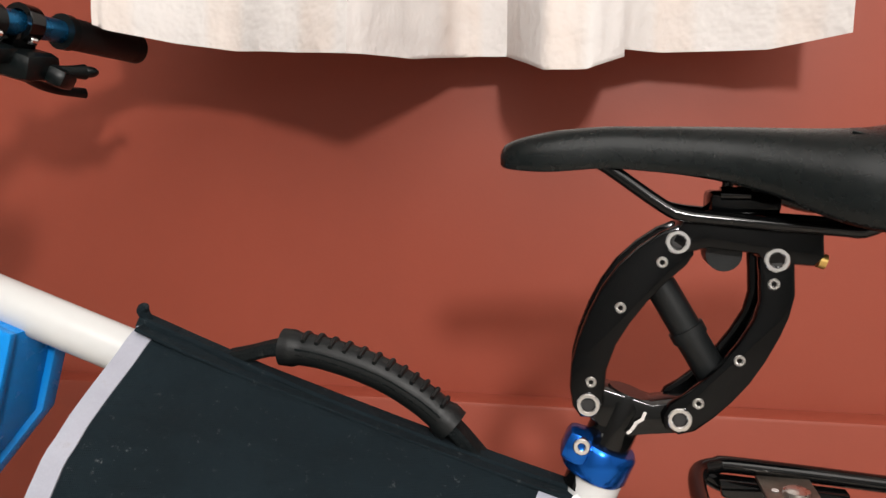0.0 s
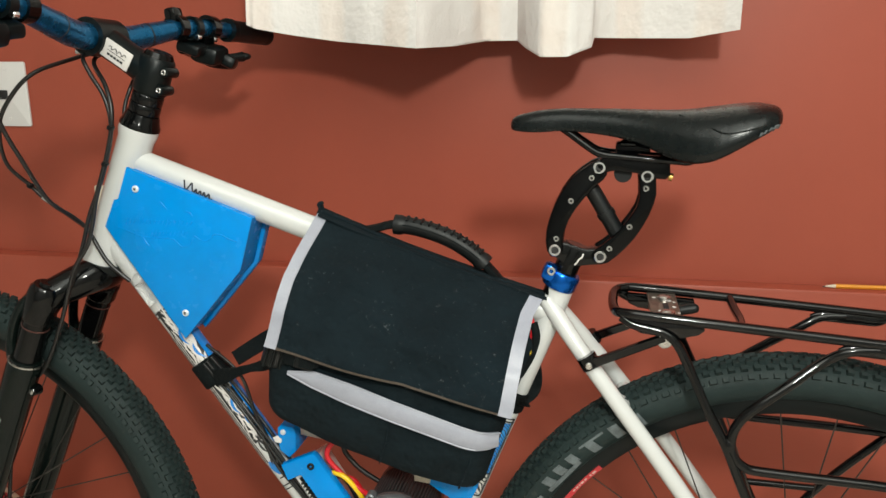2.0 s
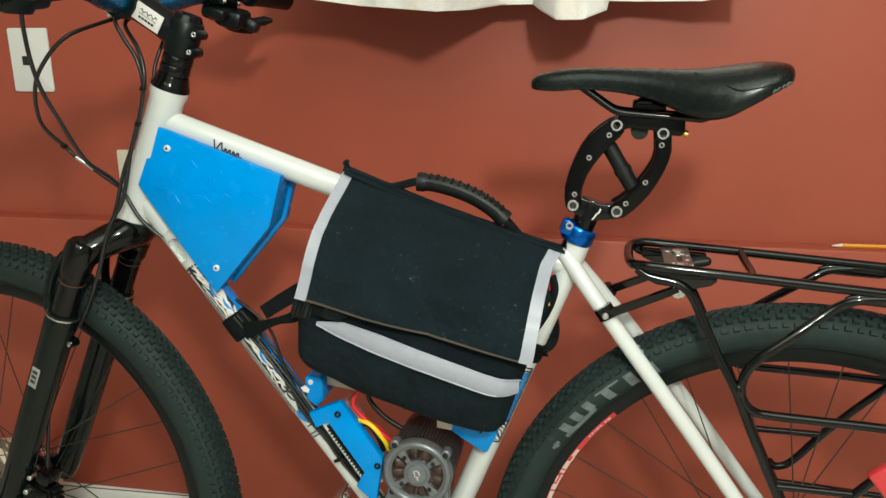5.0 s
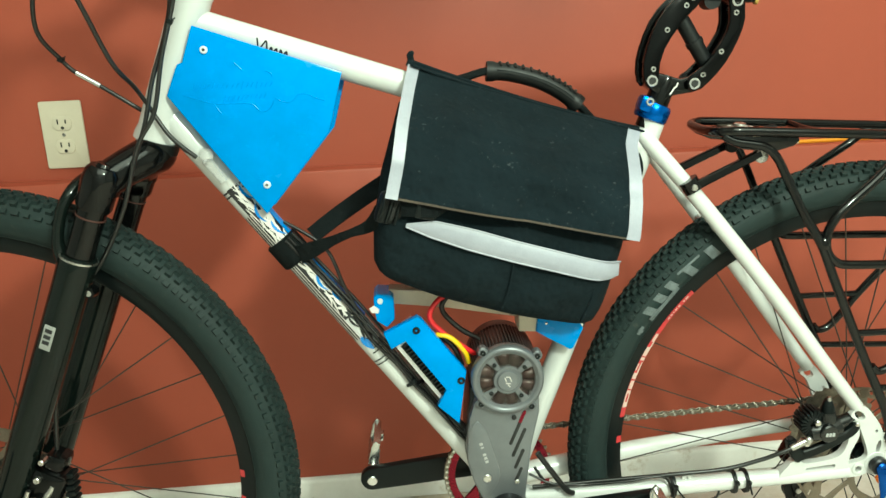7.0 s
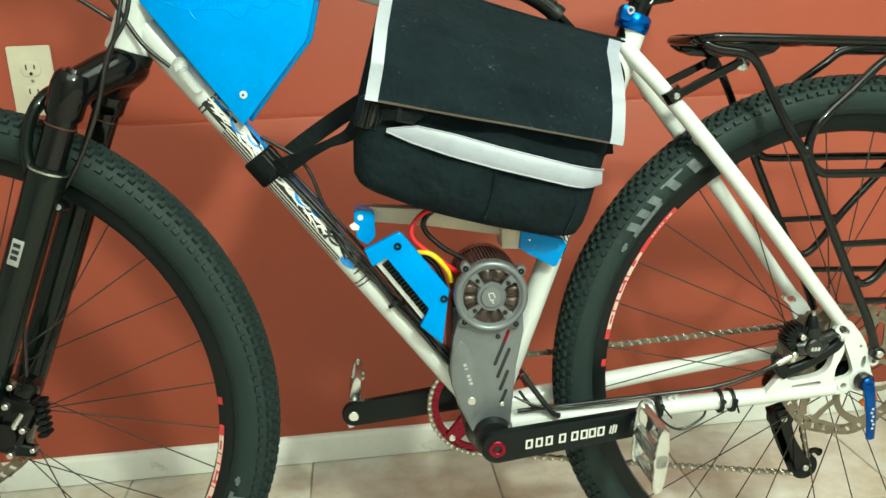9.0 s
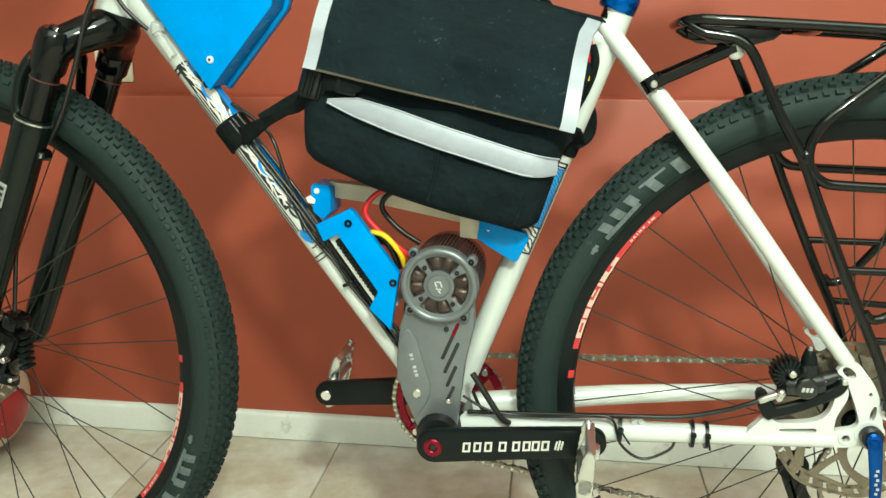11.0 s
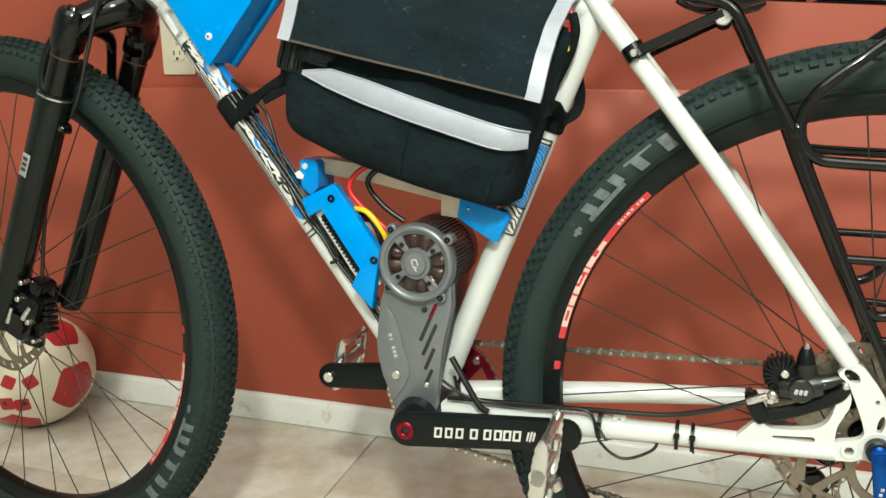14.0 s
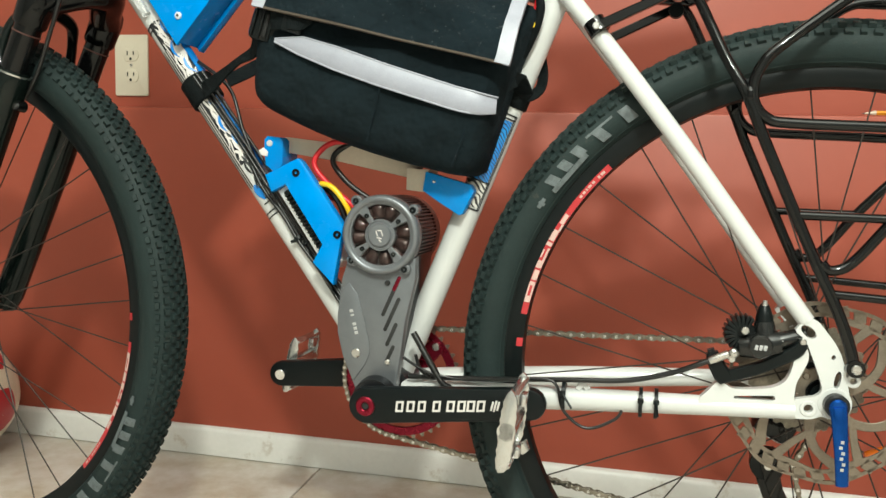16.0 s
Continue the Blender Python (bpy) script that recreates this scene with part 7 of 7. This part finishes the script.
def flap_sheet(s0, s1, t0, t1, lift, ns, nt, thick=0.0025):
    g0 = [flap_pt(s0 + (s1 - s0) * i / ns, t0 + (t1 - t0) * j / nt, lift) for j in range(nt + 1) for i in range(ns + 1)]
    g1 = [p + Vector((0, thick, -0.0006)) for p in g0]
    n, m = ns + 1, len(g0)
    f = []
    for j in range(nt):
        for i in range(ns):
            a = j * n + i
            f += [(a, a + 1, a + n + 1, a + n), (m + a, m + a + n, m + a + n + 1, m + a + 1)]
    for i in range(ns):
        f += [(i, m + i, m + i + 1, i + 1), (nt * n + i, nt * n + i + 1, m + nt * n + i + 1, m + nt * n + i)]
    for j in range(nt):
        f += [(j * n, j * n + n, m + j * n + n, m + j * n), (j * n + ns, m + j * n + ns, m + j * n + n + ns, j * n + n + ns)]
    return Shape().add(g0 + g1, f)


part("flap", flap_sheet(0, 1, 0, 1, 0, 48, 30), CLOTH, bag, "black canvas flap, creased and dusty", 75)
part("flap_binding", flap_sheet(0.02, 0.98, 0.988, 1.006, 0.0008, 40, 2, 0.0042), mat("brown_edge_thread", (0.045, 0.032, 0.022), 0.8), bag)
part("edge_tape", flap_sheet(-0.006, 0.042, 0.0, 1.004, 0.0012, 4, 30, 0.0045), SILVERTAPE, bag, "silver reflective edge tape", 60)
part("edge_tape", flap_sheet(0.950, 1.004, 0.015, 1.004, 0.0012, 4, 26, 0.0045), SILVERTAPE, bag, "silver reflective edge tape", 60)
tp = Shape()
tp.ribbon([bag_pt(0.000, -0.004, 0.000), bag_pt(0.05, -0.002, 0.0050), bag_pt(0.14, -0.002, 0.0095), bag_pt(0.23, -0.002, 0.0095), bag_pt(0.282, -0.002, 0.0060)], [0.004, 0.0055, 0.006, 0.006, 0.005], 0.012, 5)
tp.ribbon([bag_pt(0.004, -0.004, 0.0015), bag_pt(0.05, -0.003, 0.0052), bag_pt(0.14, -0.003, 0.0064), bag_pt(0.23, -0.003, 0.0062), bag_pt(0.284, -0.003, 0.0048)], 0.0145, 0.0024, 5, normal=tuple(BZ))
tp.tube([bag_pt(0.006, -0.004, 0.000), bag_pt(0.001, -0.008, -0.008), bag_pt(0.004, -0.010, -0.012)], [0.003, 0.004, 0.002], 8, 3)
part("top_piping", tp, CLOTH, bag)
# pocket tape
pts, hw = [], []
for i in range(25):
    t = i / 24
    u = 0.040 + 0.2445 * t
    yy = -0.0912 + (0.0145 * ((t - 0.88) / 0.12) ** 2 if t > 0.88 else 0)
    pts.append(bag_pt(u, yy, curve([(0, 0.1640), (0.12, 0.1610), (0.5, 0.1630), (0.85, 0.1620), (0.94, 0.1600), (1.0, 0.1560)], t)))
    hw.append(curve([(0, 0.0015), (0.12, 0.0095), (0.3, 0.0120), (0.9, 0.0115), (0.97, 0.0100), (1.0, 0.0085)], t))
part("pocket_tape", Shape().ribbon(pts, hw, 0.0030), SILVERTAPE, bag, "wide silver reflective tape across the pocket", 60)
pe = Shape()
for dv in (-1, 1):
    pe.tube([p - BZ * dv * h * 0.97 + Vector((0, -0.0012, 0)) for p, h in zip(pts, hw)], 0.0010, 6)
part("tape_edging", pe, SILVERTAPE, bag)
# handle
HY = 0.004
hp_ = [bag_pt(0.058, HY, 0.006), bag_pt(0.070, HY, -0.001), bag_pt(0.090, HY, -0.0130), bag_pt(0.117, HY, -0.0185), bag_pt(0.153, HY, -0.0190), bag_pt(0.183, HY, -0.0130), bag_pt(0.2054, HY, -0.0035), bag_pt(0.228, HY, 0.0095)]
part("handle_strap", Shape().ribbon(hp_, 0.0100, 0.008, 4, normal=(0.25, 0, 1)), WEB, bag)
gp_, _ = smooth([hp_[i] for i in (2, 3, 4, 5, 6)], [0] * 5, 8)
hr = [0.0116 if i in (0, 1, 2, 3, 29, 30, 31, 32) else 0.0102 for i in range(33)]
handle = part("handle_grip", Shape().tube(gp_, hr, 18), GRIP, bag, "moulded black rubber handle grip with ridges")
for i in range(5, 29, 2):
    q = gp_[i]
    d = (gp_[i + 1] - gp_[i - 1]).normalized()
    up_ = Vector((0, 0, 1))
    up_ = (up_ - d * up_.dot(d)).normalized()
    part("ridge", Shape().tube([q + up_ * 0.0074 - Vector((0, 0.0090, 0)), q + up_ * 0.0104, q + up_ * 0.0074 + Vector((0, 0.0090, 0))], [0.0013, 0.0018, 0.0013], 10, 4), GRIP, handle)
# buckle and straps on the front side
bm_ = Matrix.Translation(bag_pt(0.016, -0.082, 0.152)) @ pose(0, 0, 0, 10, 17, 20)
bk = Shape().box((0.024, 0.014, 0.036), bm_, 0.006)
bk.box((0.030, 0.008, 0.026), bm_ @ pose(0.020, -0.004, 0.002), 0.0038)
bkl = part("buckle", bk, BUCKLE, bag, "black plastic side-release buckle")
for x in (-0.008, 0.0, 0.010):
    part("buckle_rib", Shape().tube([bm_ @ Vector((x, -0.0078, -0.015)), bm_ @ Vector((x, -0.0088, 0.0)), bm_ @ Vector((x, -0.0078, 0.015))], [0.0016, 0.0022, 0.0016], 10, 4), BUCKLE, bkl)
part("buckle_slot", Shape().box((0.004, 0.004, 0.024), bm_ @ pose(0.005, -0.0062, 0), 0.001), DARK, bkl)
part("prong", Shape().box((0.022, 0.006, 0.018), Matrix.Translation(bag_pt(0.056, -0.0955, 0.1430)) @ pose(0, 0, 0, 0, 14, 6), 0.0028), BUCKLE, bkl)
part("keeper_strap", Shape().ribbon([bag_pt(0.030, -0.092, 0.146), bag_pt(0.048, -0.0975, 0.1405), bag_pt(0.068, -0.0985, 0.1375), bag_pt(0.074, -0.0970, 0.1400)], [0.0100, 0.0105, 0.0100, 0.0060], 0.0026, 4), WEB, bkl)
part("strap", Shape().ribbon([bag_pt(0.012, -0.078, 0.160), (-0.148, -0.060, 0.6830), (-0.170, -0.052, 0.6740), (-0.191, -0.042, 0.6640), (-0.215, -0.030, 0.6520), (-0.2330, -0.021, 0.6440)], [0.0110, 0.0072, 0.0046, 0.0056, 0.0092, 0.0112], 0.0030, 5, normal=(-0.25, -1, 0.1)), WEB, bag, "black webbing strap")
part("strap", Shape().ribbon([(-0.095, 0.046, 0.7330), (-0.130, 0.042, 0.7130), (-0.165, 0.034, 0.6930), (-0.198, 0.022, 0.6730), (-0.2200, 0.010, 0.6590)], [0.0110, 0.0110, 0.0108, 0.0106, 0.0100], 0.0028, 5, normal=(-0.45, -1, 0.1)), WEB, bag, "black webbing strap")
wr = Shape().tube([d_at(0.194), d_at(0.196), d_at(0.226), d_at(0.228)], [0.0185, 0.0202, 0.0202, 0.0185], 24)
part("strap_wrap", wr, WEB, bag, "webbing wound round the down tube")
wr = Shape().tube([z_at(0.349), z_at(0.351), z_at(0.372), z_at(0.374)], [0.0160, 0.0172, 0.0172, 0.0160], 24)
part("strap_wrap", wr, WEB, bag, "webbing wound round the seat tube")
part("strap", Shape().ribbon([bag_pt(0.270, -0.050, 0.150), (0.140, -0.038, 0.6560), (0.1480, -0.020, 0.6420)], [0.010, 0.010, 0.011], 0.0030, 4, normal=(-0.3, -1, 0)), WEB, bag, "black webbing strap")
part("strap", Shape().ribbon([(0.146, -0.006, 0.6400), (0.160, 0.004, 0.6480), (0.1635, 0.010, 0.6650), (0.158, 0.018, 0.690)], [0.007, 0.006, 0.006, 0.006], 0.0030, 4, normal=(-0.3, -1, 0)), WEB, bag, "black webbing strap")
part("strap_loop", Shape().tube([(0.160, -0.030, 0.745), (0.1635, -0.032, 0.728), (0.158, -0.030, 0.705), (0.146, -0.026, 0.680)], [0.0045, 0.005, 0.0045, 0.004], 10, 4), WEB, bag)
part("yellow_plug", Shape().box((0.010, 0.010, 0.016), pose(0.1570, -0.030, 0.7165, 0, 14, 0), 0.002), WIREY, bag, "yellow battery plug")
part("red_lead", Shape().tube([(0.156, -0.029, 0.752), (0.1600, -0.031, 0.738), (0.158, -0.030, 0.725)], 0.0030, 10, 4), WIRER, bag)

# ---- floor tiles ----
T = 0.335
tile = mesh_of("tile", Shape().box((T - 0.0035, T - 0.0035, 0.012), None, 0.0012), TILE)
ix0, ix1 = math.floor((X0 + 0.265) / T), math.ceil((X1 + 0.265) / T)
iy0, iy1 = math.floor((Y0 - 0.13) / T), math.ceil((0.43 - 0.13) / T)
for i in range(ix0, ix1):
    for j in range(iy0, iy1):
        ob = new("tile", tile)
        ob.parent = floor
        ob.location = (-0.265 + T * (i + 0.5), 0.13 + T * (j + 0.5), -0.006 + 0.0003 * math.sin(i * 3.1 + j * 1.7))
